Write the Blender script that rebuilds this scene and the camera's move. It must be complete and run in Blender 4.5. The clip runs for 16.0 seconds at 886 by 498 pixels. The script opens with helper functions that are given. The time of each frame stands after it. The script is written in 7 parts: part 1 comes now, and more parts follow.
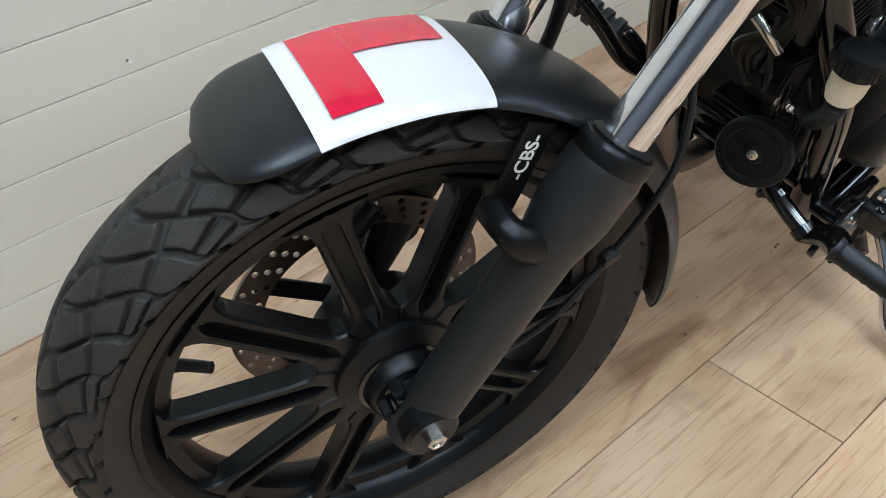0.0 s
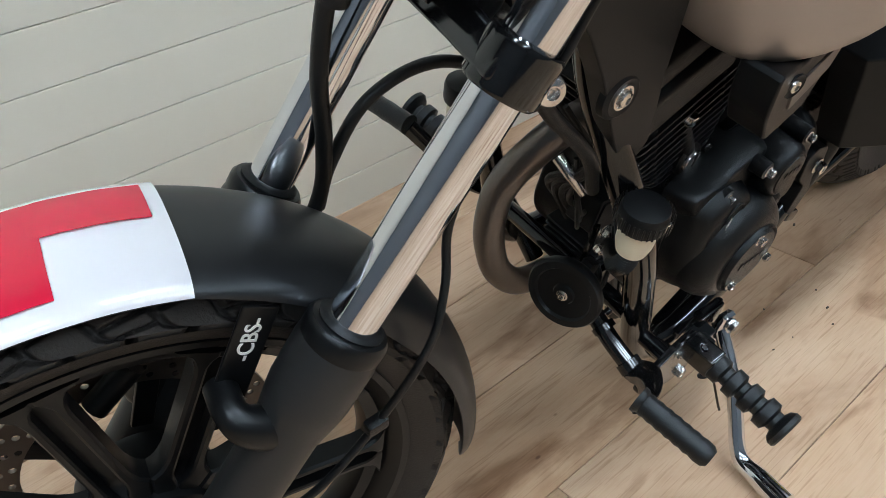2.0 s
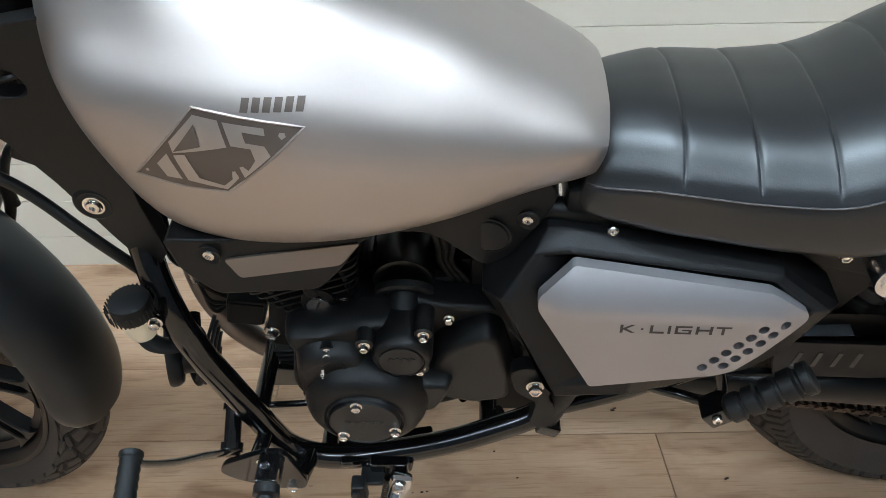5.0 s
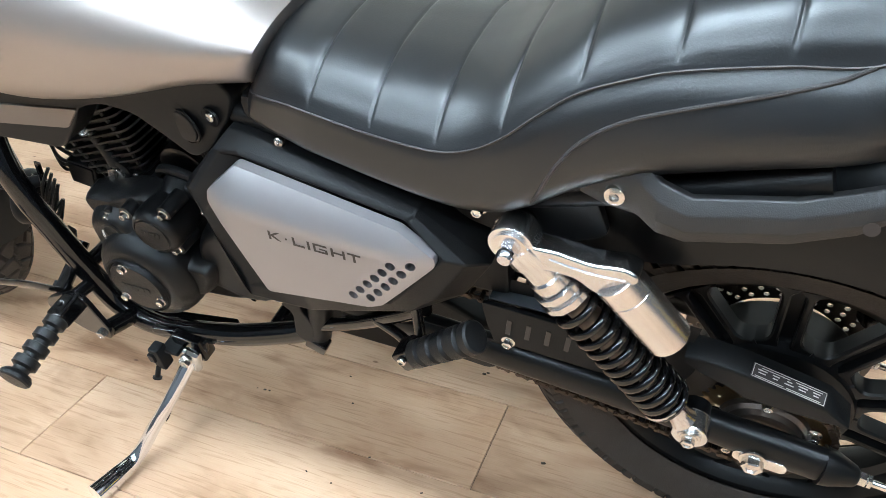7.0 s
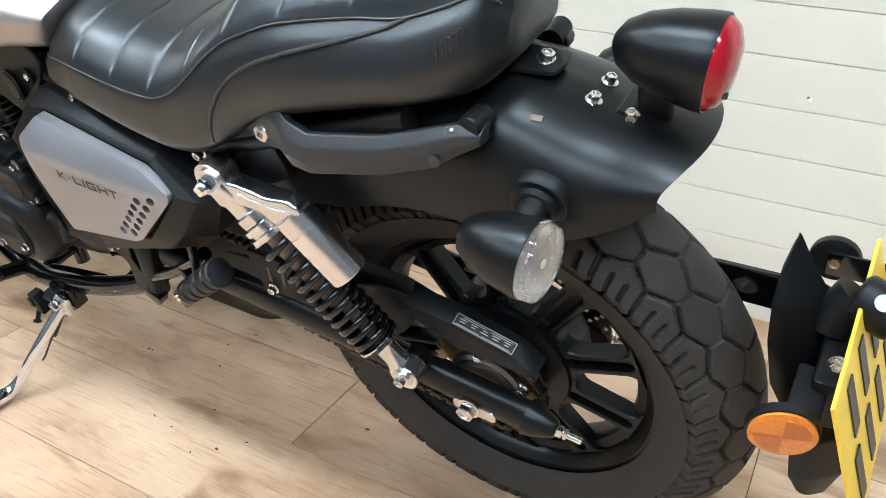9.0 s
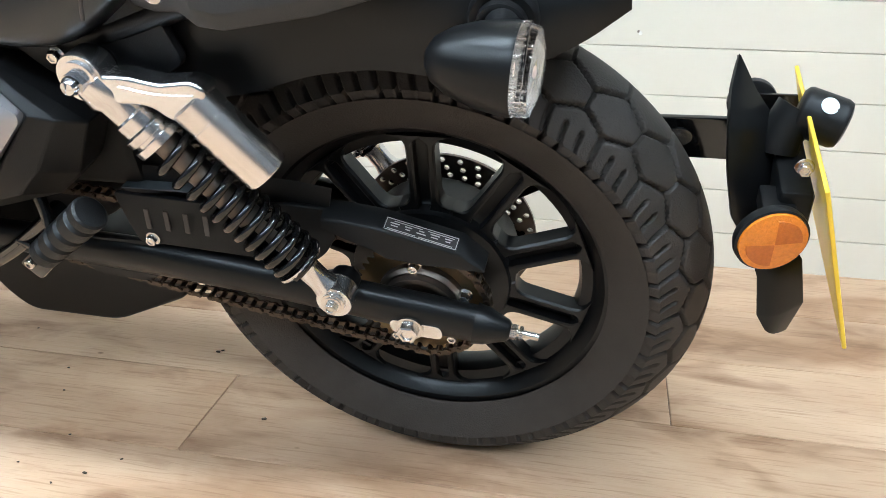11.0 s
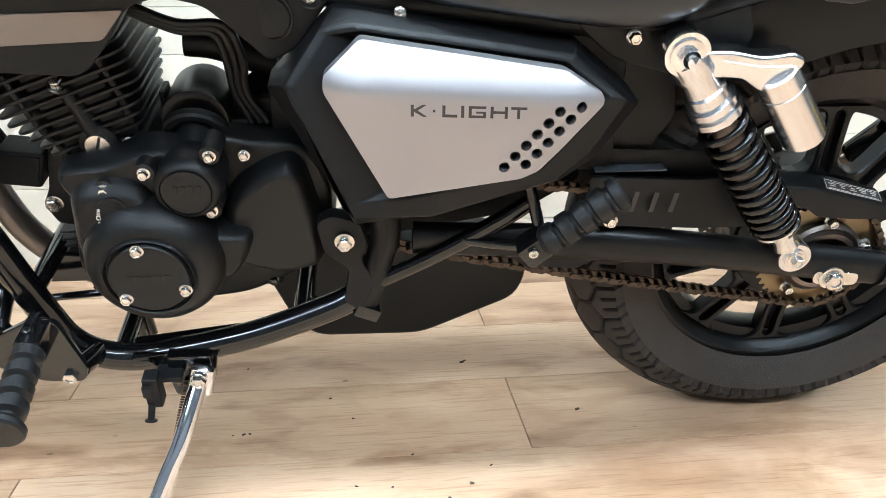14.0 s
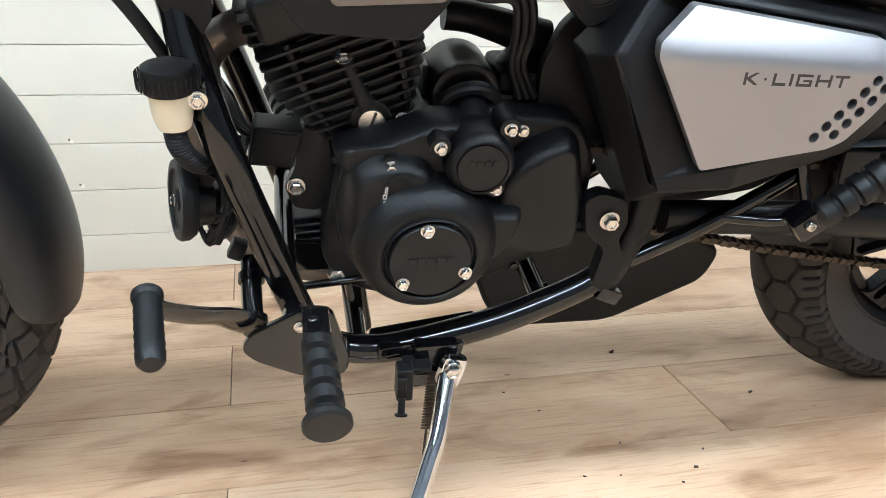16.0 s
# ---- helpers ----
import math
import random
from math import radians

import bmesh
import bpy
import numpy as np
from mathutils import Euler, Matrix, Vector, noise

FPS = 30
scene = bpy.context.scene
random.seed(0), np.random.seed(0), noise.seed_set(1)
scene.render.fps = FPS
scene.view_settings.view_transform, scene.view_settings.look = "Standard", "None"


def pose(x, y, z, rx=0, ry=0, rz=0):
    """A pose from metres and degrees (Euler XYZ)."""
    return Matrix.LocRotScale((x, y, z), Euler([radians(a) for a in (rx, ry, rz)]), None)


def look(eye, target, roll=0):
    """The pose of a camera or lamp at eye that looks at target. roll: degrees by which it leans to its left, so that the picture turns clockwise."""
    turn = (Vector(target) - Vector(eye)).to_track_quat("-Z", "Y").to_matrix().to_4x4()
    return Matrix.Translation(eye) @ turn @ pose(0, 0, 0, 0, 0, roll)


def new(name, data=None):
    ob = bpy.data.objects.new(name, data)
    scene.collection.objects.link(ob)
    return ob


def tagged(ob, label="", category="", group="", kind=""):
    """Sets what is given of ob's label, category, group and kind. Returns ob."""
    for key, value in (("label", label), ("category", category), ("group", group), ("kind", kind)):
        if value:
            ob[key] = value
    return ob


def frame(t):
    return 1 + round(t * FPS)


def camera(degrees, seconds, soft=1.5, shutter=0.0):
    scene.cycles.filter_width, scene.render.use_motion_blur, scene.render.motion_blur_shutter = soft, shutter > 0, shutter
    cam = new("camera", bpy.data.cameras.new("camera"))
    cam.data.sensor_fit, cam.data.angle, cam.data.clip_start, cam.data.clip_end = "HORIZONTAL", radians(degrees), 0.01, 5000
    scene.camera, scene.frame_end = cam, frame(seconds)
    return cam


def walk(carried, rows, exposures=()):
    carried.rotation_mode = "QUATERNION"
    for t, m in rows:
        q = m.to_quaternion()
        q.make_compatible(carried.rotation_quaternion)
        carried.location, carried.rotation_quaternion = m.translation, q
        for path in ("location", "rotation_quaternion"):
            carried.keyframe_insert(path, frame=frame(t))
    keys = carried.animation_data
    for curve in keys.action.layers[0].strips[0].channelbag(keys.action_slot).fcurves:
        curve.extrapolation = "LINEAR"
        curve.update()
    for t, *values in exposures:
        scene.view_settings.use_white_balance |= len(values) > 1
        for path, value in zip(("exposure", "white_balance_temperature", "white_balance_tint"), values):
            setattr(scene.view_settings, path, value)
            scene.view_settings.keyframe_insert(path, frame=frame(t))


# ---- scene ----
cam = camera(58.2, 16.0, 0.5)
PATH = [
    (0, (-0.2536, -0.5058, 0.8243), (0.6319, 0.7876, -0.4178), -8.17),
    (0.5, (-0.2863, -0.5164, 0.8110), (0.5525, 0.7804, -0.4597), -8.39),
    (1, (-0.2827, -0.5199, 0.8179), (0.5749, 0.7807, -0.4362), -8.29),
    (1.5, (-0.1958, -0.5151, 0.8217), (0.7376, 0.7838, -0.3790), -7.60),
    (2, (-0.0668, -0.5536, 0.8586), (0.9337, 0.7422, -0.2902), -6.11),
    (2.5, (0.0409, -0.6196, 0.8676), (1.0430, 0.7051, -0.2464), -4.21),
    (3, (0.1277, -0.7002, 0.8978), (1.0418, 0.7130, -0.1825), -2.98),
    (3.2, (0.1662, -0.7394, 0.9163), (1.0098, 0.7270, -0.1504), -2.64),
    (5.3, (0.8633, -0.9107, 0.9397), (0.7318, 0.8108, -0.0698), -0.71),
    (5.5, (0.9464, -0.9178, 0.9356), (0.7481, 0.7940, -0.0795), -0.26),
    (6, (1.1128, -0.9037, 0.9232), (0.7804, 0.7767, -0.1092), 0.67),
    (6.5, (1.2422, -0.8776, 0.9029), (0.7851, 0.7619, -0.1474), 1.19),
    (7, (1.3101, -0.8656, 0.9019), (0.7195, 0.7288, -0.1512), 1.42),
    (7.5, (1.4489, -0.8694, 0.9080), (0.7235, 0.6907, -0.1119), 1.51),
    (8, (1.6119, -0.8621, 0.9121), (0.7982, 0.6847, -0.0601), 1.72),
    (8.5, (1.7063, -0.8431, 0.9063), (0.8639, 0.7026, -0.0429), 1.72),
    (9, (1.7361, -0.8409, 0.8709), (0.9054, 0.7148, -0.0723), 1.44),
    (9.5, (1.7395, -0.8431, 0.8511), (0.9739, 0.7517, -0.0818), 0.80),
    (9.7, (1.7302, -0.8471, 0.8298), (1.0094, 0.7710, -0.0986), 0.48),
    (11.8, (1.4498, -0.9443, 0.6144), (1.2955, 0.9189, -0.0960), 0.52),
    (12, (1.4020, -0.9658, 0.6119), (1.2866, 0.9037, -0.0890), 0.59),
    (12.5, (1.2468, -1.0377, 0.6372), (1.2190, 0.8409, -0.0485), 0.73),
    (13, (1.0719, -1.0782, 0.6399), (1.1211, 0.7994, -0.0472), 0.75),
    (13.5, (0.9399, -1.0191, 0.6018), (1.0638, 0.8543, -0.0874), 0.39),
    (14, (0.8453, -0.9908, 0.6124), (1.0748, 0.8751, -0.0700), 0.59),
    (14.5, (0.6888, -0.9621, 0.6134), (1.0401, 0.8907, -0.0526), 1.11),
    (15, (0.5319, -0.9382, 0.6262), (0.9681, 0.9051, -0.0158), 1.41),
    (15.5, (0.4751, -0.9178, 0.5968), (0.9291, 0.9220, -0.0428), 1.44),
    (16, (0.4764, -0.9127, 0.5633), (0.9267, 0.9256, -0.0830), 1.50),
]
EXPOSURES = [(0.0, -0.46), (0.5, -0.28), (1.0, -0.24), (1.5, -0.48), (2.0, -0.60), (2.5, -0.06), (3.0, 0.12), (5.5, -0.44), (6.5, 0.21), (7.5, 0.26), (8.0, 0.25), (8.5, 0.10), (9.0, 0.18), (12.0, 0.26), (12.5, 0.28), (13.0, 0.34), (14.5, 0.58), (15.5, 0.49), (16.0, 0.35)]
walk(cam, [(t, look(e, g, r)) for t, e, g, r in PATH], EXPOSURES)

# ---- light: a closed showroom lit by ceiling panels ----
world = bpy.data.worlds.new("world")
scene.world = world
world.use_nodes = True
world.node_tree.nodes["Background"].inputs[0].default_value = (0.9, 0.95, 1.0, 1)
world.node_tree.nodes["Background"].inputs[1].default_value = 0.02
LAMP = 50.0


# ---- materials ----
def material(name, color, rough=0.5, metal=0.0, noise_scale=0.0, noise_amount=0.0, bump=0.0, bump_scale=200.0,
             rough_var=0.0, coat=0.0, spec=0.5, grain=(1, 1, 1), coat_rough=0.1):
    """A principled material with colour and gloss variation at two scales and a fine relief."""
    m = bpy.data.materials.new(name)
    m.use_nodes = True
    nt = m.node_tree
    b = nt.nodes["Principled BSDF"]
    b.inputs["Base Color"].default_value = (*color, 1)
    b.inputs["Roughness"].default_value = rough
    b.inputs["Metallic"].default_value = metal
    b.inputs["Coat Weight"].default_value = coat
    b.inputs["Coat Roughness"].default_value = coat_rough
    b.inputs["Specular IOR Level"].default_value = spec
    if max(color) < 0.03 and "tyre" not in name:
        b.inputs["Specular Tint"].default_value = (0.84, 0.94, 1.0, 1)
    tc = nt.nodes.new("ShaderNodeTexCoord")
    mp = nt.nodes.new("ShaderNodeMapping")
    mp.inputs["Scale"].default_value = grain
    nt.links.new(tc.outputs["Object"], mp.inputs["Vector"])
    if noise_amount or rough_var:
        n1 = nt.nodes.new("ShaderNodeTexNoise")
        n1.inputs["Scale"].default_value = noise_scale or 12
        n1.inputs["Detail"].default_value = 6
        n1.inputs["Roughness"].default_value = 0.65
        nt.links.new(mp.outputs[0], n1.inputs["Vector"])
        if noise_amount:
            mix = nt.nodes.new("ShaderNodeMix")
            mix.data_type = "RGBA"
            mix.inputs[6].default_value = (*[c * (1 - noise_amount) for c in color], 1)
            mix.inputs[7].default_value = (*[min(1, c * (1 + noise_amount)) for c in color], 1)
            nt.links.new(n1.outputs["Fac"], mix.inputs[0])
            nt.links.new(mix.outputs[2], b.inputs["Base Color"])
        if rough_var:
            mr = nt.nodes.new("ShaderNodeMapRange")
            mr.inputs[3].default_value = max(0.02, rough - rough_var)
            mr.inputs[4].default_value = min(1, rough + rough_var)
            nt.links.new(n1.outputs["Fac"], mr.inputs[0])
            nt.links.new(mr.outputs[0], b.inputs["Roughness"])
    if bump:
        n2 = nt.nodes.new("ShaderNodeTexNoise")
        n2.inputs["Scale"].default_value = bump_scale
        n2.inputs["Detail"].default_value = 3
        nt.links.new(mp.outputs[0], n2.inputs["Vector"])
        bp = nt.nodes.new("ShaderNodeBump")
        bp.inputs["Strength"].default_value = bump
        bp.inputs["Distance"].default_value = 0.001
        nt.links.new(n2.outputs["Fac"], bp.inputs["Height"])
        nt.links.new(bp.outputs[0], b.inputs["Normal"])
    return m


def wood_material():
    """Oak laminate: tint by plank, long grain, darker cathedral bands, small knots and dirt specks."""
    m = bpy.data.materials.new("oak_laminate")
    m.use_nodes = True
    nt = m.node_tree
    N, lk = nt.nodes.new, nt.links.new
    b = nt.nodes["Principled BSDF"]
    b.inputs["Roughness"].default_value = 0.38
    tc = N("ShaderNodeTexCoord")
    info = N("ShaderNodeObjectInfo")
    off = N("ShaderNodeVectorMath")
    off.operation = "SCALE"
    off.inputs[3].default_value = 37.0
    cmb = N("ShaderNodeCombineXYZ")
    lk(info.outputs["Random"], cmb.inputs[0])
    lk(info.outputs["Random"], cmb.inputs[1])
    lk(info.outputs["Random"], cmb.inputs[2])
    lk(cmb.outputs[0], off.inputs[0])
    add = N("ShaderNodeVectorMath")
    lk(tc.outputs["Object"], add.inputs[0])
    lk(off.outputs[0], add.inputs[1])

    def noise_node(scale, stretch, detail, distort=0.0):
        mp = N("ShaderNodeMapping")
        mp.inputs["Scale"].default_value = stretch
        lk(add.outputs[0], mp.inputs[0])
        n = N("ShaderNodeTexNoise")
        n.inputs["Scale"].default_value = scale
        n.inputs["Detail"].default_value = detail
        n.inputs["Distortion"].default_value = distort
        lk(mp.outputs[0], n.inputs["Vector"])
        return n

    def ramp(src, stops):
        r = N("ShaderNodeValToRGB")
        e = r.color_ramp.elements
        e[0].position, e[0].color = stops[0][0], (*stops[0][1], 1)
        e[1].position, e[1].color = stops[-1][0], (*stops[-1][1], 1)
        for p, c in stops[1:-1]:
            k = e.new(p)
            k.color = (*c, 1)
        lk(src, r.inputs[0])
        return r

    def mul(a, c, fac=1.0):
        x = N("ShaderNodeMix")
        x.data_type, x.blend_type = "RGBA", "MULTIPLY"
        x.inputs[0].default_value = fac
        lk(a, x.inputs[6])
        lk(c, x.inputs[7])
        return x.outputs[2]

    broad = noise_node(2.1, (1.0, 2.6, 1), 6, 1.2)
    base = ramp(broad.outputs["Fac"], [(0.30, (0.405, 0.271, 0.179)), (0.43, (0.553, 0.388, 0.269)), (0.58, (0.613, 0.444, 0.315)), (0.76, (0.673, 0.504, 0.372))])
    fine = noise_node(70, (0.16, 3.2, 1), 8, 0.5)
    grain = ramp(fine.outputs["Fac"], [(0.32, (0.76, 0.70, 0.64)), (0.48, (1, 1, 1)), (0.70, (0.93, 0.905, 0.875))])
    streak = noise_node(5.5, (0.9, 2.2, 1), 8, 0.6)
    bands = ramp(streak.outputs["Fac"], [(0.28, (0.52, 0.42, 0.35)), (0.44, (0.97, 0.96, 0.95)), (0.9, (1, 1, 1))])
    knot = N("ShaderNodeTexVoronoi")
    knot.inputs["Scale"].default_value = 2.3
    mpk = N("ShaderNodeMapping")
    mpk.inputs["Scale"].default_value = (0.8, 1.5, 1)
    lk(add.outputs[0], mpk.inputs[0])
    lk(mpk.outputs[0], knot.inputs["Vector"])
    knots = ramp(knot.outputs["Distance"], [(0.0, (0.16, 0.09, 0.06)), (0.014, (0.30, 0.20, 0.14)), (0.03, (0.80, 0.70, 0.62)), (0.12, (1, 1, 1))])
    speck = N("ShaderNodeTexVoronoi")
    speck.inputs["Scale"].default_value = 8
    mps = N("ShaderNodeMapping")
    mps.inputs["Scale"].default_value = (0.7, 1.3, 1)
    lk(add.outputs[0], mps.inputs[0])
    lk(mps.outputs[0], speck.inputs["Vector"])
    specks = ramp(speck.outputs["Distance"], [(0.0, (0.2, 0.15, 0.11)), (0.020, (0.35, 0.26, 0.2)), (0.035, (1, 1, 1))])
    smudge = noise_node(4.2, (0.8, 1.5, 1), 5, 0.8)
    smudges = ramp(smudge.outputs["Fac"], [(0.30, (0.66, 0.56, 0.48)), (0.46, (0.95, 0.925, 0.90)), (0.60, (1, 1, 1))])
    col = mul(base.outputs[0], grain.outputs[0])
    col = mul(col, smudges.outputs[0], 1.0)
    col = mul(col, bands.outputs[0], 0.95)
    col = mul(col, knots.outputs[0], 0.8)
    col = mul(col, specks.outputs[0], 0.75)
    tint = ramp(info.outputs["Random"], [(0.0, (0.84, 0.81, 0.78)), (0.4, (1, 1, 1)), (0.7, (0.94, 0.92, 0.90)), (1.0, (1.0, 0.94, 0.87))])
    col = mul(col, tint.outputs[0])
    lk(col, b.inputs["Base Color"])
    rr = N("ShaderNodeMapRange")
    rr.inputs[3].default_value, rr.inputs[4].default_value = 0.40, 0.60
    lk(fine.outputs["Fac"], rr.inputs[0])
    lk(rr.outputs[0], b.inputs["Roughness"])
    bp = N("ShaderNodeBump")
    bp.inputs["Strength"].default_value = 0.25
    bp.inputs["Distance"].default_value = 0.0006
    lk(fine.outputs["Fac"], bp.inputs["Height"])
    lk(bp.outputs[0], b.inputs["Normal"])
    return m


def clear_material(name, color, rough=0.05, trans=1.0):
    m = bpy.data.materials.new(name)
    m.use_nodes = True
    b = m.node_tree.nodes["Principled BSDF"]
    b.inputs["Base Color"].default_value = (*color, 1)
    b.inputs["Roughness"].default_value = rough
    b.inputs["Transmission Weight"].default_value = trans
    b.inputs["IOR"].default_value = 1.45
    return m


def glow_material(name, color, strength):
    m = bpy.data.materials.new(name)
    m.use_nodes = True
    b = m.node_tree.nodes["Principled BSDF"]
    b.inputs["Base Color"].default_value = (0.9, 0.9, 0.9, 1)
    b.inputs["Emission Color"].default_value = (*color, 1)
    b.inputs["Emission Strength"].default_value = strength
    return m


OAK = wood_material()
WALL_PAINT = material("wall_paint", (0.665, 0.635, 0.55), 0.42, 0, 1.6, 0.05, 0.06, 60, 0.04)
# Blue-grey chosen to lower the ambient bounce and cool reflections on black parts.
CEILING_COOL = material("ceiling_cool_grey", (0.37, 0.41, 0.45), 0.7, 0, 2, 0.04, 0.2, 40)
# Near-black and bluish to cut bounce and cool the reflections, not a known wall colour.
UNSEEN_WALL_DARK = material("unseen_wall_dark", (0.085, 0.098, 0.112), 0.6, 0, 2, 0.06, 0.2, 40)
DARK_GAP = material("gap_dark", (0.11, 0.075, 0.05), 0.8, 0, 30, 0.3)
CHIP = material("chipped_plaster", (0.80, 0.79, 0.75), 0.8, 0, 60, 0.15, 0.6, 300)
CHIP_DARK = material("chip_hole", (0.22, 0.19, 0.16), 0.9, 0, 60, 0.3, 0.6, 300)
MATT = material("matt_black_plastic", (0.0070, 0.0075, 0.0085), 0.42, 0, 30, 0.2, 0.22, 900, 0.05, spec=0.27)
SATIN = material("satin_black_paint", (0.0042, 0.0044, 0.0050), 0.33, 0, 9, 0.2, 0.08, 700, 0.05, spec=0.33)
FORK_PAINT = material("fork_leg_paint", (0.017, 0.0172, 0.018), 0.40, 0, 12, 0.2, 0.1, 700, 0.06, spec=0.5)
FENDER_PAINT = material("fender_satin_paint", (0.010, 0.0105, 0.0118), 0.36, 0, 9, 0.2, 0.05, 700, 0.05, spec=0.55)
GLOSS = material("gloss_black_paint", (0.004, 0.004, 0.0045), 0.10, 0, 14, 0.2, 0.0, 120, 0.03, coat=0.4)
ENGINE = material("engine_black_paint", (0.0062, 0.0065, 0.0073), 0.34, 0, 25, 0.25, 0.4, 1100, 0.07, spec=0.36)
RUBBER = material("tyre_rubber", (0.0300, 0.0285, 0.0272), 0.60, 0, 26, 0.55, 0.6, 500, 0.12, spec=0.36)
GRIP = material("peg_rubber", (0.007, 0.0073, 0.008), 0.42, 0, 40, 0.25, 0.5, 900, 0.08, spec=0.4)
LEATHER = material("seat_vinyl", (0.0042, 0.0046, 0.0058), 0.36, 0, 22, 0.12, 0.13, 650, 0.06, spec=0.88)
RAIL_GREY = material("dark_grey_plastic", (0.024, 0.0245, 0.026), 0.42, 0, 30, 0.15, 0.3, 900, 0.05)
PIPING = material("seat_piping", (0.035, 0.035, 0.038), 0.38, 0, 60, 0.2, 0.5, 800)
TANK = material("satin_silver_paint", (0.39, 0.37, 0.36), 0.42, 0.88, 5, 0.03, 0.0, 1800, 0.02)
PANEL = material("silver_side_panel", (0.345, 0.352, 0.378), 0.39, 0.80, 6, 0.03, 0.0, 1600, 0.02)
BRONZE_TRIM = material("taupe_trim_insert", (0.19, 0.172, 0.160), 0.40, 0.5, 8, 0.05, 0.1, 1200)
CHROME = material("chrome", (0.79, 0.83, 0.89), 0.07, 1.0, 20, 0.03, 0.05, 90, 0.03)
ZINC = material("zinc_bolt", (0.72, 0.72, 0.71), 0.22, 1.0, 60, 0.15, 0.2, 700, 0.10)
ALU = material("brushed_aluminium", (0.78, 0.78, 0.79), 0.26, 1.0, 40, 0.02, 0.0, 900, 0.02, grain=(1, 1, 1))
CAST_ALU = material("polished_cast_aluminium", (0.75, 0.77, 0.80), 0.22, 1.0, 30, 0.03, 0.05, 500, 0.04)
STEEL = material("brake_disc_steel", (0.20, 0.18, 0.165), 0.40, 1.0, 30, 0.2, 0.3, 200, 0.1)
CHAIN = material("chain_steel", (0.085, 0.070, 0.058), 0.38, 1.0, 60, 0.3, 0.3, 500, 0.1)
BRASS = material("sprocket_passivated", (0.46, 0.37, 0.24), 0.34, 1.0, 30, 0.2, 0.2, 400, 0.08)
EXHAUST = material("header_pipe_steel", (0.16, 0.145, 0.135), 0.33, 0.8, 14, 0.25, 0.3, 300, 0.1)
WHITE_FILM = material("white_film", (0.74, 0.75, 0.80), 0.20, 0, 5, 0.02, 0.15, 26, 0.05, coat=0.4)
RED_FILM = material("red_film", (0.62, 0.010, 0.045), 0.20, 0, 5, 0.05, 0.15, 26, 0.05, coat=0.4)
WHITE_INK = material("white_ink", (0.75, 0.75, 0.74), 0.5, 0, 80, 0.05)
# Print and small dark parts; also painted shade in slots, holes and recesses.
INK_AND_SHADE = material("dark_ink_and_shade", (0.03, 0.03, 0.032), 0.4, 0, 80, 0.1)
EMBLEM_DARK = material("emblem_dark", (0.10, 0.085, 0.075), 0.35, 0.3, 30, 0.1)
LETTER_DARK = material("lettering_dark", (0.035, 0.033, 0.034), 0.55, 0, 40, 0.1)
LABEL_SILVER = material("label_silver", (0.42, 0.42, 0.42), 0.4, 0.3, 80, 0.05)
LABEL_WHITE = material("label_white", (0.62, 0.62, 0.61), 0.4, 0, 80, 0.05)
LABEL_GREY = material("label_grey_film", (0.07, 0.085, 0.10), 0.25, 0, 40, 0.2)
YELLOW = material("yellow_plate_film", (0.86, 0.60, 0.06), 0.35, 0, 40, 0.05)
MILK = material("milky_plastic", (0.74, 0.70, 0.55), 0.35, 0, 20, 0.05)
# Same amber, darkened for facets that are turned away from the light.
AMBER_SHADED = material("amber_reflector_shaded", (0.50, 0.13, 0.012), 0.18, 0.15, 300, 0.35, 0.5, 420, 0.05, coat=0.5)
AMBER = material("amber_reflector", (0.72, 0.22, 0.02), 0.16, 0.15, 300, 0.35, 0.8, 420, 0.05, coat=0.6)
RED_LENS = material("red_lens", (0.32, 0.004, 0.014), 0.10, 0, 60, 0.25, 0.3, 220, 0.03, coat=0.3)
CLEAR_LENS = clear_material("clear_lens", (0.97, 0.96, 0.95), 0.06)
REFLECTOR = material("lamp_reflector", (0.92, 0.92, 0.92), 0.26, 0.80, 260, 0.25, 0.8, 420)
PINK_BULB = material("bulb_tint", (0.80, 0.66, 0.60), 0.3, 0.2, 60, 0.2)
PALE_DOT = material("pale_dot", (0.52, 0.50, 0.48), 0.5, 0, 80, 0.2)
LAMP_GLOW = glow_material("lamp_diffuser", (0.80, 0.91, 1.0), LAMP)
PLATE_LAMP = material("plate_lamp_sticker", (0.55, 0.80, 0.85), 0.3, 0, 50, 0.1)


# ---- mesh helpers ----
def part(name, bm, mat, parent, label="", angle=38):
    """Links a bmesh as one mesh object under a thing or a part."""
    bmesh.ops.recalc_face_normals(bm, faces=bm.faces[:])
    me = bpy.data.meshes.new(name)
    bm.to_mesh(me)
    bm.free()
    me.polygons.foreach_set("use_smooth", [True] * len(me.polygons))
    me.set_sharp_from_angle(angle=radians(angle))
    me.materials.append(mat)
    ob = new(name, me)
    ob.parent = parent
    if len(me.polygons) < 3000:
        wn = ob.modifiers.new("weighted", "WEIGHTED_NORMAL")
        wn.keep_sharp = True
    return tagged(ob, label)


def basis(direction, up=(0, 0, 1)):
    """A rotation whose z axis is the direction."""
    z = Vector(direction).normalized()
    u = Vector(up)
    if abs(z.dot(u)) > 0.95:
        u = Vector((1, 0, 0))
    x = u.cross(z).normalized()
    return Matrix((x, z.cross(x), z)).transposed()


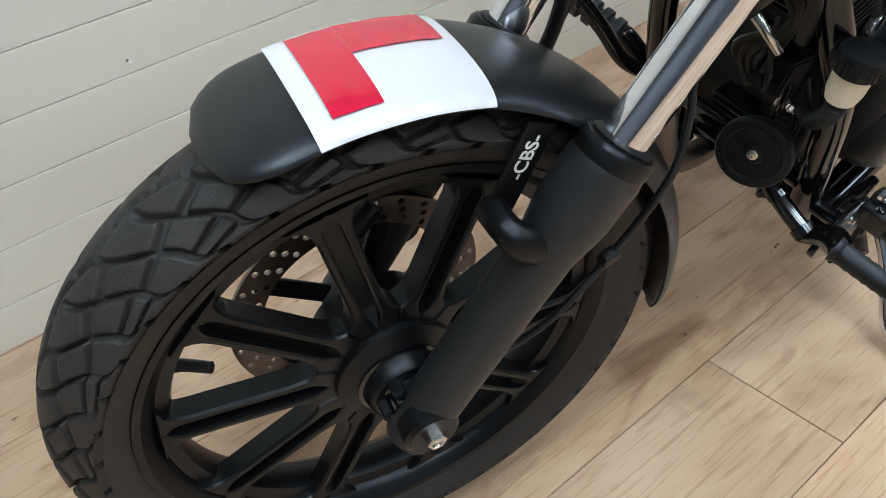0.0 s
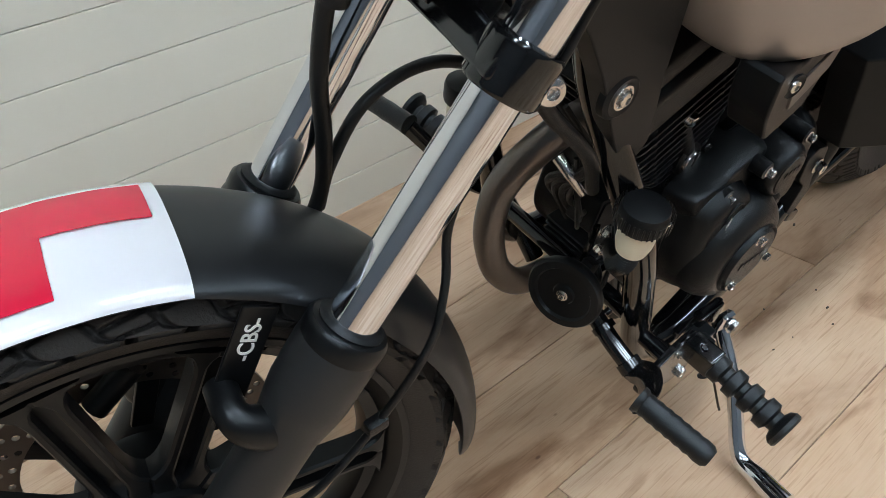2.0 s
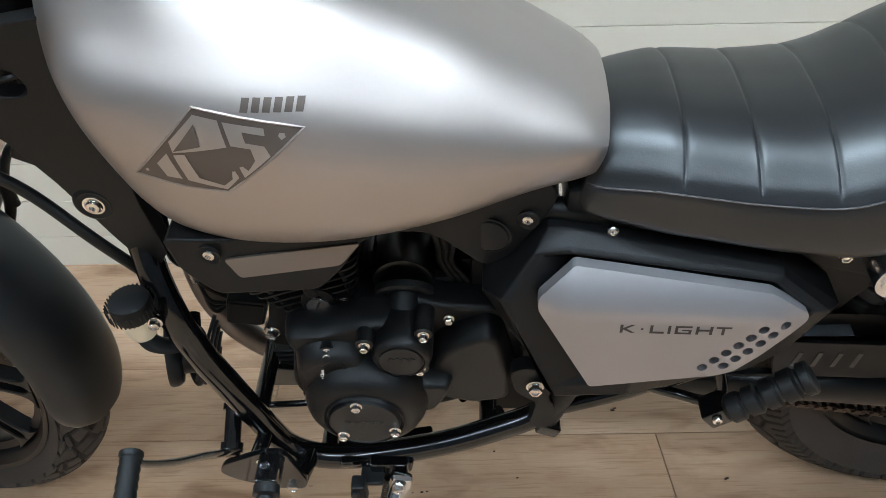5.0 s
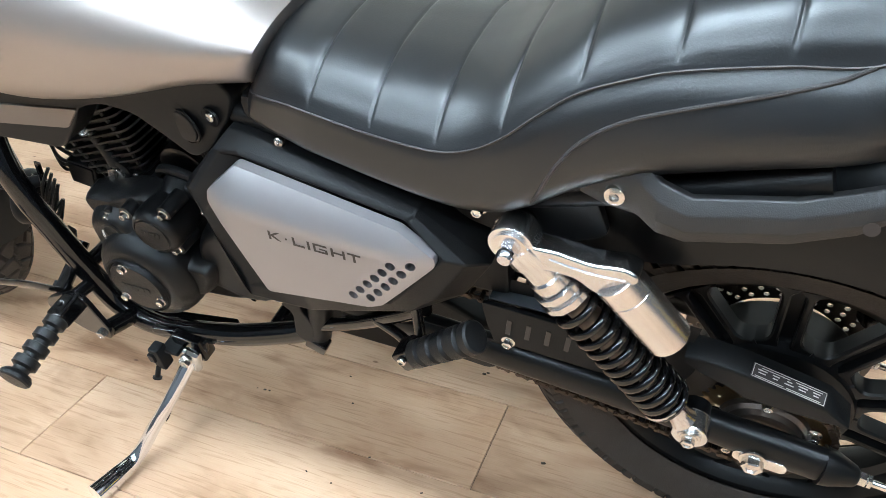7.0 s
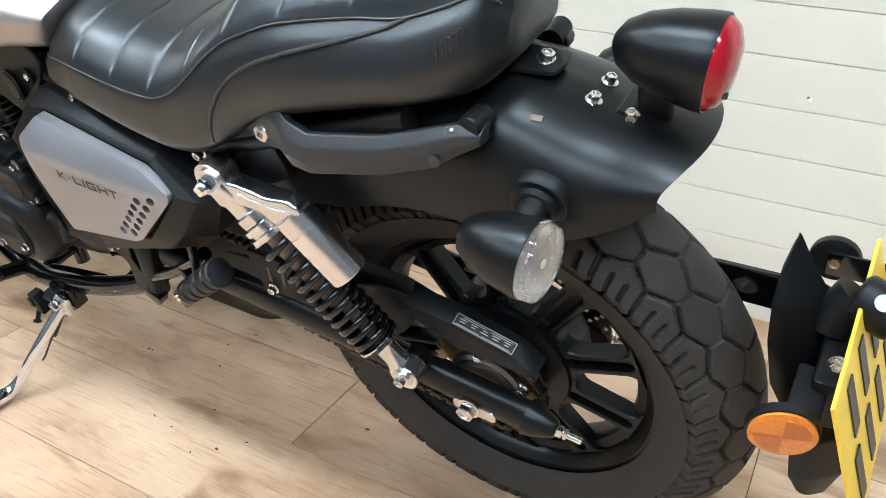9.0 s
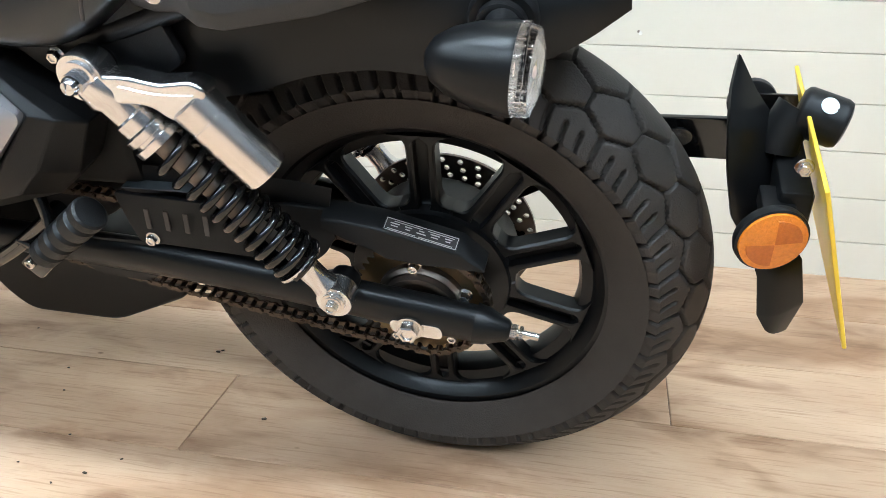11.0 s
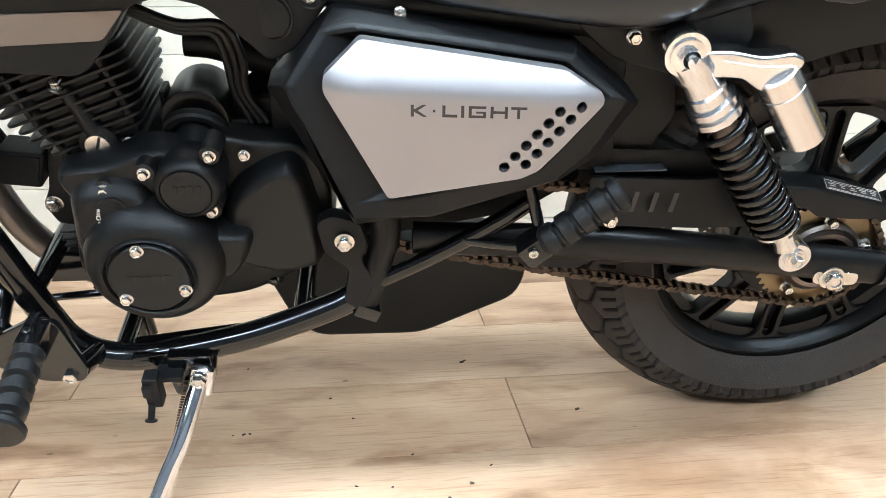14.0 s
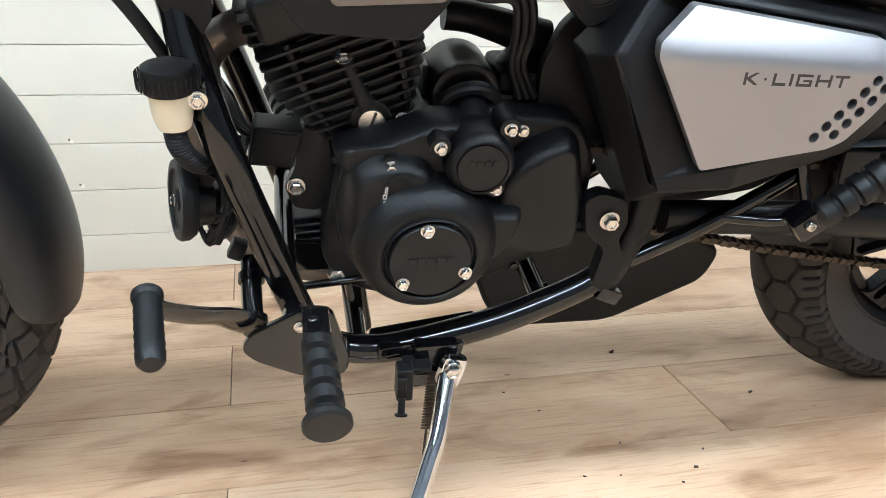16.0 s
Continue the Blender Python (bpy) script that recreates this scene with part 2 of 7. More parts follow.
def grid_faces(bm, rings, close=True, caps=True):
    """Skins a list of vertex rings."""
    vs = [[bm.verts.new(p) for p in ring] for ring in rings]
    n = len(vs[0])
    for a, b in zip(vs, vs[1:]):
        for i in range(n if close else n - 1):
            j = (i + 1) % n
            bm.faces.new((a[i], a[j], b[j], b[i]))
    if caps and close:
        bm.faces.new(vs[0][::-1])
        bm.faces.new(vs[-1])
    return vs


def lathe(profile, at, axis, n=32, bm=None, caps=True):
    """Turns a profile of (radius, height) pairs round an axis."""
    bm = bm or bmesh.new()
    B = basis(axis)
    at = Vector(at)
    rings = []
    for r, h in profile:
        r = max(r, 1e-4)
        rings.append([at + B @ Vector((r * math.cos(2 * math.pi * k / n), r * math.sin(2 * math.pi * k / n), h)) for k in range(n)])
    grid_faces(bm, rings, True, caps)
    return bm


def spline(pts, steps=6, closed=False):
    """A smooth line through the points."""
    pts = [Vector(p) for p in pts]
    n = len(pts)
    out = []
    for i in range(n if closed else n - 1):
        p0 = pts[(i - 1) % n] if closed or i > 0 else pts[0] * 2 - pts[1]
        p1, p2 = pts[i], pts[(i + 1) % n]
        p3 = pts[(i + 2) % n] if closed or i + 2 < n else pts[-1] * 2 - pts[-2]
        for k in range(steps):
            t = k / steps
            out.append(0.5 * (2 * p1 + (p2 - p0) * t + (2 * p0 - 5 * p1 + 4 * p2 - p3) * t * t + (3 * p1 - p0 - 3 * p2 + p3) * t ** 3))
    if not closed:
        out.append(pts[-1])
    return out


def sweep(pts, radius, n=12, steps=6, bm=None, flat=1.0, smooth=True):
    """A tube along a line; radius may be a list, one for each given point."""
    bm = bm or bmesh.new()
    line = spline(pts, steps) if smooth else [Vector(p) for p in pts]
    if isinstance(radius, (list, tuple)):
        m = len(radius) - 1
        rad = []
        for k in range(len(line)):
            f = k / (len(line) - 1) * m
            i = min(int(f), m - 1)
            rad.append(radius[i] + (radius[i + 1] - radius[i]) * (f - i))
    else:
        rad = [radius] * len(line)
    rings, side = [], None
    for k, p in enumerate(line):
        d = (line[min(k + 1, len(line) - 1)] - line[max(k - 1, 0)]).normalized()
        if side is None:
            side = d.orthogonal().normalized()
            if abs(d.y) < 0.9:
                side = d.cross(Vector((0, 1, 0))).normalized()
        side = (side - d * side.dot(d)).normalized()
        up = d.cross(side)
        rings.append([p + rad[k] * (side * math.cos(2 * math.pi * i / n) + up * flat * math.sin(2 * math.pi * i / n)) for i in range(n)])
    grid_faces(bm, rings)
    return bm


def bevel(bm, width, segments=2, angle=35):
    bmesh.ops.recalc_face_normals(bm, faces=bm.faces[:])
    edges = [e for e in bm.edges if len(e.link_faces) == 2 and e.calc_face_angle(0) > radians(angle)]
    if width > 0 and edges:
        bmesh.ops.bevel(bm, geom=edges, offset=width, segments=segments, profile=0.5, affect="EDGES", clamp_overlap=True)
    return bm


def prism(outline, y0, y1, width=0.002, segments=2, plane="xz"):
    """A plate: an outline in x and z (or another plane) between two depths, with rounded edges."""
    bm = bmesh.new()

    def at(a, b, d):
        return {"xz": (a, d, b), "xy": (a, b, d), "yz": (d, a, b)}[plane]
    lo = [bm.verts.new(at(a, b, y0)) for a, b in outline]
    hi = [bm.verts.new(at(a, b, y1)) for a, b in outline]
    n = len(lo)
    bm.faces.new(lo)
    bm.faces.new(hi[::-1])
    for i in range(n):
        j = (i + 1) % n
        bm.faces.new((lo[i], lo[j], hi[j], hi[i]))
    return bevel(bm, width, segments)


def box(centre, size, width=0.002, turn=None, segments=2):
    bm = bmesh.new()
    bmesh.ops.create_cube(bm, size=1)
    bmesh.ops.scale(bm, vec=size, verts=bm.verts[:])
    bevel(bm, width, segments)
    m = Matrix.Translation(centre) @ (turn.to_4x4() if turn else Matrix())
    bm.transform(m)
    return bm


def join(*bms):
    """One bmesh out of several."""
    out = bms[0]
    for b in bms[1:]:
        me = bpy.data.meshes.new("joined")
        b.to_mesh(me)
        b.free()
        out.from_mesh(me)
        bpy.data.meshes.remove(me)
    return out


def turn(axis, degrees):
    return Matrix.Rotation(radians(degrees), 3, axis)


def hex_bolt(at, axis, r=0.006, h=0.006, flange=1.35, socket=False):
    """A flanged hexagon bolt, or a button head with a socket."""
    r = r * 0.90
    if socket:
        bm = lathe([(r * 1.25, 0), (r * 1.28, h * 0.35), (r * 1.1, h * 0.8), (r * 0.7, h), (r * 0.55, h), (r * 0.5, h * 0.35), (0, h * 0.3)], at, axis, 20, caps=False)
        return bm
    bm = lathe([(r * flange, 0), (r * flange, h * 0.18), (r * 1.05, h * 0.3)], at, axis, 20)
    hexa = lathe([(r * 1.0, h * 0.28), (r * 1.0, h * 0.9), (r * 0.86, h), (r * 0.6, h), (r * 0.5, h * 0.86), (0, h * 0.86)], at, axis, 6)
    return join(bm, hexa)


def rounded(outline, radius, steps=4):
    """Rounds the corners of an outline."""
    out = []
    n = len(outline)
    for i in range(n):
        p, a, b = Vector(outline[i]), Vector(outline[i - 1]), Vector(outline[(i + 1) % n])
        da, db = (a - p), (b - p)
        r = min(radius, da.length * 0.45, db.length * 0.45)
        p1, p2 = p + da.normalized() * r, p + db.normalized() * r
        for k in range(steps + 1):
            t = k / steps
            q = p1 * (1 - t) ** 2 + p * 2 * t * (1 - t) + p2 * t * t
            out.append((q.x, q.y))
    return out


def interp(table, x):
    """Smooth values between the rows of a table whose first column is x."""
    i = max(0, min(len(table) - 2, sum(1 for row in table if row[0] <= x) - 1))
    a, b = table[i], table[i + 1]
    p, q = table[max(i - 1, 0)], table[min(i + 2, len(table) - 1)]
    w = b[0] - a[0]
    t = max(0.0, min(1.0, (x - a[0]) / w))
    out = []
    for k in range(1, len(a)):
        ma = (b[k] - p[k]) / max(b[0] - p[0], 1e-6) * w
        mb = (q[k] - a[k]) / max(q[0] - a[0], 1e-6) * w
        out.append((2 * t ** 3 - 3 * t ** 2 + 1) * a[k] + (t ** 3 - 2 * t ** 2 + t) * ma + (-2 * t ** 3 + 3 * t ** 2) * b[k] + (t ** 3 - t ** 2) * mb)
    return out


# ---- the room ----
WALL_Y, ROOM_X0, ROOM_X1, ROOM_Y0, ROOM_H = 0.6660, -2.6, 4.2, -3.6, 2.7


def slab(name, lo, hi, mat, label, width=0.0):
    c = [(a + b) / 2 for a, b in zip(lo, hi)]
    s = [b - a for a, b in zip(lo, hi)]
    ob = part(name, box(c, s, width), mat, None)
    return tagged(ob, label, "", "", "structure")


floor = slab("floor", (ROOM_X0 - 0.1, ROOM_Y0 - 0.1, -0.10), (ROOM_X1 + 0.1, WALL_Y + 0.2, -0.0045), DARK_GAP, "oak laminate plank floor with dark joints", 0)
wall_back = slab("wall_back", (ROOM_X0, WALL_Y + 0.016, -0.05), (ROOM_X1, WALL_Y + 0.12, ROOM_H), WALL_PAINT, "off-white painted shiplap boarded wall")
# Three unseen walls, added dark so that little fill light reaches the bike.
wall_left = slab("wall_left", (ROOM_X0 - 0.1, ROOM_Y0, 0), (ROOM_X0, WALL_Y + 0.1, ROOM_H), UNSEEN_WALL_DARK, "dark blue-grey unseen end wall, added to hold down fill light")
wall_right = slab("wall_right", (ROOM_X1, ROOM_Y0, 0), (ROOM_X1 + 0.1, WALL_Y + 0.1, ROOM_H), UNSEEN_WALL_DARK, "dark blue-grey unseen end wall, added to hold down fill light")
wall_front = slab("wall_front", (ROOM_X0, ROOM_Y0 - 0.1, 0), (ROOM_X1, ROOM_Y0, ROOM_H), UNSEEN_WALL_DARK, "dark blue-grey unseen long wall, added to hold down fill light")
# Unseen ceiling, added to close the room; its tone shapes the bounce light.
ceiling = slab("ceiling", (ROOM_X0 - 0.1, ROOM_Y0 - 0.1, ROOM_H), (ROOM_X1 + 0.1, WALL_Y + 0.15, ROOM_H + 0.1), CEILING_COOL, "blue-grey unseen ceiling, added to lower and cool the ambient light")


def ceiling_light(x, y, w, d):
    base = tagged(new("ceiling_light"), "white rectangular ceiling light panel, switched on", "lamp", "ceiling lights")
    base.location = (x, y, ROOM_H)
    part("frame", join(box((0, d / 2, -0.012), (w + 0.03, 0.015, 0.024), 0.002), box((0, -d / 2, -0.012), (w + 0.03, 0.015, 0.024), 0.002),
                       box((w / 2, 0, -0.012), (0.015, d, 0.024), 0.002), box((-w / 2, 0, -0.012), (0.015, d, 0.024), 0.002)), CEILING_COOL, base)
    part("diffuser", box((0, 0, -0.012), (w - 0.017, d - 0.017, 0.01), 0.001), LAMP_GLOW, base, "glowing white diffuser")
    return base


LIGHTS = [(-1.1, -0.9), (0.75, -0.9), (2.6, -0.9), (-1.1, -2.5), (0.75, -2.5), (2.6, -2.5)]
for lx, ly in LIGHTS:
    ceiling_light(lx, ly, 1.2, 0.3)


# ---- the motorcycle: built upright, then leaned on its stand ----
motorcycle = tagged(new("motorcycle"), "matt black and silver cruiser motorcycle leaning on its chrome side stand", "motorcycle")
motorcycle.matrix_basis = pose(-0.0026, 0.0696, -0.0246, 15.629, -0.792, -2.342)
BIKE = motorcycle

# steering: raked axis, turned a little to the right
RAKE = radians(33.8)
AXLE_F = Vector((0.0046, 0.0, 0.3330))
AXIS = Vector((math.sin(RAKE), 0, math.cos(RAKE)))
FWD = Vector((-math.cos(RAKE), 0, math.sin(RAKE)))
STEM = AXLE_F - FWD * 0.030
FENDER_C = AXLE_F + Vector((0.0, 0, 0.008))
STEER = Matrix.Translation((0, -0.0231, 0.77)) @ Matrix.Rotation(radians(1.9), 4, "X") @ Matrix.Translation((0, 0, -0.77)) @ Matrix.Translation(STEM) @ Matrix.Rotation(radians(-14.0), 4, AXIS) @ Matrix.Translation(-STEM)
AXLE_R = Vector((1.434, 0.016, 0.3035))


def fpart(name, bm, mat, parent=None, label="", angle=38):
    """A part of the steered front end."""
    bm.transform(STEER)
    return part(name, bm, mat, parent or BIKE, label, angle)


def tyre_mesh(centre, R, rim_r, half, crown, pattern, seg=1300):
    """A tyre with its tread cut in: rings of a rounded section, sunk where the pattern has a groove."""
    prof = []
    m = 96
    for k in range(m + 1):
        u = -1 + 2 * k / m
        a = u * math.pi * 0.5
        y = half * math.copysign(abs(math.sin(a)) ** 0.9, a)
        drop = 1 - abs(math.cos(a)) ** crown
        prof.append((y, drop, u))
    wall_y = half
    ring = []
    side = R - rim_r
    for y, drop, u in prof:
        ring.append((y, R - drop * side * 0.50, u))
    for f in (0.2, 0.45, 0.7, 0.88, 1.0):
        ring.append((wall_y * (1.0 - 0.36 * f ** 1.5), R - side * (0.5 + 0.5 * f), None))
    for f in (1.0, 0.88, 0.7, 0.45, 0.2):
        ring.insert(0, (-wall_y * (1.0 - 0.36 * f ** 1.5), R - side * (0.5 + 0.5 * f), None))
    bm = bmesh.new()
    rows = []
    # outward direction of the section at each of its points
    outward = []
    for i in range(len(ring)):
        a, b = ring[max(i - 1, 0)], ring[min(i + 1, len(ring) - 1)]
        ty, tr = b[0] - a[0], b[1] - a[1]
        q = math.hypot(ty, tr)
        outward.append((-tr / q, ty / q))
    for k in range(seg):
        th = 2 * math.pi * k / seg
        row = []
        for (y, r, tread), (oy, orr) in zip(ring, outward):
            d = pattern(th, tread) if tread is not None else 0.0
            rr = r - d * orr
            row.append(bm.verts.new((centre.x + rr * math.sin(th), centre.y + y - d * oy, centre.z + rr * math.cos(th))))
        rows.append(row)
    n = len(ring)
    for k in range(seg):
        a, b = rows[k], rows[(k + 1) % seg]
        for i in range(n - 1):
            bm.faces.new((a[i], a[i + 1], b[i + 1], b[i]))
    return bm


def tri_wave(x):
    f = x % 1.0
    return 4 * abs(f - 0.5) - 1


def sink(d, w, depth):
    """Depth of a groove at a distance from its middle, with sloped flanks."""
    x = max(0.0, min(1.0, 1.5 - d / w))
    return depth * x * x * (3 - 2 * x)


def gap(s, at):
    """Distance along one pitch."""
    f = (s - at) % 1.0
    return min(f, 1 - f)


def rear_pattern(th, u):
    """Zigzag net of hexagons over the crown, one long and two short shoulder slots to a pitch."""
    s = th * 30 / math.tau
    a = abs(u)
    t = tri_wave(s)
    along, across = 0.0653, 0.105
    d = sink(abs(a - (0.19 + 0.07 * t)) * across * 0.85, 0.0015, 0.0062)
    d = max(d, sink(abs(a - (0.48 - 0.06 * t)) * across * 0.85, 0.0015, 0.0062))
    end = max(0.0, a - 0.12) * across
    d = max(d, sink(math.hypot(gap(s, 0.5) * along, end), 0.0015, 0.0062))
    end = max(0.0, 0.26 - a, a - 0.42) * across
    d = max(d, sink(math.hypot(gap(s, 0.0) * along, end), 0.0015, 0.0062))
    end = max(0.0, 0.54 - a, a - 1.2) * across
    d = max(d, sink(math.hypot(gap(s, 0.5 + (a - 0.54) * 0.3) * along, end), 0.0027, 0.0090))
    for at, stop in ((0.84, 1.2), (0.16, 0.95)):
        end = max(0.0, 0.63 - a, a - stop) * across
        d = max(d, sink(math.hypot(gap(s, at + (a - 0.54) * 0.3) * along, end), 0.0024, 0.0085))
    return d


def front_pattern(th, u):
    """Curved cross grooves from crown to shoulder; between them, by turns, two large and three small blocks."""
    a = abs(u)
    along, across = 0.0438, 0.074
    s = th * 42 / math.tau + (0.5 if u > 0 else 0.0) - 1.9 * a + 0.14 * math.sin(a * 9.0)
    f = s % 1.0
    odd = int(math.floor(s)) % 2
    end = max(0.0, 0.06 - a) * across
    d = sink(math.hypot(min(f, 1 - f) * along * 0.62, end), 0.0020, 0.0075)
    d = max(d, sink(abs(u - 0.05 * tri_wave(th * 21 / math.tau)) * across, 0.0016, 0.0055))
    cuts = (0.36, 0.62, 0.80) if odd else (0.26, 0.52)
    for at in cuts:
        d = max(d, sink(abs(a - at + 0.16 * (f - 0.5)) * across * 0.9, 0.0016, 0.0068))
    return d


def wheel(name, centre, R, rim_r, half, crown, pattern, rim_half, hub_r, xf, spokes, phase):
    hub = bmesh.new()
    lathe([(hub_r * 0.55, -0.062), (hub_r * 0.62, -0.058), (hub_r * 0.66, -0.045), (hub_r * 0.98, -0.036), (hub_r, -0.030), (hub_r, 0.030), (hub_r * 0.98, 0.036), (hub_r * 0.62, 0.050), (hub_r * 0.55, 0.055)], centre, (0, 1, 0), 48, hub)
    w = part(name, xf(hub), SATIN, BIKE, "cast black ten-spoke wheel")
    part("tyre", xf(tyre_mesh(centre, R, rim_r, half, crown, pattern)), RUBBER, w, "black rubber tyre with deep block tread", 75)
    h = rim_half
    rim = lathe([(rim_r - 0.004, -h), (rim_r + 0.003, -h - 0.001), (rim_r + 0.003, -h + 0.004), (rim_r - 0.008, -h + 0.008), (rim_r - 0.014, -h + 0.016), (rim_r - 0.030, -h * 0.45),
                 (rim_r - 0.034, -h * 0.2), (rim_r - 0.034, h * 0.2), (rim_r - 0.030, h * 0.45), (rim_r - 0.014, h - 0.016), (rim_r - 0.008, h - 0.008), (rim_r + 0.003, h - 0.004), (rim_r + 0.003, h + 0.001), (rim_r - 0.004, h)],
                centre, (0, 1, 0), 96, caps=False)
    lathe([(rim_r - 0.004, h), (rim_r - 0.012, h - 0.008), (rim_r - 0.019, h * 0.5), (rim_r - 0.022, 0), (rim_r - 0.019, -h * 0.5), (rim_r - 0.012, -h + 0.008), (rim_r - 0.004, -h)], centre, (0, 1, 0), 96, rim, caps=False)
    part("rim", xf(rim), SATIN, w, "satin black cast rim")
    r0, r1 = hub_r * 0.82, rim_r - 0.020
    full = math.tan(math.pi / spokes)
    steps = [0.0, 0.10, 0.16, 0.20, 0.24, 0.28, 0.33, 0.40, 0.55, 0.72, 0.84, 0.90, 0.94, 0.97, 1.0]
    for k in range(spokes):
        a = phase + math.tau * k / spokes
        ring = []
        for f in steps:
            r = r0 + (r1 - r0) * f
            e = max(0.0, min(1.0, (f - 0.16) / 0.16))
            e = math.sqrt(1 - (1 - e) ** 2)
            wide = r * full * (1 - e) + 0.0155 * e
            if f > 0.84:
                g = (f - 0.84) / 0.16
                wide += 0.020 * (1 - math.sqrt(max(0.0, 1 - g * g)))
            g = max(0.0, min(1.0, (f - 0.13) / 0.08))
            g = math.sqrt(1 - (1 - g) ** 2) * max(0.0, min(1.0, (0.97 - f) / 0.05))
            c, deep = 0.0012 + 0.0062 * g, 0.011 * g
            y0, y1 = -0.031 + 0.005 * f, -0.008 + 0.004 * f
            ring.append([Vector(p) for p in ((r, -wide, y1), (r, -wide, y0 + 0.003), (r, -wide + 0.0022, y0 + 0.0004), (r, -c - 0.0022, y0), (r, -c, y0 + 0.0012), (r, -c + 0.0006, y0 + deep + 0.0012),
                                             (r, c - 0.0006, y0 + deep + 0.0012), (r, c, y0 + 0.0012), (r, c + 0.0022, y0), (r, wide - 0.0022, y0 + 0.0004), (r, wide, y0 + 0.003), (r, wide, y1))])
        rib = bmesh.new()
        grid_faces(rib, ring)
        ca, sa = math.cos(a), math.sin(a)
        rib.transform(Matrix.Translation(centre) @ Matrix(((sa, ca, 0, 0), (0, 0, 1, 0), (ca, -sa, 0, 0), (0, 0, 0, 1))))
        part("spoke", xf(rib), SATIN, w, angle=32)
    return w


def brake_disc(centre, y, r_out, r_in, xf, parent):
    """A flat ring with slanted rows of round drillings."""
    bm = bmesh.new()
    loops = [(0, 0, r_out, 96), (0, 0, r_in, 96)]
    for k in range(30):
        for i in range(3):
            a = math.tau * (k + 0.24 * i) / 30
            r = r_in + (r_out - r_in) * (0.20 + 0.30 * i)
            loops.append((r * math.cos(a), r * math.sin(a), 0.0034, 10))
    edges = []
    for cx, cz, r, n in loops:
        vs = [bm.verts.new((centre.x + cx + r * math.cos(math.tau * k / n), y, centre.z + cz + r * math.sin(math.tau * k / n))) for k in range(n)]
        edges += [bm.edges.new((vs[k], vs[(k + 1) % n])) for k in range(n)]
    bmesh.ops.triangle_fill(bm, use_beauty=True, use_dissolve=False, edges=edges)
    bmesh.ops.recalc_face_normals(bm, faces=bm.faces[:])
    bmesh.ops.solidify(bm, geom=bm.faces[:], thickness=0.004)
    return part("brake_disc", xf(bm), STEEL, parent, "drilled steel brake disc")


def same(bm):
    return bm


def steered(bm):
    bm.transform(STEER)
    return bm


front_wheel = wheel("front_wheel", AXLE_F, 0.2930, 0.2290, 0.0505, 2.0, front_pattern, 0.036, 0.060, steered, 10, radians(24.6))
brake_disc(AXLE_F, 0.062, 0.130, 0.098, steered, front_wheel)
carrier = bmesh.new()
for k in range(5):
    a = math.tau * k / 5
    join(carrier, box(AXLE_F + Vector((0.075 * math.cos(a), 0.062, 0.075 * math.sin(a))), (0.075, 0.006, 0.020), 0.002, turn("Y", -math.degrees(a))))
part("disc_carrier", steered(carrier), SATIN, front_wheel)
# wheel spacer and speed sensor drive at the left of the hub
part("hub_spacer", steered(lathe([(0.040, 0), (0.043, 0.006), (0.043, 0.016), (0.030, 0.020), (0.030, 0.030), (0.024, 0.034), (0.024, 0.05)], AXLE_F + Vector((0, -0.030, 0)), (0, -1, 0), 36)), GLOSS, front_wheel, "stepped gloss black hub spacer")
notch = bmesh.new()
for k in range(6):
    a = math.tau * k / 6
    join(notch, box(AXLE_F + Vector((0.027 * math.cos(a), -0.068, 0.027 * math.sin(a))), (0.008, 0.018, 0.012), 0.0015, turn("Y", -math.degrees(a))))
part("hub_teeth", steered(notch), MATT, front_wheel)
va = radians(-66)
vpos = AXLE_F + Vector((0.205 * math.sin(va), -0.004, 0.205 * math.cos(va)))
part("valve", steered(sweep([vpos, vpos + Vector((0.016, -0.006, 0.0)), vpos + Vector((0.036, -0.020, 0.002))], [0.007, 0.0055, 0.005], 12)), GRIP, front_wheel, "black rubber tyre valve")


# fork legs
FORK_FWD = -0.0035


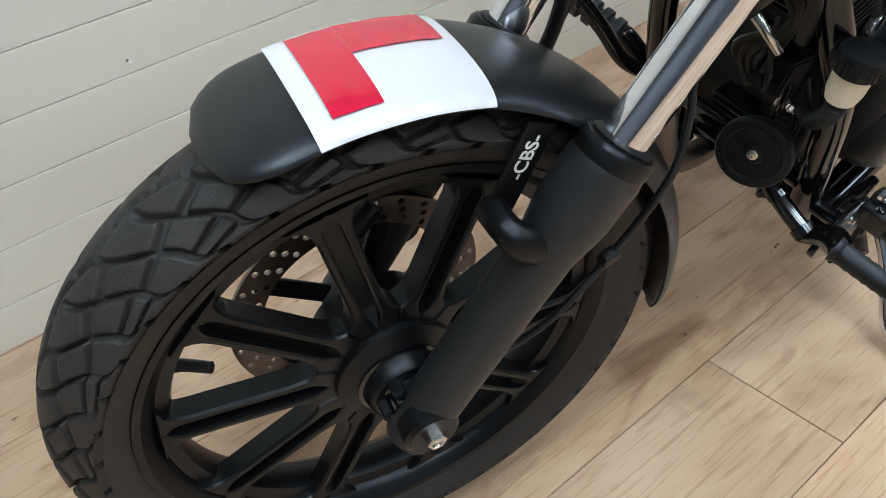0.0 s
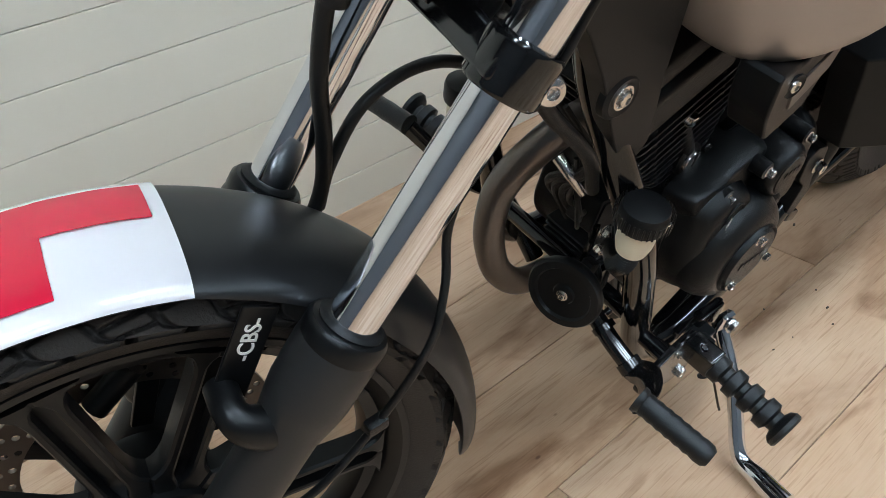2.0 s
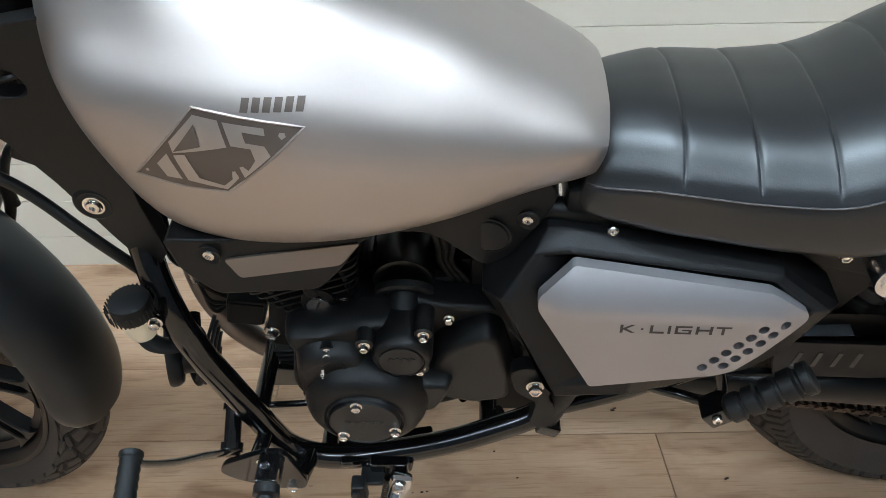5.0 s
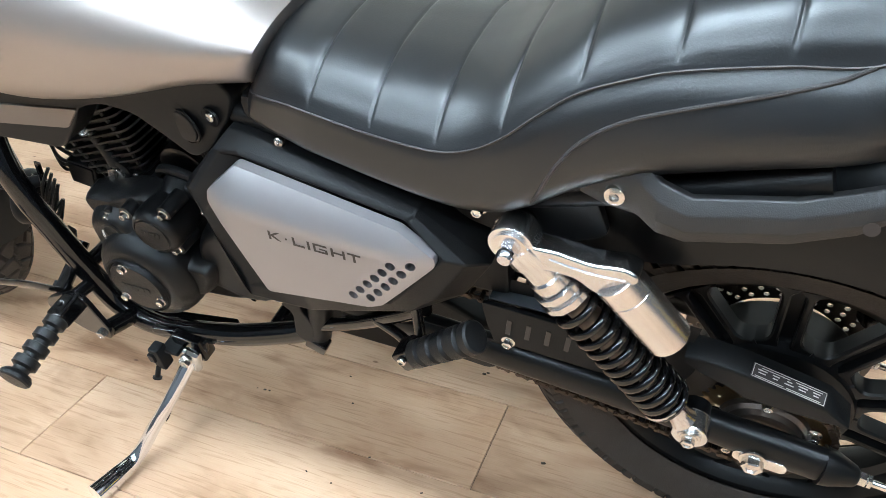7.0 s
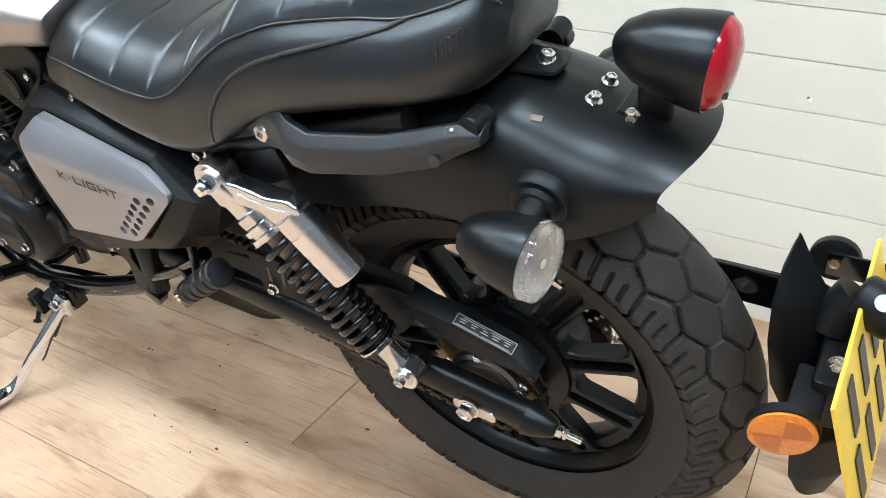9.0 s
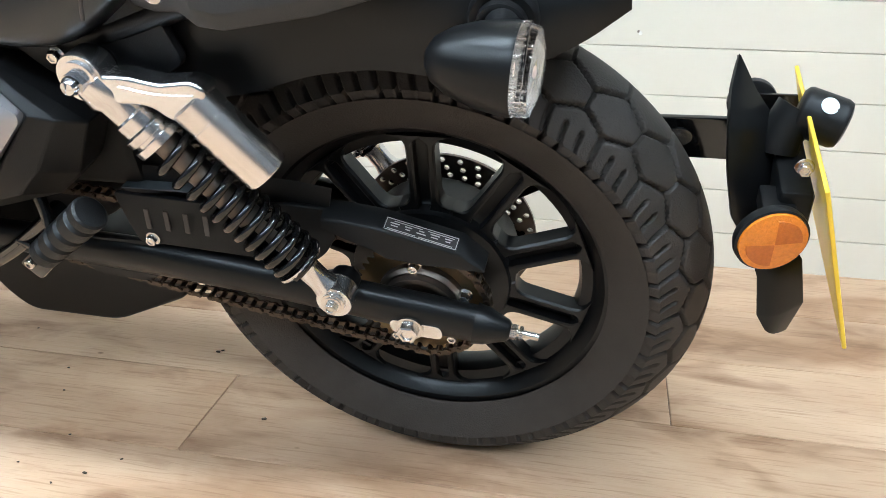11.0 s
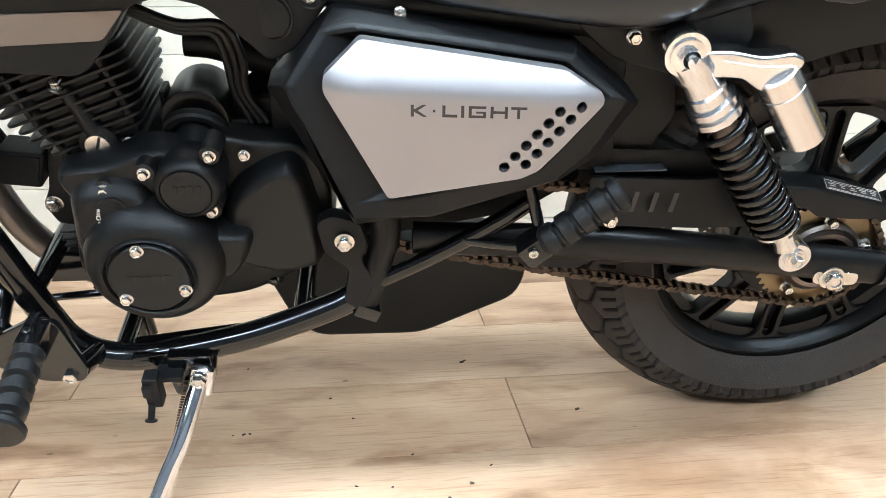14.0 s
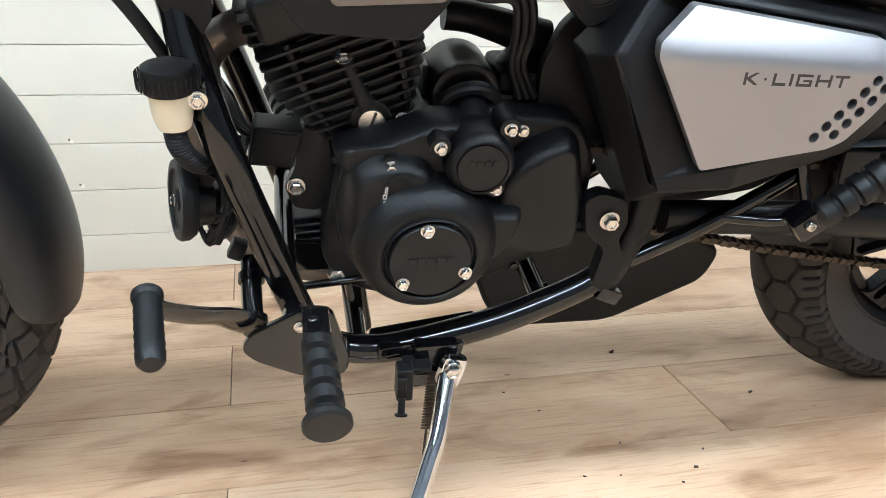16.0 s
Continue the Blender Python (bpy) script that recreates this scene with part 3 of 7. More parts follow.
def fork_leg(side):
    y = 0.086 * side
    foot = AXLE_F + Vector((0, y, 0)) + FWD * FORK_FWD
    top = 0.322
    leg = bmesh.new()
    lathe([(0.012, -0.034), (0.022, -0.030), (0.026, -0.015), (0.0255, 0.05), (0.0255, 0.13), (0.026, 0.196), (0.030, 0.220), (0.0315, 0.232), (0.0315, 0.271), (0.030, 0.279), (0.026, 0.280)], foot, AXIS, 40, leg)
    fl = fpart("fork_leg", leg, FORK_PAINT, BIKE, "satin black lower fork leg")
    fpart("dust_seal", lathe([(0.029, 0.275), (0.0308, 0.279), (0.0308, 0.289), (0.028, 0.293), (0.021, 0.295)], foot, AXIS, 40), SATIN, fl, "black rubber dust seal")
    fpart("seal_ring", lathe([(0.0238, 0.293), (0.0245, 0.2955), (0.0215, 0.2975), (0.0185, 0.298)], foot, AXIS, 40), MATT, fl)
    fpart("stanchion", lathe([(0.0185, 0.27), (0.0185, 0.80), (0.017, 0.803)], foot, AXIS, 40), CHROME, fl, "chrome fork tube")
    if side < 0:
        # fender mount lug on the front of the leg, and the axle nut
        c = foot + AXIS * 0.197
        fpart("mount_lug", sweep([c + Vector((0.0, 0.0, 0.0)), c + FWD * 0.030 + Vector((0, -0.004, 0)), c + FWD * 0.043 + Vector((0, 0.004, 0.004)), c + FWD * 0.044 + Vector((0, 0.03, 0.005))], [0.019, 0.016, 0.0125, 0.0125], 16), SATIN, fl)
        fpart("axle_bolt", hex_bolt(AXLE_F + Vector((0.0, y - 0.022, 0)), (0, -1, 0), 0.0105, 0.012, 1.3), ZINC, fl, "zinc-plated axle nut")
        fpart("axle_boss", lathe([(0.026, 0), (0.026, 0.018), (0.022, 0.022)], AXLE_F + Vector((0.0, y - 0.004, 0)), (0, -1, 0), 32), SATIN, fl)
    return fl


fork_left = fork_leg(-1)
fork_right = fork_leg(1)


# front fender
def fender_front():
    rings = []
    a0, a1 = radians(-23), radians(102.5)
    n = 72
    for k in range(n + 1):
        f = k / n
        a = a0 + (a1 - a0) * f
        e0 = min(1.0, f / 0.075)
        e1 = min(1.0, (1 - f) / 0.10)
        round0, round1 = math.sqrt(1 - (1 - e0) ** 2), math.sqrt(1 - (1 - e1) ** 2)
        w = (0.0615 + 0.006 * min(1, max(0, (f - 0.3) / 0.3))) * (0.30 + 0.70 * round0) * (0.50 + 0.50 * round1)
        drop = (0.0135 + 0.020 * min(1, max(0, (f - 0.3) / 0.3))) * (0.25 + 0.75 * round0) * (0.35 + 0.65 * round1)
        R = 0.3010 - 0.008 * (1 - round0) + 0.010 * max(0, f - 0.35)
        ring = []
        m = 20
        for i in range(m + 1):
            u = -1 + 2 * i / m
            ang = u * math.pi * 0.5
            y = w * math.copysign(abs(math.sin(ang)) ** 0.85, ang)
            d = drop * (1 - abs(math.cos(ang)) ** 1.05)
            r = R - d
            ring.append(FENDER_C + Vector((r * math.sin(a), y, r * math.cos(a))))
        rings.append(ring)
    bm = bmesh.new()
    grid_faces(bm, rings, close=False)
    bmesh.ops.recalc_face_normals(bm, faces=bm.faces[:])
    bmesh.ops.solidify(bm, geom=bm.faces[:], thickness=0.0025)
    return bm


front_fender = fpart("front_fender", fender_front(), FENDER_PAINT, BIKE, "satin black front fender")


def fender_film(a0, a1, u0, u1, lift):
    """A film laid on the fender between two angles (degrees) and two places across its section."""
    rings = []
    for k in range(25):
        a = radians(a0 + (a1 - a0) * k / 24)
        ring = []
        for i in range(25):
            u = u0 + (u1 - u0) * i / 24
            ang = u * math.pi * 0.5
            y = (0.0615 + lift) * math.copysign(abs(math.sin(ang)) ** 0.85, ang)
            r = 0.3010 + lift - 0.0135 * (1 - abs(math.cos(ang)) ** 1.05)
            wob = 0.00012 * math.sin(k * 0.5 + i * 0.3)
            ring.append(FENDER_C + Vector(((r + wob) * math.sin(a), y, (r + wob) * math.cos(a))))
        rings.append(ring)
    bm = bmesh.new()
    grid_faces(bm, rings, close=False)
    return bm


plate = fpart("learner_plate", fender_film(-9.4, 15.0, -0.97, 0.80, 0.0016), WHITE_FILM, front_fender, "white learner plate film with a red letter L")
fpart("letter_bar", fender_film(-6.4, 0.2, -0.52, 0.50, 0.0030), RED_FILM, plate, "red bar of the letter")
fpart("letter_bar", fender_film(0.2, 13.0, 0.03, 0.50, 0.0031), RED_FILM, plate, "red foot of the letter")


# ---- tank ----
# x, bottom, shoulder, top, half width, shear
TANK_ROWS = [
    (0.468, 0.715, 0.800, 0.855, 0.050, -0.30),
    (0.476, 0.695, 0.795, 0.875, 0.098, -0.30),
    (0.498, 0.676, 0.804, 0.892, 0.138, -0.28),
    (0.535, 0.667, 0.804, 0.902, 0.160, -0.22),
    (0.600, 0.665, 0.798, 0.902, 0.174, -0.12),
    (0.680, 0.668, 0.777, 0.880, 0.172, -0.04),
    (0.760, 0.676, 0.757, 0.840, 0.154, 0.0),
    (0.840, 0.687, 0.738, 0.786, 0.122, 0.04),
    (0.885, 0.684, 0.726, 0.752, 0.100, 0.20),
    (0.900, 0.682, 0.718, 0.738, 0.090, 0.32),
]


def tank_ring(x):
    zb, zs, zt, w, sh = interp(TANK_ROWS, x)
    half = [(0, zb + 0.012), (-0.45 * w, zb + 0.006), (-0.80 * w, zb), (-0.95 * w, zb + 0.22 * (zs - zb)), (-1.0 * w, zb + 0.62 * (zs - zb)), (-0.975 * w, zs), (-0.83 * w, zs + 0.42 * (zt - zs)), (-0.47 * w, zs + 0.86 * (zt - zs)), (0, zt)]
    line = [(p.x, p.y) for p in spline([(a, b, 0) for a, b in half], 5)]
    full = line + [(-a, b) for a, b in line[-2:0:-1]]
    return [Vector((x + sh * (b - 0.70), a, b)) for a, b in full]


xs = [0.468 + (0.900 - 0.468) * (k / 48) ** 1.15 for k in range(49)]
bm = bmesh.new()
grid_faces(bm, [tank_ring(x) for x in xs])
fuel_tank = part("fuel_tank", bm, TANK, BIKE, "satin silver teardrop fuel tank", 60)


def tank_side(x, z):
    """The left flank of the tank at a height."""
    best = min(tank_ring(x)[:41], key=lambda p: abs(p.z - z))
    return best.y


def tank_point(X, Z, lift):
    """A point of the left flank at a given x and z."""
    x = X
    for _ in range(4):
        sh = interp(TANK_ROWS, min(max(x, 0.468), 0.900))[4]
        x = X - sh * (Z - 0.70)
    pts = tank_ring(min(max(x, 0.470), 0.899))[:41]
    side = [p for p in pts if p.z > 0.66]
    for a, b in zip(side, side[1:]):
        if (a.z - Z) * (b.z - Z) <= 0 and abs(a.z - b.z) > 1e-6:
            t = (Z - a.z) / (b.z - a.z)
            return Vector((X, a.y + (b.y - a.y) * t - lift, Z))
    return Vector((X, min(p.y for p in pts) - lift, Z))


def tank_patch(outline, lift, thick=0.0012):
    """A thin badge laid on the flank of the tank: the outline is filled and draped."""
    bm = bmesh.new()
    vs = [bm.verts.new((a, b, 0)) for a, b in outline]
    f = bm.faces.new(vs)
    bmesh.ops.triangulate(bm, faces=[f])
    for _ in range(2):
        bmesh.ops.subdivide_edges(bm, edges=bm.edges[:], cuts=1, use_grid_fill=True)
    for v in bm.verts:
        v.co = tank_point(v.co.x, v.co.y, lift)
    bmesh.ops.recalc_face_normals(bm, faces=bm.faces[:])
    return bm


# tank badge: a dark framed lozenge with silver facets, and a row of plain bars for its maker's word
EM = [(0.5770, 0.8243), (0.6597, 0.8045), (0.5933, 0.7534), (0.5575, 0.7555), (0.5160, 0.7620), (0.5455, 0.7930)]
badge = part("tank_badge", tank_patch(EM, 0.0012), EMBLEM_DARK, fuel_tank, "dark brown lozenge badge with silver facets")
part("badge_rim", sweep([tank_point(a, b, 0.0012) for (x0, z0), (x1, z1) in zip(EM, EM[1:] + EM[:1]) for a, b in ((x0 + (x1 - x0) * f / 8, z0 + (z1 - z0) * f / 8) for f in range(8))] + [tank_point(EM[0][0], EM[0][1], 0.0012)], 0.0011, 6, 1, smooth=False), TANK, badge, "thin silver rim")
FACETS = [
    [(0.5776, 0.8195), (0.5959, 0.8152), (0.6002, 0.7954), (0.5563, 0.7892), (0.5549, 0.7986)],
    [(0.5560, 0.7871), (0.5656, 0.7885), (0.5723, 0.7668), (0.5915, 0.7604), (0.5994, 0.7672), (0.6006, 0.7746), (0.6031, 0.7750), (0.6051, 0.7686), (0.5930, 0.7565), (0.5622, 0.7633)],
    [(0.5397, 0.7774), (0.5507, 0.7883), (0.5575, 0.7640), (0.5448, 0.7647)],
    [(0.5993, 0.8139), (0.6299, 0.8074), (0.6302, 0.8020), (0.6132, 0.8060), (0.6149, 0.7980), (0.6291, 0.7945), (0.6327, 0.7866), (0.6096, 0.7687), (0.6071, 0.7784), (0.6098, 0.7793), (0.6138, 0.7753), (0.6204, 0.7838), (0.6183, 0.7932), (0.6035, 0.7963)],
    [(0.6412, 0.8032), (0.6452, 0.8029), (0.6457, 0.7998), (0.6423, 0.7981), (0.6401, 0.8013)],
    [(0.5269, 0.7693), (0.5296, 0.7706), (0.5301, 0.7678), (0.5273, 0.7671)],
]
for fc in FACETS:
    part("facet", tank_patch(fc, 0.0020), TANK, badge)
part("facet_inset", tank_patch([(0.5775, 0.8131), (0.5801, 0.7962), (0.557, 0.7909)], 0.0028), EMBLEM_DARK, badge)
for k in range(6):
    x0 = 0.6130 + 0.0082 * k
    z0 = 0.8190 - 0.0008 * k
    part("badge_bar", tank_patch([(x0, z0), (x0 + 0.0058, z0 - 0.0008), (x0 + 0.0080, z0 + 0.0080), (x0 + 0.0022, z0 + 0.0088)], 0.0012), EMBLEM_DARK, badge)

# ---- trim under the tank ----
TRIM = rounded([(0.508, 0.680), (0.516, 0.636), (0.540, 0.598), (0.634, 0.584), (0.660, 0.610), (0.683, 0.644), (0.712, 0.650), (0.745, 0.640), (0.766, 0.618), (0.797, 0.583), (0.822, 0.594), (0.856, 0.640), (0.868, 0.668), (0.850, 0.694), (0.70, 0.676), (0.56, 0.668)], 0.010)


def sloped(bm, slope_x=0.0, slope_z=0.0, x0=0.0, z0=0.0):
    """Leans a plate: depth grows along x and z."""
    for v in bm.verts:
        v.co.y += slope_x * (v.co.x - x0) + slope_z * (v.co.z - z0)
    return bm


trim = part("tank_trim", sloped(prism(TRIM, -0.146, -0.106, 0.005, 3), 0.185, 0, 0.56), MATT, BIKE, "matt black plastic trim under the tank")
INS = rounded([(0.556, 0.646), (0.681, 0.6425), (0.659, 0.6165), (0.566, 0.6185)], 0.005)
part("trim_insert", sloped(prism(INS, -0.1485, -0.140, 0.001), 0.185, 0, 0.56), BRONZE_TRIM, trim, "taupe satin insert")
part("round_cap", lathe([(0.0225, -0.001), (0.0222, 0.0008), (0.0208, 0.0008), (0.0205, -0.0006), (0.0192, -0.0006), (0.0188, 0.0016), (0.0175, 0.0024), (0, 0.0028)], (0.801, -0.1018, 0.627), (-0.18, -1, 0), 40), MATT, trim)
for q in ((0.546, -0.1490, 0.655), (0.838, -0.0955, 0.643)):
    part("trim_bolt", hex_bolt(q, (-0.15, -1, 0), 0.0055, 0.005, socket=True), ZINC, trim)
    part("bolt_cup", lathe([(0.0115, 0.001), (0.0110, 0.003), (0.0085, 0.0012), (0, 0.0008)], q, (-0.15, -1, 0), 28), MATT, trim)

# ---- side panel ----
side_panel = tagged(new("side_panel"))
side_panel.parent = BIKE
tagged(side_panel, "matt black side panel with a silver insert")
# the surround, corner by corner: outer edge, ridge, lip and recess, each as x, depth, z
SURROUND = [
    ((0.793, -0.118, 0.566), (0.811, -0.140, 0.576), (0.8215, -0.142, 0.578), (0.8525, -0.132, 0.580)),
    ((0.857, -0.098, 0.634), (0.8438, -0.117, 0.6194), (0.851, -0.119, 0.616), (0.880, -0.108, 0.609)),
    ((0.872, -0.098, 0.6335), (0.878, -0.117, 0.6245), (0.883, -0.122, 0.6205), (0.886, -0.108, 0.611)),
    ((1.080, -0.125, 0.604), (1.078, -0.132, 0.599), (1.072, -0.1355, 0.5945), (1.064, -0.125, 0.586)),
    ((1.151, -0.121, 0.545), (1.132, -0.140, 0.556), (1.112, -0.148, 0.5645), (1.100, -0.138, 0.564)),
    ((1.116, -0.118, 0.485), (1.098, -0.150, 0.505), (1.077, -0.157, 0.524), (1.069, -0.146, 0.528)),
    ((1.083, -0.116, 0.457), (1.067, -0.152, 0.477), (1.050, -0.161, 0.4945), (1.042, -0.150, 0.500)),
    ((0.946, -0.116, 0.418), (0.946, -0.162, 0.446), (0.946, -0.1655, 0.4735), (0.946, -0.156, 0.481)),
    ((0.868, -0.116, 0.408), (0.868, -0.165, 0.447), (0.8705, -0.160, 0.4606), (0.906, -0.154, 0.477)),
]
bm = bmesh.new()
cols = [[bm.verts.new((c[0][0], -0.080, c[0][2]))] + [bm.verts.new(p) for p in c] for c in SURROUND]
for a, b in zip(cols, cols[1:] + cols[:1]):
    for k in range(4):
        bm.faces.new((a[k], a[k + 1], b[k + 1], b[k]))
part("panel_surround", bevel(bm, 0.0032, 3, 12), MATT, side_panel, "matt black angular surround")
part("panel_back", prism([(0.812, 0.566), (0.862, 0.622), (1.07, 0.594), (1.128, 0.548), (1.100, 0.500), (1.03, 0.458), (0.885, 0.430), (0.862, 0.452)], -0.106, -0.080, 0.003), MATT, side_panel)
SIL = rounded([(0.881, 0.617), (0.848, 0.589), (0.847, 0.576), (0.9035, 0.4725), (1.030, 0.4905), (1.046, 0.498), (1.106, 0.560), (1.105, 0.568), (1.068, 0.5905)], 0.004, 3)
HOLES = []
for k in range(6):
    HOLES.append((1.0830 - 0.0098 * k, 0.5600 - 0.0109 * k))
    HOLES.append((1.0625 - 0.0098 * k, 0.5575 - 0.0109 * k))


def silver_depth(x, z):
    """A nearly flat lower face and, above a soft crease, one that leans in; the ends curve back."""
    d = z - (0.581 - 0.066 * (x - 0.848))
    y = -0.1640 - 0.07 * (0.560 - z)
    if d > -0.007:
        e = d + 0.007
        y += 0.45 * (e * e / 0.028 if e < 0.014 else e - 0.007) + 7.0 * max(0.0, d) ** 2
    y += 0.011 * max(0.0, (0.885 - x) / 0.038) ** 2 + 0.010 * max(0.0, (x - 1.055) / 0.050) ** 2
    return y


def silver_normal(x, z):
    h = 0.0005
    gx = (silver_depth(x + h, z) - silver_depth(x - h, z)) / (2 * h)
    gz = (silver_depth(x, z + h) - silver_depth(x, z - h)) / (2 * h)
    return Vector((gx, -1, gz)).normalized()


def silver_insert():
    """The creased plate with its round holes and a folded edge; its normals follow the surface."""
    bm = bmesh.new()
    vs = [bm.verts.new((a, 0, b)) for a, b in SIL]
    edges = [bm.edges.new((vs[i], vs[(i + 1) % len(vs)])) for i in range(len(vs))]
    for hx, hz in HOLES:
        hv = [bm.verts.new((hx + 0.0052 * math.cos(math.tau * k / 16), 0, hz + 0.0052 * math.sin(math.tau * k / 16))) for k in range(16)]
        edges += [bm.edges.new((hv[i], hv[(i + 1) % 16])) for i in range(16)]
    bmesh.ops.triangle_fill(bm, use_beauty=True, use_dissolve=False, edges=edges)
    for _ in range(4):
        long = [e for e in bm.edges if e.calc_length() > 0.006 and not e.is_boundary]
        bmesh.ops.subdivide_edges(bm, edges=long, cuts=1)
        bmesh.ops.triangulate(bm, faces=bm.faces[:])
    for v in bm.verts:
        v.co.y = silver_depth(v.co.x, v.co.z)
    bmesh.ops.recalc_face_normals(bm, faces=bm.faces[:])
    if sum(f.normal.y for f in bm.faces) > 0:
        bmesh.ops.reverse_faces(bm, faces=bm.faces[:])
    face_verts = len(bm.faces)
    rim = [e for e in bm.edges if e.is_boundary]
    ex = bmesh.ops.extrude_edge_only(bm, edges=rim)
    for v in ex["geom"]:
        if isinstance(v, bmesh.types.BMVert):
            v.co.y += 0.012
    bmesh.ops.recalc_face_normals(bm, faces=bm.faces[:])
    if sum(f.normal.y * f.calc_area() for f in bm.faces) > 0:
        bmesh.ops.reverse_faces(bm, faces=bm.faces[:])
    me = bpy.data.meshes.new("silver_insert")
    bm.to_mesh(me)
    bm.free()
    me.polygons.foreach_set("use_smooth", [True] * len(me.polygons))
    normals = []
    for k, p in enumerate(me.polygons):
        for vi in p.vertices:
            q = me.vertices[vi].co
            normals.append(tuple(silver_normal(q.x, q.z) if k < face_verts else p.normal))
    me.normals_split_custom_set(normals)
    me.materials.append(PANEL)
    ob = new("silver_insert", me)
    ob.parent = side_panel
    return tagged(ob, "creased silver insert with twelve round holes")


silver = silver_insert()
# Near-black sheet behind the holes stands in for the shade inside them.
part("hole_backing", prism([(0.997, 0.492), (1.045, 0.574), (1.092, 0.570), (1.030, 0.492)], -0.1450, -0.140, 0), INK_AND_SHADE, side_panel)


def panel_bars(shapes, x0, z0, h, slope, mat, parent, name):
    """Flat bars laid on the silver insert: each is an outline in units of the letter height."""
    for sh in shapes:
        bm = bmesh.new()
        top = []
        for u, v in sh:
            x, z = x0 + u * h, z0 + v * h + slope * u * h
            top.append(bm.verts.new((x, silver_depth(x, z) - 0.0007, z)))
        bm.faces.new(top)
        part(name, bm, mat, parent)


WORD = [
    [(0, 0), (0.25, 0), (0.25, 1), (0, 1)], [(0.25, 0.42), (0.95, 0), (1.30, 0), (0.55, 0.52), (1.25, 1), (0.9, 1), (0.25, 0.6)],
    [(1.75, 0.4), (1.95, 0.4), (1.95, 0.62), (1.75, 0.62)],
    [(2.5, 0), (3.7, 0), (3.7, 0.25), (2.75, 0.25), (2.75, 1), (2.5, 1)],
    [(4.0, 0), (4.25, 0), (4.25, 1), (4.0, 1)],
    [(4.6, 0), (6.0, 0), (6.0, 0.55), (5.2, 0.55), (5.2, 0.38), (5.75, 0.38), (5.75, 0.22), (4.85, 0.22), (4.85, 0.78), (6.0, 0.78), (6.0, 1), (4.6, 1)],
    [(6.35, 0), (6.6, 0), (6.6, 0.4), (7.5, 0.4), (7.5, 0), (7.75, 0), (7.75, 1), (7.5, 1), (7.5, 0.62), (6.6, 0.62), (6.6, 1), (6.35, 1)],
    [(8.5, 0), (8.75, 0), (8.75, 0.78), (9.3, 0.78), (9.3, 1), (8.0, 1), (8.0, 0.78), (8.5, 0.78)],
]
panel_bars(WORD, 0.9255, 0.5562, 0.0114, -0.045, LETTER_DARK, silver, "lettering_bar")

# ---- seat ----
# x, underside, seam height, top, half width at the seam, greatest half width
SEAT_ROWS = [
    (0.897, 0.655, 0.678, 0.718, 0.084, 0.088),
    (0.907, 0.645, 0.680, 0.727, 0.093, 0.099),
    (0.950, 0.636, 0.686, 0.732, 0.107, 0.113),
    (0.975, 0.632, 0.687, 0.731, 0.1135, 0.120),
    (1.041, 0.624, 0.681, 0.725, 0.1206, 0.130),
    (1.108, 0.618, 0.6815, 0.726, 0.1275, 0.138),
    (1.140, 0.618, 0.690, 0.735, 0.1285, 0.140),
    (1.1695, 0.624, 0.7074, 0.752, 0.1265, 0.141),
    (1.200, 0.640, 0.732, 0.772, 0.119, 0.140),
    (1.229, 0.660, 0.752, 0.790, 0.1115, 0.137),
    (1.2686, 0.680, 0.768, 0.806, 0.106, 0.132),
    (1.298, 0.688, 0.7765, 0.815, 0.102, 0.129),
    (1.372, 0.704, 0.7860, 0.829, 0.0915, 0.120),
    (1.420, 0.712, 0.7885, 0.833, 0.085, 0.112),
    (1.455, 0.718, 0.797, 0.829, 0.073, 0.099),
    (1.480, 0.725, 0.801, 0.818, 0.056, 0.080),
    (1.496, 0.738, 0.782, 0.796, 0.034, 0.050),
]
GROOVES = [0.975, 1.041, 1.108, 1.1695, 1.2293, 1.298, 1.372]


def seat_ring(x):
    zb, zp, zt, wp, w = interp(SEAT_ROWS, x)
    dip = sum(math.exp(-((x - g) / 0.0017) ** 2) for g in GROOVES)
    soft = sum(math.exp(-((x - g) / 0.006) ** 2) for g in GROOVES)
    zt2 = zt - 0.0012 * dip - 0.0006 * soft
    half = [(0, zb), (-0.62 * w, zb), (-0.90 * w, zb + 0.004), (-0.99 * w, zb + 0.22 * (zp - zb)), (-w, zb + 0.45 * (zp - zb)), (-0.5 * w - 0.5 * wp, zb + 0.80 * (zp - zb)), (-wp - 0.0015, zp - 0.003), (-wp + 0.003, zp + 0.004),
            (-0.88 * wp, zp + 0.38 * (zt2 - zp) - 0.0016 * dip - 0.0006 * soft), (-0.66 * wp, zp + 0.74 * (zt2 - zp) - 0.0016 * dip - 0.0006 * soft), (-0.34 * wp, zp + 0.95 * (zt2 - zp)), (0, zt2)]
    line = [(p.x, p.y) for p in spline([(a, b, 0) for a, b in half], 4)]
    full = line + [(-a, b) for a, b in line[-2:0:-1]]
    tilt = 0.34 * max(0.0, min(1.0, (1.0 - x) / 0.10))
    return [Vector((x + tilt * (b - 0.70), a, b)) for a, b in full]


bm = bmesh.new()
grid_faces(bm, [seat_ring(0.897 + (1.496 - 0.897) * k / 520) for k in range(521)])
seat = part("seat", bm, LEATHER, BIKE, "black vinyl two-up seat with stitched cross grooves", 50)


def seat_side(x, z):
    """A point of the seat's left side."""
    best = min(seat_ring(x)[8:29], key=lambda p: abs(p.z - z))
    return Vector((x, best.y - 0.0006, z))


SEAM_LINE = []
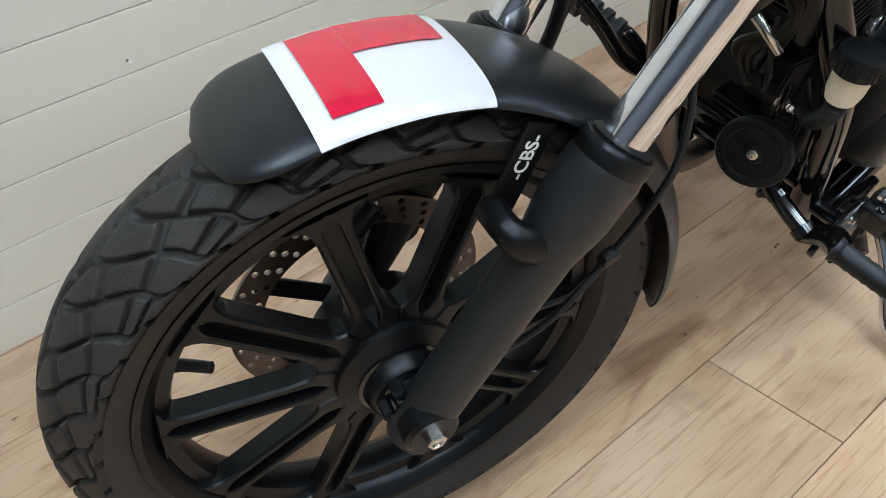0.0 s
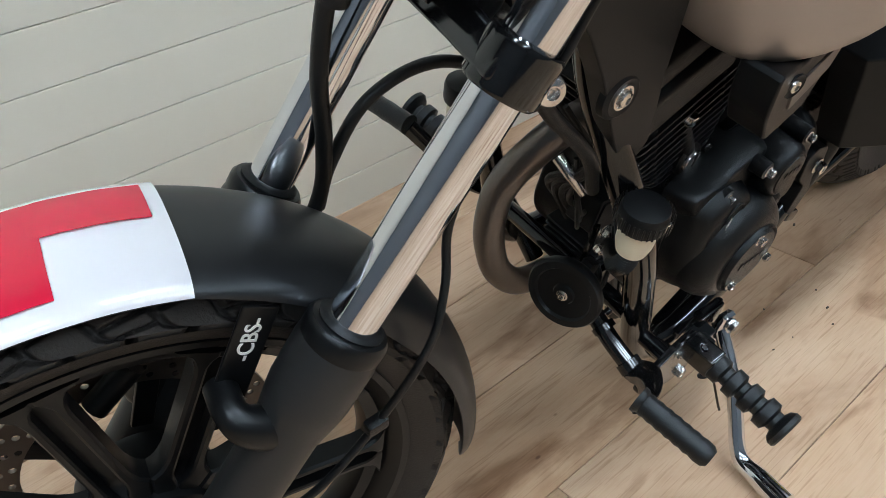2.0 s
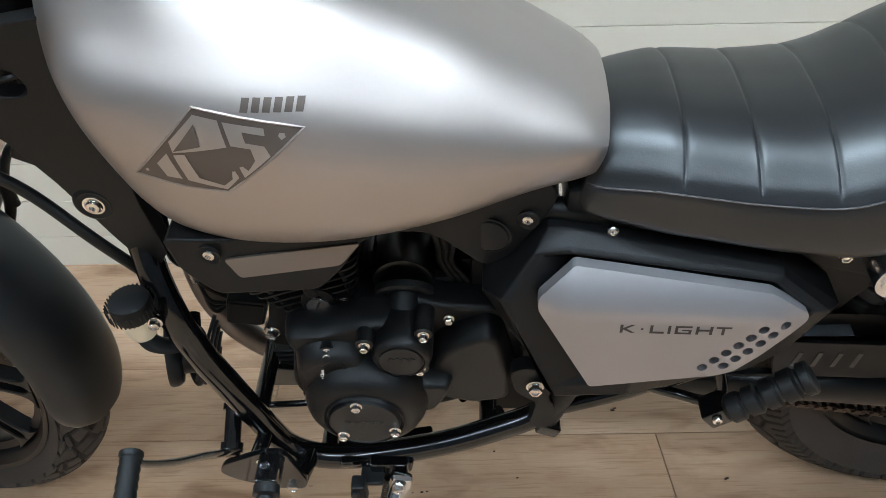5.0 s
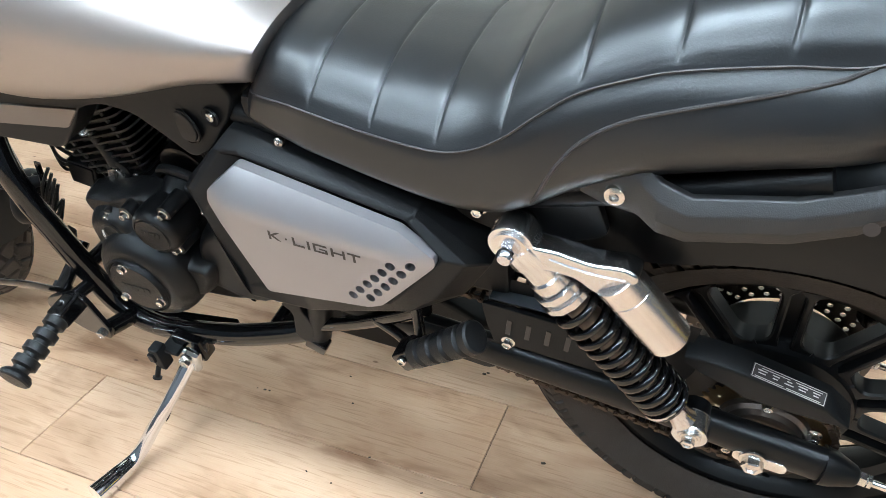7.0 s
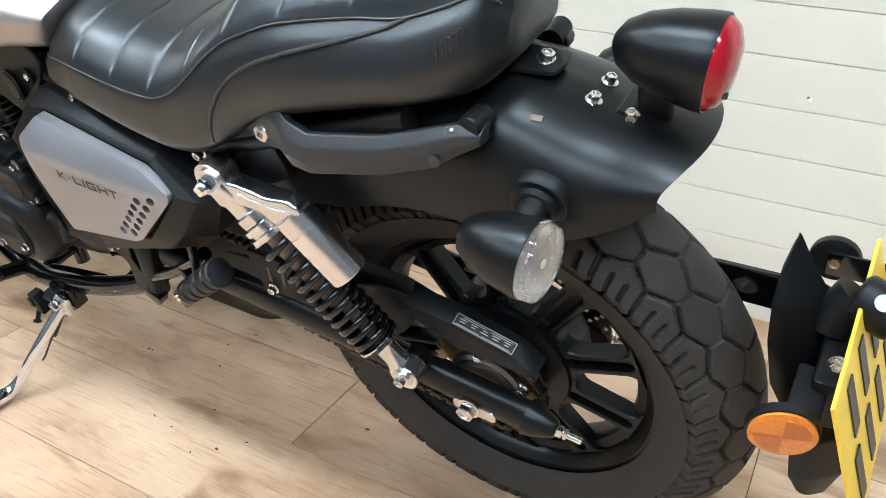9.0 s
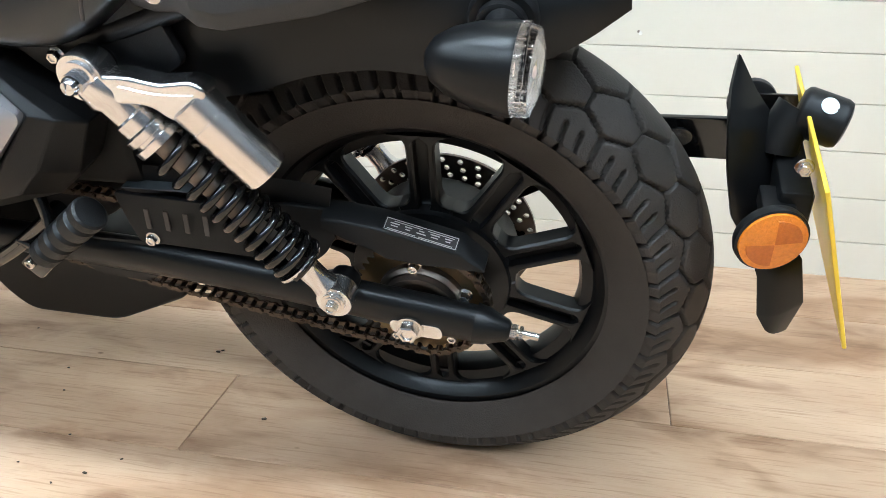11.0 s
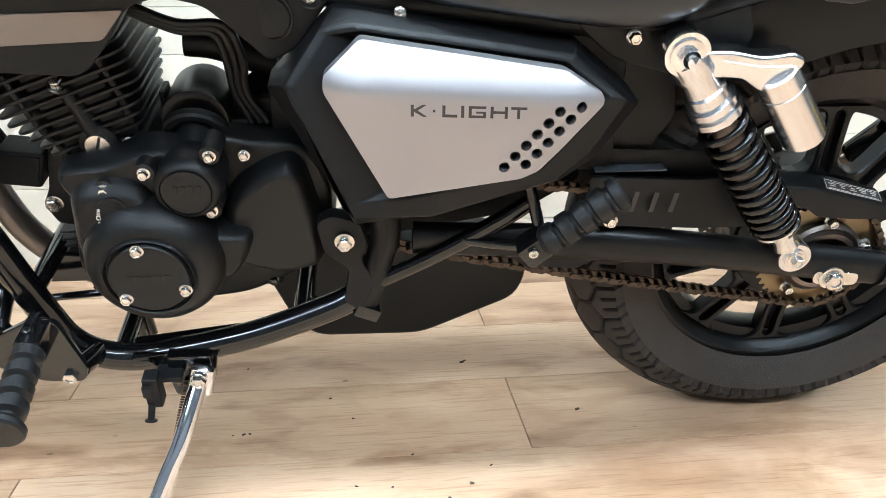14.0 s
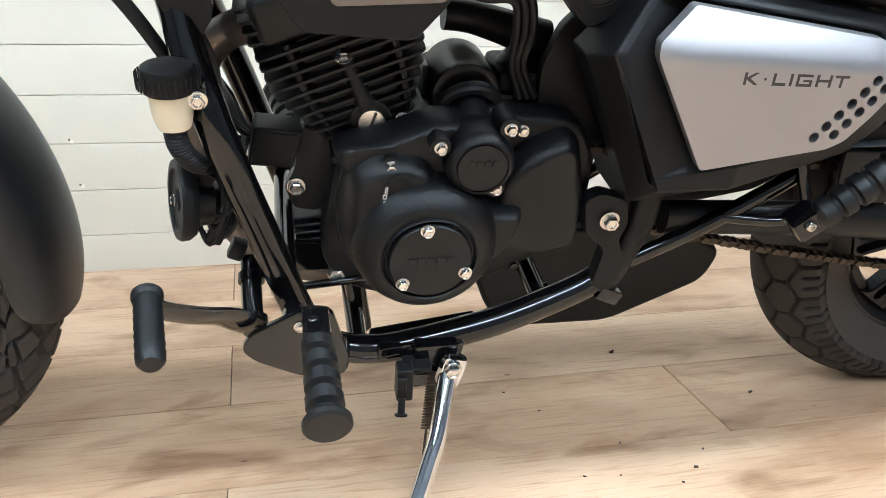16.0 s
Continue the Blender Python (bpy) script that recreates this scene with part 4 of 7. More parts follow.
for k in range(60):
    x = 0.899 + (1.490 - 0.899) * k / 59
    zb, zp, zt, wp, w = interp(SEAT_ROWS, x)
    SEAM_LINE.append((x + 0.34 * max(0.0, min(1.0, (1.0 - x) / 0.10)) * (zp - 0.70), -(wp + 0.0006), zp))
part("seam", sweep(SEAM_LINE, 0.0012, 6, 2), PIPING, seat, "stitched seam round the top of the seat")
part("piping", sweep([seat_side(x, z) for x, z in ((1.198, 0.652), (1.206, 0.669), (1.218, 0.696), (1.238, 0.722), (1.2686, 0.7415), (1.310, 0.757), (1.360, 0.770), (1.400, 0.780), (1.424, 0.7885))], 0.0019, 8, 6), PIPING, seat, "grey-black piping along the side of the seat")
for k in range(6):
    # plain embossed bars on the rear bolster
    f = k / 5
    part("embossed_bar", box((1.462 + 0.012 * f, -0.103 + 0.030 * f, 0.772 + 0.006 * f), (0.003, 0.003, 0.014), 0.0012, turn("Z", -50)), LEATHER, seat)

part("seat_base", box((0.915, 0.0, 0.655), (0.085, 0.180, 0.034), 0.010), MATT, seat, "matt black seat base")


# ---- frame ----
frame_part = tagged(new("chassis_frame"), "gloss black tubular steel frame")
frame_part.parent = BIKE
for s in (-1, 1):
    part("down_tube", sweep([(0.395, 0.040 * s, 0.745), (0.420, 0.048 * s, 0.655), (0.4370, 0.064 * s, 0.600), (0.4475, 0.088 * s, 0.552), (0.4630, 0.108 * s, 0.500), (0.4788, 0.115 * s, 0.450), (0.4945, 0.116 * s, 0.400), (0.5115, 0.117 * s, 0.345), (0.5265, 0.117 * s, 0.298), (0.541, 0.117 * s, 0.264), (0.569, 0.117 * s, 0.241), (0.61, 0.116 * s, 0.233), (0.655, 0.114 * s, 0.237), (0.745, 0.106 * s, 0.252), (0.832, 0.092 * s, 0.276), (0.868, 0.086 * s, 0.292)], 0.0165, 16, 5), GLOSS, frame_part, "gloss black frame down tube and lower cradle")
    part("rear_down_tube", sweep([(0.872, 0.085 * s, 0.275), (0.888, 0.088 * s, 0.330), (0.900, 0.090 * s, 0.39), (0.880, 0.085 * s, 0.46), (0.86, 0.08 * s, 0.62)], 0.0165, 16, 5), MATT, frame_part)
    part("seat_rail", sweep([(0.85, 0.075 * s, 0.64), (1.00, 0.085 * s, 0.625), (1.14, 0.095 * s, 0.615), (1.28, 0.098 * s, 0.655), (1.42, 0.098 * s, 0.70)], 0.0125, 12, 4), MATT, frame_part)
    part("peg_stay", sweep([(0.893, 0.092 * s, 0.315), (0.96, 0.098 * s, 0.355), (1.03, 0.105 * s, 0.405), (1.06, 0.108 * s, 0.43)], 0.0095, 12, 4), GLOSS, frame_part)
    part("peg_loop", sweep([(0.985, 0.103 * s, 0.376), (1.02, 0.116 * s, 0.378), (1.046, 0.130 * s, 0.386), (1.060, 0.132 * s, 0.406), (1.056, 0.122 * s, 0.43), (1.048, 0.112 * s, 0.460)], 0.0065, 10, 5), GLOSS, frame_part)
part("head_tube", lathe([(0.028, 0.50), (0.030, 0.52), (0.030, 0.70), (0.028, 0.72)], STEM, AXIS, 28), MATT, frame_part)
part("cross_tube", sweep([(0.590, -0.11, 0.235), (0.590, 0.11, 0.235)], 0.011, 12, 2), GLOSS, frame_part)
part("cross_tube", sweep([(0.517, -0.11, 0.33), (0.517, 0.11, 0.33)], 0.011, 12, 2), GLOSS, frame_part)
part("cross_tube", sweep([(0.80, -0.095, 0.265), (0.80, 0.095, 0.265)], 0.012, 12, 2), GLOSS, frame_part)
part("strut", sweep([(0.600, -0.045, 0.205), (0.588, -0.03, 0.30)], 0.012, 12, 2), GLOSS, frame_part)
part("link_rod", sweep([(0.500, -0.075, 0.290), (0.61, -0.075, 0.300)], 0.0045, 10, 2), GLOSS, frame_part)
part("backbone", sweep([(0.36, 0, 0.76), (0.55, 0, 0.74), (0.75, 0, 0.70), (0.88, 0, 0.66)], 0.025, 14, 4), MATT, frame_part)

# pivot plate and main bolt
PIV = rounded([(0.825, 0.402), (0.842, 0.412), (0.872, 0.402), (0.880, 0.372), (0.872, 0.352), (0.886, 0.320), (0.872, 0.275), (0.850, 0.290), (0.858, 0.340), (0.832, 0.362)], 0.008)
part("pivot_plate", prism(PIV, -0.104, -0.084, 0.003), MATT, frame_part, "black swingarm pivot plate")
part("pivot_bolt", hex_bolt((0.855, -0.106, 0.380), (0, -1, 0), 0.0090, 0.011, 1.35), ZINC, frame_part, "large zinc-plated pivot bolt")
part("lug", box((0.876, -0.095, 0.274), (0.030, 0.020, 0.018), 0.003, turn("Y", 25)), GLOSS, frame_part)
part("clamp_ring", lathe([(0.0185, -0.007), (0.0185, 0.007)], (0.812, -0.077, 0.258), (0.9, 0, 0.45), 20), GLOSS, frame_part)

# black plate low behind the engine (silencer box)
BOXO = rounded([(0.740, 0.245), (0.770, 0.165), (0.800, 0.130), (0.945, 0.128), (1.075, 0.190), (1.09, 0.24), (1.0, 0.285), (0.80, 0.285)], 0.02)
part("silencer_box", prism(BOXO, 0.020, 0.110, 0.008, 3), MATT, BIKE, "matt black silencer box under the frame")

# side plastic of the steering head
HEADP = rounded([(0.336, 0.756), (0.348, 0.7795), (0.396, 0.7805), (0.4055, 0.788), (0.402, 0.804), (0.386, 0.8095), (0.350, 0.812), (0.375, 0.845), (0.452, 0.860), (0.462, 0.760), (0.462, 0.660), (0.470, 0.590), (0.448, 0.557), (0.420, 0.610), (0.388, 0.680), (0.362, 0.725)], 0.007)
for s in (-1, 1):
    hp = part("head_cover", sloped(prism(HEADP, 0.060 * s, 0.082 * s, 0.005, 3), 0.06 * s, 0, 0.417), MATT, BIKE, "matt black steering head side cover")
    part("cover_bolt", hex_bolt((0.4155, 0.083 * s, 0.655), (0, s, 0), 0.0065, 0.005, socket=True), ZINC, hp)
    part("cover_washer", lathe([(0.0115, 0), (0.0110, 0.0022), (0.0090, 0.0022), (0.0085, 0.0008), (0, 0.0008)], (0.4155, 0.0815 * s, 0.655), (0, s, 0), 32), ZINC, hp)
    part("cover_boss", lathe([(0.022, -0.004), (0.021, 0.002), (0.017, 0.0045), (0.0125, 0.003), (0, 0.003)], (0.4155, 0.079 * s, 0.655), (0, s, 0), 32), MATT, hp)


part("battery_tray", prism(rounded([(0.862, 0.470), (1.105, 0.470), (1.125, 0.415), (1.06, 0.372), (0.905, 0.345)], 0.010), -0.044, 0.060, 0.004), MATT, frame_part, "matt black tray under the side panel")

# ---- engine ----
engine = tagged(new("engine"), "black air-cooled single-cylinder engine with finned cylinder")
engine.parent = BIKE
TILT = 20
ct, st = math.cos(radians(TILT)), math.sin(radians(TILT))
CYL = Vector((0.6095, 0.002, 0.461))


def cyl_at(u, v, y=0.0):
    """Along the cylinder (v) and across it (u)."""
    return Vector((CYL.x + u * ct - v * st, CYL.y + 0.80 * y, CYL.z + u * st + v * ct))


TT = turn("Y", -TILT)


def cooling_fin(v, u0, u1, y):
    """A thin cast fin with rounded corners and a thicker root."""
    o = rounded([(u0, -y), (u1, -y), (u1, y), (u0, y)], 0.016, 4)
    rings = []
    for inset, h in ((0.0, -0.0012), (0.0008, -0.0018), (0.030, -0.0030)):
        rings.append([(a * (1 - inset / abs(u1)), b * (1 - inset / y), h) for a, b in o])
    rings = rings[::-1] + [[(a, b, -h) for a, b, h in r] for r in rings]
    bm = bmesh.new()
    grid_faces(bm, [[cyl_at(a, v + h, b) for a, b, h in r] for r in rings])
    return bm


part("cylinder_core", box(cyl_at(0.002, 0.050), (0.078, 0.104, 0.130), 0.006, TT), ENGINE, engine)
part("base_flange", box(cyl_at(0.002, -0.004), (0.098, 0.150, 0.010), 0.003, TT), ENGINE, engine)
for k in range(10):
    v = 0.012 + 0.0108 * k
    f = min(1.0, v / 0.07)
    part("cooling_fin", cooling_fin(v, -0.044 - 0.033 * f, 0.043 + 0.036 * f, 0.072 + 0.005 * f), ENGINE, engine)
part("cylinder_head", join(box(cyl_at(0.0, 0.140), (0.132, 0.125, 0.048), 0.010, TT, 3), box(cyl_at(0.0, 0.178), (0.120, 0.112, 0.040), 0.012, TT, 3)), ENGINE, engine, "black cylinder head")
for k in range(4):
    part("cooling_fin", cooling_fin(0.124 + 0.0108 * k, -0.078, 0.080, 0.074), ENGINE, engine)
part("push_rod_boss", sweep([(0.578, -0.050, 0.546), (0.593, -0.052, 0.515), (0.606, -0.052, 0.484), (0.610, -0.050, 0.470)], [0.0085, 0.0085, 0.013, 0.017], 16), ENGINE, engine)
part("plug_seat", lathe([(0.0205, -0.02), (0.0200, 0.004), (0.0165, 0.006)], (0.6065, -0.056, 0.4796), (0, -1, 0.05), 32), ENGINE, engine)
part("slotted_plug", lathe([(0.0140, 0), (0.0140, 0.004), (0.0125, 0.006), (0, 0.006)], (0.6065, -0.061, 0.4796), (0, -1, 0.05), 28), ZINC, engine, "slotted zinc plug")
# The slot is not cut: a dark strip paints its shade.
part("plug_slot_shade", box((0.6065, -0.0672, 0.4793), (0.0028, 0.0016, 0.024), 0.0004, turn("Y", 20)), INK_AND_SHADE, engine)
for q in ((0.637, -0.060, 0.481), (0.5857, -0.057, 0.4545), (0.655, -0.064, 0.470), (0.756, -0.080, 0.474)):
    part("case_bolt", hex_bolt(q, (0, -1, 0.1), 0.0055, 0.007, 1.3), ZINC, engine)
part("head_bolt", hex_bolt((0.580, -0.056, 0.543), (0, -0.5, 1), 0.0078, 0.010, 1.35), ZINC, engine)
part("head_bolt", hex_bolt((0.536, -0.046, 0.585), (0, -1, 0), 0.0065, 0.008, 1.4), ZINC, engine)
for u in (-0.045, 0.050):
    part("fin_rib", sweep([cyl_at(u * 0.8, 0.010, -0.066), cyl_at(u, 0.060, -0.070), cyl_at(u, 0.115, -0.070)], 0.0035, 8), ENGINE, engine)
# relay box in front of the cylinder, on its bracket
relay = part("relay_box", prism(rounded([(0.493, 0.468), (0.541, 0.461), (0.529, 0.420), (0.484, 0.426)], 0.004), -0.046, -0.008, 0.003), MATT, engine, "small black electrical box")
part("relay_lid", prism(rounded([(0.496, 0.4645), (0.537, 0.458), (0.526, 0.4235), (0.488, 0.429)], 0.003), -0.0485, -0.045, 0.001), MATT, relay)
part("relay_bracket", prism(rounded([(0.541, 0.462), (0.569, 0.448), (0.568, 0.376), (0.552, 0.362), (0.529, 0.367), (0.519, 0.392), (0.530, 0.412)], 0.005), -0.034, -0.020, 0.003), ENGINE, relay)
part("bracket_bolt", hex_bolt((0.532, -0.034, 0.394), (0, -1, 0), 0.0085, 0.010, 1.3), ZINC, relay)
for k in range(3):
    part("relay_wire", sweep([(0.491, -0.030 + 0.006 * k, 0.444), (0.472, -0.038, 0.458 - 0.01 * k), (0.464, -0.035, 0.48), (0.458, -0.025, 0.51 + 0.01 * k)], 0.0026, 8), GRIP, relay)
# front lower cylinder/crankcase with fins
for k in range(7):
    v = 0.299 + 0.0095 * k
    part("case_fin", box((0.562 - 0.0006 * k, 0.004, v), (0.064, 0.080, 0.0034), 0.0012, turn("Y", -4), 1), ENGINE, engine)
CASE = rounded([(0.552, 0.33), (0.572, 0.290), (0.62, 0.270), (0.74, 0.285), (0.80, 0.315), (0.842, 0.345), (0.842, 0.44), (0.820, 0.480), (0.76, 0.485), (0.70, 0.500), (0.66, 0.480), (0.575, 0.455)], 0.02)
part("crankcase", prism(CASE, -0.072, 0.095, 0.008, 3), ENGINE, engine, "black crankcase")


def dome(outline, y0, y1, inset, steps=4):
    """A cover that swells from its edge to a flat face."""
    c = sum((Vector(p) for p in outline), Vector((0, 0))) / len(outline)
    rings = []
    for k in range(steps + 1):
        a = k / steps * math.pi / 2
        f = inset * (1 - math.cos(a))
        y = y0 + (y1 - y0) * math.sin(a)
        ring = []
        for p in outline:
            d = c - Vector(p)
            q = Vector(p) + d.normalized() * min(f, d.length * 0.8)
            ring.append(Vector((q.x, y, q.y)))
        rings.append(ring)
    bm = bmesh.new()
    grid_faces(bm, rings)
    return bm


def smooth_outline(pts, steps=5):
    return [(p.x, p.y) for p in spline([(a, b, 0) for a, b in pts], steps, True)]


COVER = smooth_outline([(0.580, 0.453), (0.574, 0.425), (0.5705, 0.390), (0.574, 0.358), (0.586, 0.328), (0.606, 0.307), (0.635, 0.296), (0.668, 0.296), (0.698, 0.311), (0.717, 0.340), (0.722, 0.374), (0.720, 0.404), (0.700, 0.428), (0.672, 0.444), (0.655, 0.464), (0.630, 0.471), (0.602, 0.468)])
part("alternator_cover", dome(COVER, -0.068, -0.1235, 0.024, 9), ENGINE, engine, "black rounded alternator cover")
part("cover_bulge", lathe([(0.0745, -0.016), (0.0735, -0.004), (0.0705, 0.006), (0.0655, 0.0145), (0.059, 0.0205), (0.053, 0.0235), (0.0478, 0.0245), (0, 0.0245)], (0.656, -0.1215, 0.371), (0, -1, 0), 64), ENGINE, engine)
part("case_seam", dome([(a + (a - 0.65) * 0.035, b + (b - 0.385) * 0.035) for a, b in COVER], -0.066, -0.084, 0.002, 2), ENGINE, engine)
part("case_step", dome(smooth_outline([(0.570, 0.468), (0.574, 0.440), (0.60, 0.405), (0.70, 0.42), (0.724, 0.45), (0.704, 0.486), (0.668, 0.497), (0.618, 0.480)]), -0.066, -0.104, 0.012, 4), ENGINE, engine)
part("cover_pocket", lathe([(0.0150, -0.002), (0.0145, 0.0012), (0.0125, 0.0018), (0.0105, 0.0006), (0, 0.0002)], (0.6275, -0.1235, 0.4385), (0, -1, 0), 32), ENGINE, engine)
part("cover_disc", lathe([(0.0475, -0.006), (0.0475, 0.002), (0.0460, 0.004), (0.0445, 0.0025), (0.0440, -0.001), (0.0425, -0.001), (0.0415, 0.004), (0.040, 0.0055), (0, 0.0062)], (0.656, -0.1465, 0.371), (0, -1, 0), 56), ENGINE, engine, "round black inspection cover")
for q in ((0.651, -0.152, 0.408), (0.691, -0.152, 0.357), (0.629, -0.152, 0.3475)):
    part("cover_bolt", hex_bolt(q, (0, -1, 0), 0.0062, 0.007, 1.25), ZINC, engine)
for k in range(5):
    part("cover_word_bar", box((0.637 + 0.0095 * k, -0.1532, 0.3725), (0.0075, 0.0012, 0.008), 0.0004, turn("Y", 12)), ENGINE, engine)
part("starter_cover", lathe([(0.0335, -0.020), (0.0345, 0), (0.0345, 0.024), (0.0325, 0.0315), (0.0290, 0.0365), (0.0262, 0.0375), (0.0255, 0.0360), (0.0245, 0.0360), (0.0238, 0.0385), (0, 0.0395)], (0.7045, -0.092, 0.4605), (0, -1, 0), 44), ENGINE, engine, "round black starter gear cover")
for k in range(4):
    part("cover_word_bar", box((0.694 + 0.0075 * k, -0.1316, 0.4655), (0.0058, 0.0010, 0.007), 0.0003, turn("Y", 20)), ENGINE, engine)
for q in ((0.665, -0.121, 0.479), (0.7305, -0.120, 0.496), (0.723, -0.117, 0.431), (0.620, -0.112, 0.456)):
    part("cover_bolt", hex_bolt(q, (0, -1, 0), 0.0056, 0.008, 1.3), ZINC, engine)
    part("bolt_boss", lathe([(0.0110, -0.035), (0.0098, 0.0)], q, (0, -1, 0), 20), ENGINE, engine)
SPROC = rounded([(0.722, 0.345), (0.726, 0.420), (0.745, 0.448), (0.778, 0.468), (0.803, 0.476), (0.817, 0.464), (0.832, 0.400), (0.829, 0.335), (0.78, 0.325)], 0.014, 5)
part("sprocket_cover", dome(SPROC, -0.066, -0.102, 0.018, 7), ENGINE, engine, "black front sprocket cover")
part("case_nose", dome(smooth_outline([(0.694, 0.418), (0.722, 0.405), (0.752, 0.4015), (0.7595, 0.391), (0.753, 0.368), (0.742, 0.349), (0.728, 0.339), (0.700, 0.345)]), -0.086, -0.1195, 0.012, 6), ENGINE, engine)
part("motor_ring", lathe([(0.0335, 0), (0.0345, 0.003), (0.0345, 0.008), (0.0320, 0.011), (0.0260, 0.0115), (0.0250, 0.006), (0.0205, 0.005), (0.0205, 0.040), (0, 0.040)], (0.7055, -0.047, 0.4890), (0, -1, -0.45), 36), ENGINE, engine, "stepped black neck of the starter")
part("starter_motor", lathe([(0.028, -0.046), (0.0345, -0.043), (0.0360, -0.036), (0.0360, 0.024), (0.0340, 0.031), (0.026, 0.033), (0, 0.033)], (0.704, 0.0, 0.495), (0, 1, 0), 40), SATIN, engine, "black starter motor")
part("motor_strap", box((0.6665, 0.0, 0.497), (0.006, 0.030, 0.040), 0.002), ENGINE, engine)
part("drain_switch", join(box((0.768, -0.06, 0.305), (0.018, 0.018, 0.022), 0.003), hex_bolt((0.768, -0.070, 0.303), (0, -1, 0), 0.0055, 0.006)), GLOSS, engine)


def lettering(text, size, place, mat, parent, xf=same, label=""):
    """Raised letters in the built-in font, laid in the x-y plane of a placing matrix."""
    cu = bpy.data.curves.new("lettering", "FONT")
    cu.body, cu.size, cu.extrude, cu.offset = text, size, 0.0003, size * 0.012
    cu.align_x, cu.align_y = "CENTER", "CENTER"
    tmp = new("lettering", cu)
    me = bpy.data.meshes.new_from_object(tmp.evaluated_get(bpy.context.evaluated_depsgraph_get()))
    bpy.data.objects.remove(tmp)
    bm = bmesh.new()
    bm.from_mesh(me)
    bm.transform(place)
    return part("lettering", xf(bm), mat, parent, label)


lettering("Made in China", 0.0058, Matrix.Translation((0.6125, -0.1275, 0.4260)) @ Matrix.Rotation(radians(-84), 4, "Y") @ Matrix.Rotation(radians(90), 4, "X"), WHITE_INK, engine)
for q in ((0.571, -0.064, 0.302),):
    part("mount_bolt", hex_bolt(q, (0, -1, 0), 0.0095, 0.010, 1.3), ZINC, engine)
part("engine_mount", prism(rounded([(0.500, 0.290), (0.52, 0.330), (0.59, 0.322), (0.585, 0.290)], 0.006), -0.044, -0.036, 0.002), GLOSS, engine)
# intake tract behind the cylinder
part("intake_boot", sweep([(0.690, 0.03, 0.555), (0.72, 0.03, 0.552), (0.76, 0.03, 0.540), (0.80, 0.03, 0.525)], [0.016, 0.017, 0.019, 0.024], 20), MATT, engine)
part("throttle_body", join(box((0.772, 0.010, 0.480), (0.064, 0.070, 0.066), 0.008), lathe([(0.024, -0.03), (0.026, 0.0), (0.022, 0.012)], (0.770, 0.004, 0.505), (0.3, -0.6, 0.7), 24), box((0.748, -0.02, 0.468), (0.020, 0.03, 0.05), 0.004)), MATT, engine)
for k in range(3):
    part("wire_loom", sweep([(0.655, -0.050, 0.618 + 0.004 * k), (0.7058, -0.060, 0.600 + 0.004 * k), (0.7380 + 0.006 * k, -0.058, 0.596 + 0.004 * k), (0.7465 + 0.008 * k, -0.050, 0.566), (0.7480 + 0.006 * k, -0.040, 0.527), (0.762 + 0.008 * k, -0.036, 0.490)], 0.0042, 10), GRIP, engine)

part("inner_cover", prism(rounded([(0.783, 0.425), (0.781, 0.520), (0.797, 0.565), (0.840, 0.605), (0.885, 0.600), (0.885, 0.425)], 0.010), -0.036, -0.020, 0.003), MATT, engine, "matt black plastic behind the engine")

# exhaust header, from the head down in front of the engine
exhaust = part("exhaust_pipe", sweep([(0.510, -0.006, 0.556), (0.480, 0.000, 0.550), (0.452, 0.014, 0.522), (0.432, 0.036, 0.465), (0.427, 0.042, 0.41), (0.434, 0.042, 0.36), (0.458, 0.042, 0.30), (0.51, 0.045, 0.245), (0.60, 0.055, 0.215), (0.72, 0.065, 0.215)], 0.0175, 24, 6), EXHAUST, BIKE, "dull brown-grey exhaust header pipe")
part("flange", lathe([(0.034, 0), (0.034, 0.012), (0.024, 0.014)], (0.512, -0.006, 0.557), (-1, 0.1, -0.1), 28), MATT, exhaust)
part("oxygen_sensor", sweep([(0.455, -0.006, 0.520), (0.458, -0.025, 0.508), (0.464, -0.040, 0.492)], [0.007, 0.007, 0.005], 12), ZINC, exhaust, "zinc-plated oxygen sensor")

# horn
HORN_N = (-0.95, -0.27, 0.14)
horn = part("horn", lathe([(0.020, -0.014), (0.036, -0.012), (0.0400, -0.006), (0.0405, 0.001), (0.0385, 0.004), (0.0310, 0.0045), (0.0290, 0.0015), (0.0120, 0.001), (0.0105, 0.0035), (0, 0.004)], (0.420, -0.079, 0.409), HORN_N, 44), MATT, BIKE, "round black horn")
part("horn_bolt", hex_bolt((0.416, -0.080, 0.4095), HORN_N, 0.005, 0.004), ZINC, horn)
part("horn_body", lathe([(0.026, 0.0), (0.026, 0.016), (0.016, 0.024)], (0.432, -0.076, 0.407), (0.95, 0.27, -0.14), 32), SATIN, horn)
part("horn_bracket", sweep([(0.44, -0.07, 0.414), (0.455, -0.068, 0.44), (0.462, -0.066, 0.47)], 0.006, 8, flat=0.4), GLOSS, horn)
for k in range(3):
    part("horn_wire", sweep([(0.43, -0.07, 0.385 + 0.006 * k), (0.445, -0.085 - 0.004 * k, 0.365), (0.468, -0.085, 0.378 + 0.01 * k), (0.478, -0.07, 0.41)], 0.0026, 8), GRIP, horn)

for k in range(4):
    part("horn_wire", sweep([(0.440, -0.078, 0.405 + 0.004 * k), (0.452, -0.092, 0.398 - 0.008 * k), (0.474, -0.088, 0.405 + 0.012 * k), (0.486, -0.070, 0.440 + 0.01 * k)], 0.0024, 8), GRIP, horn)
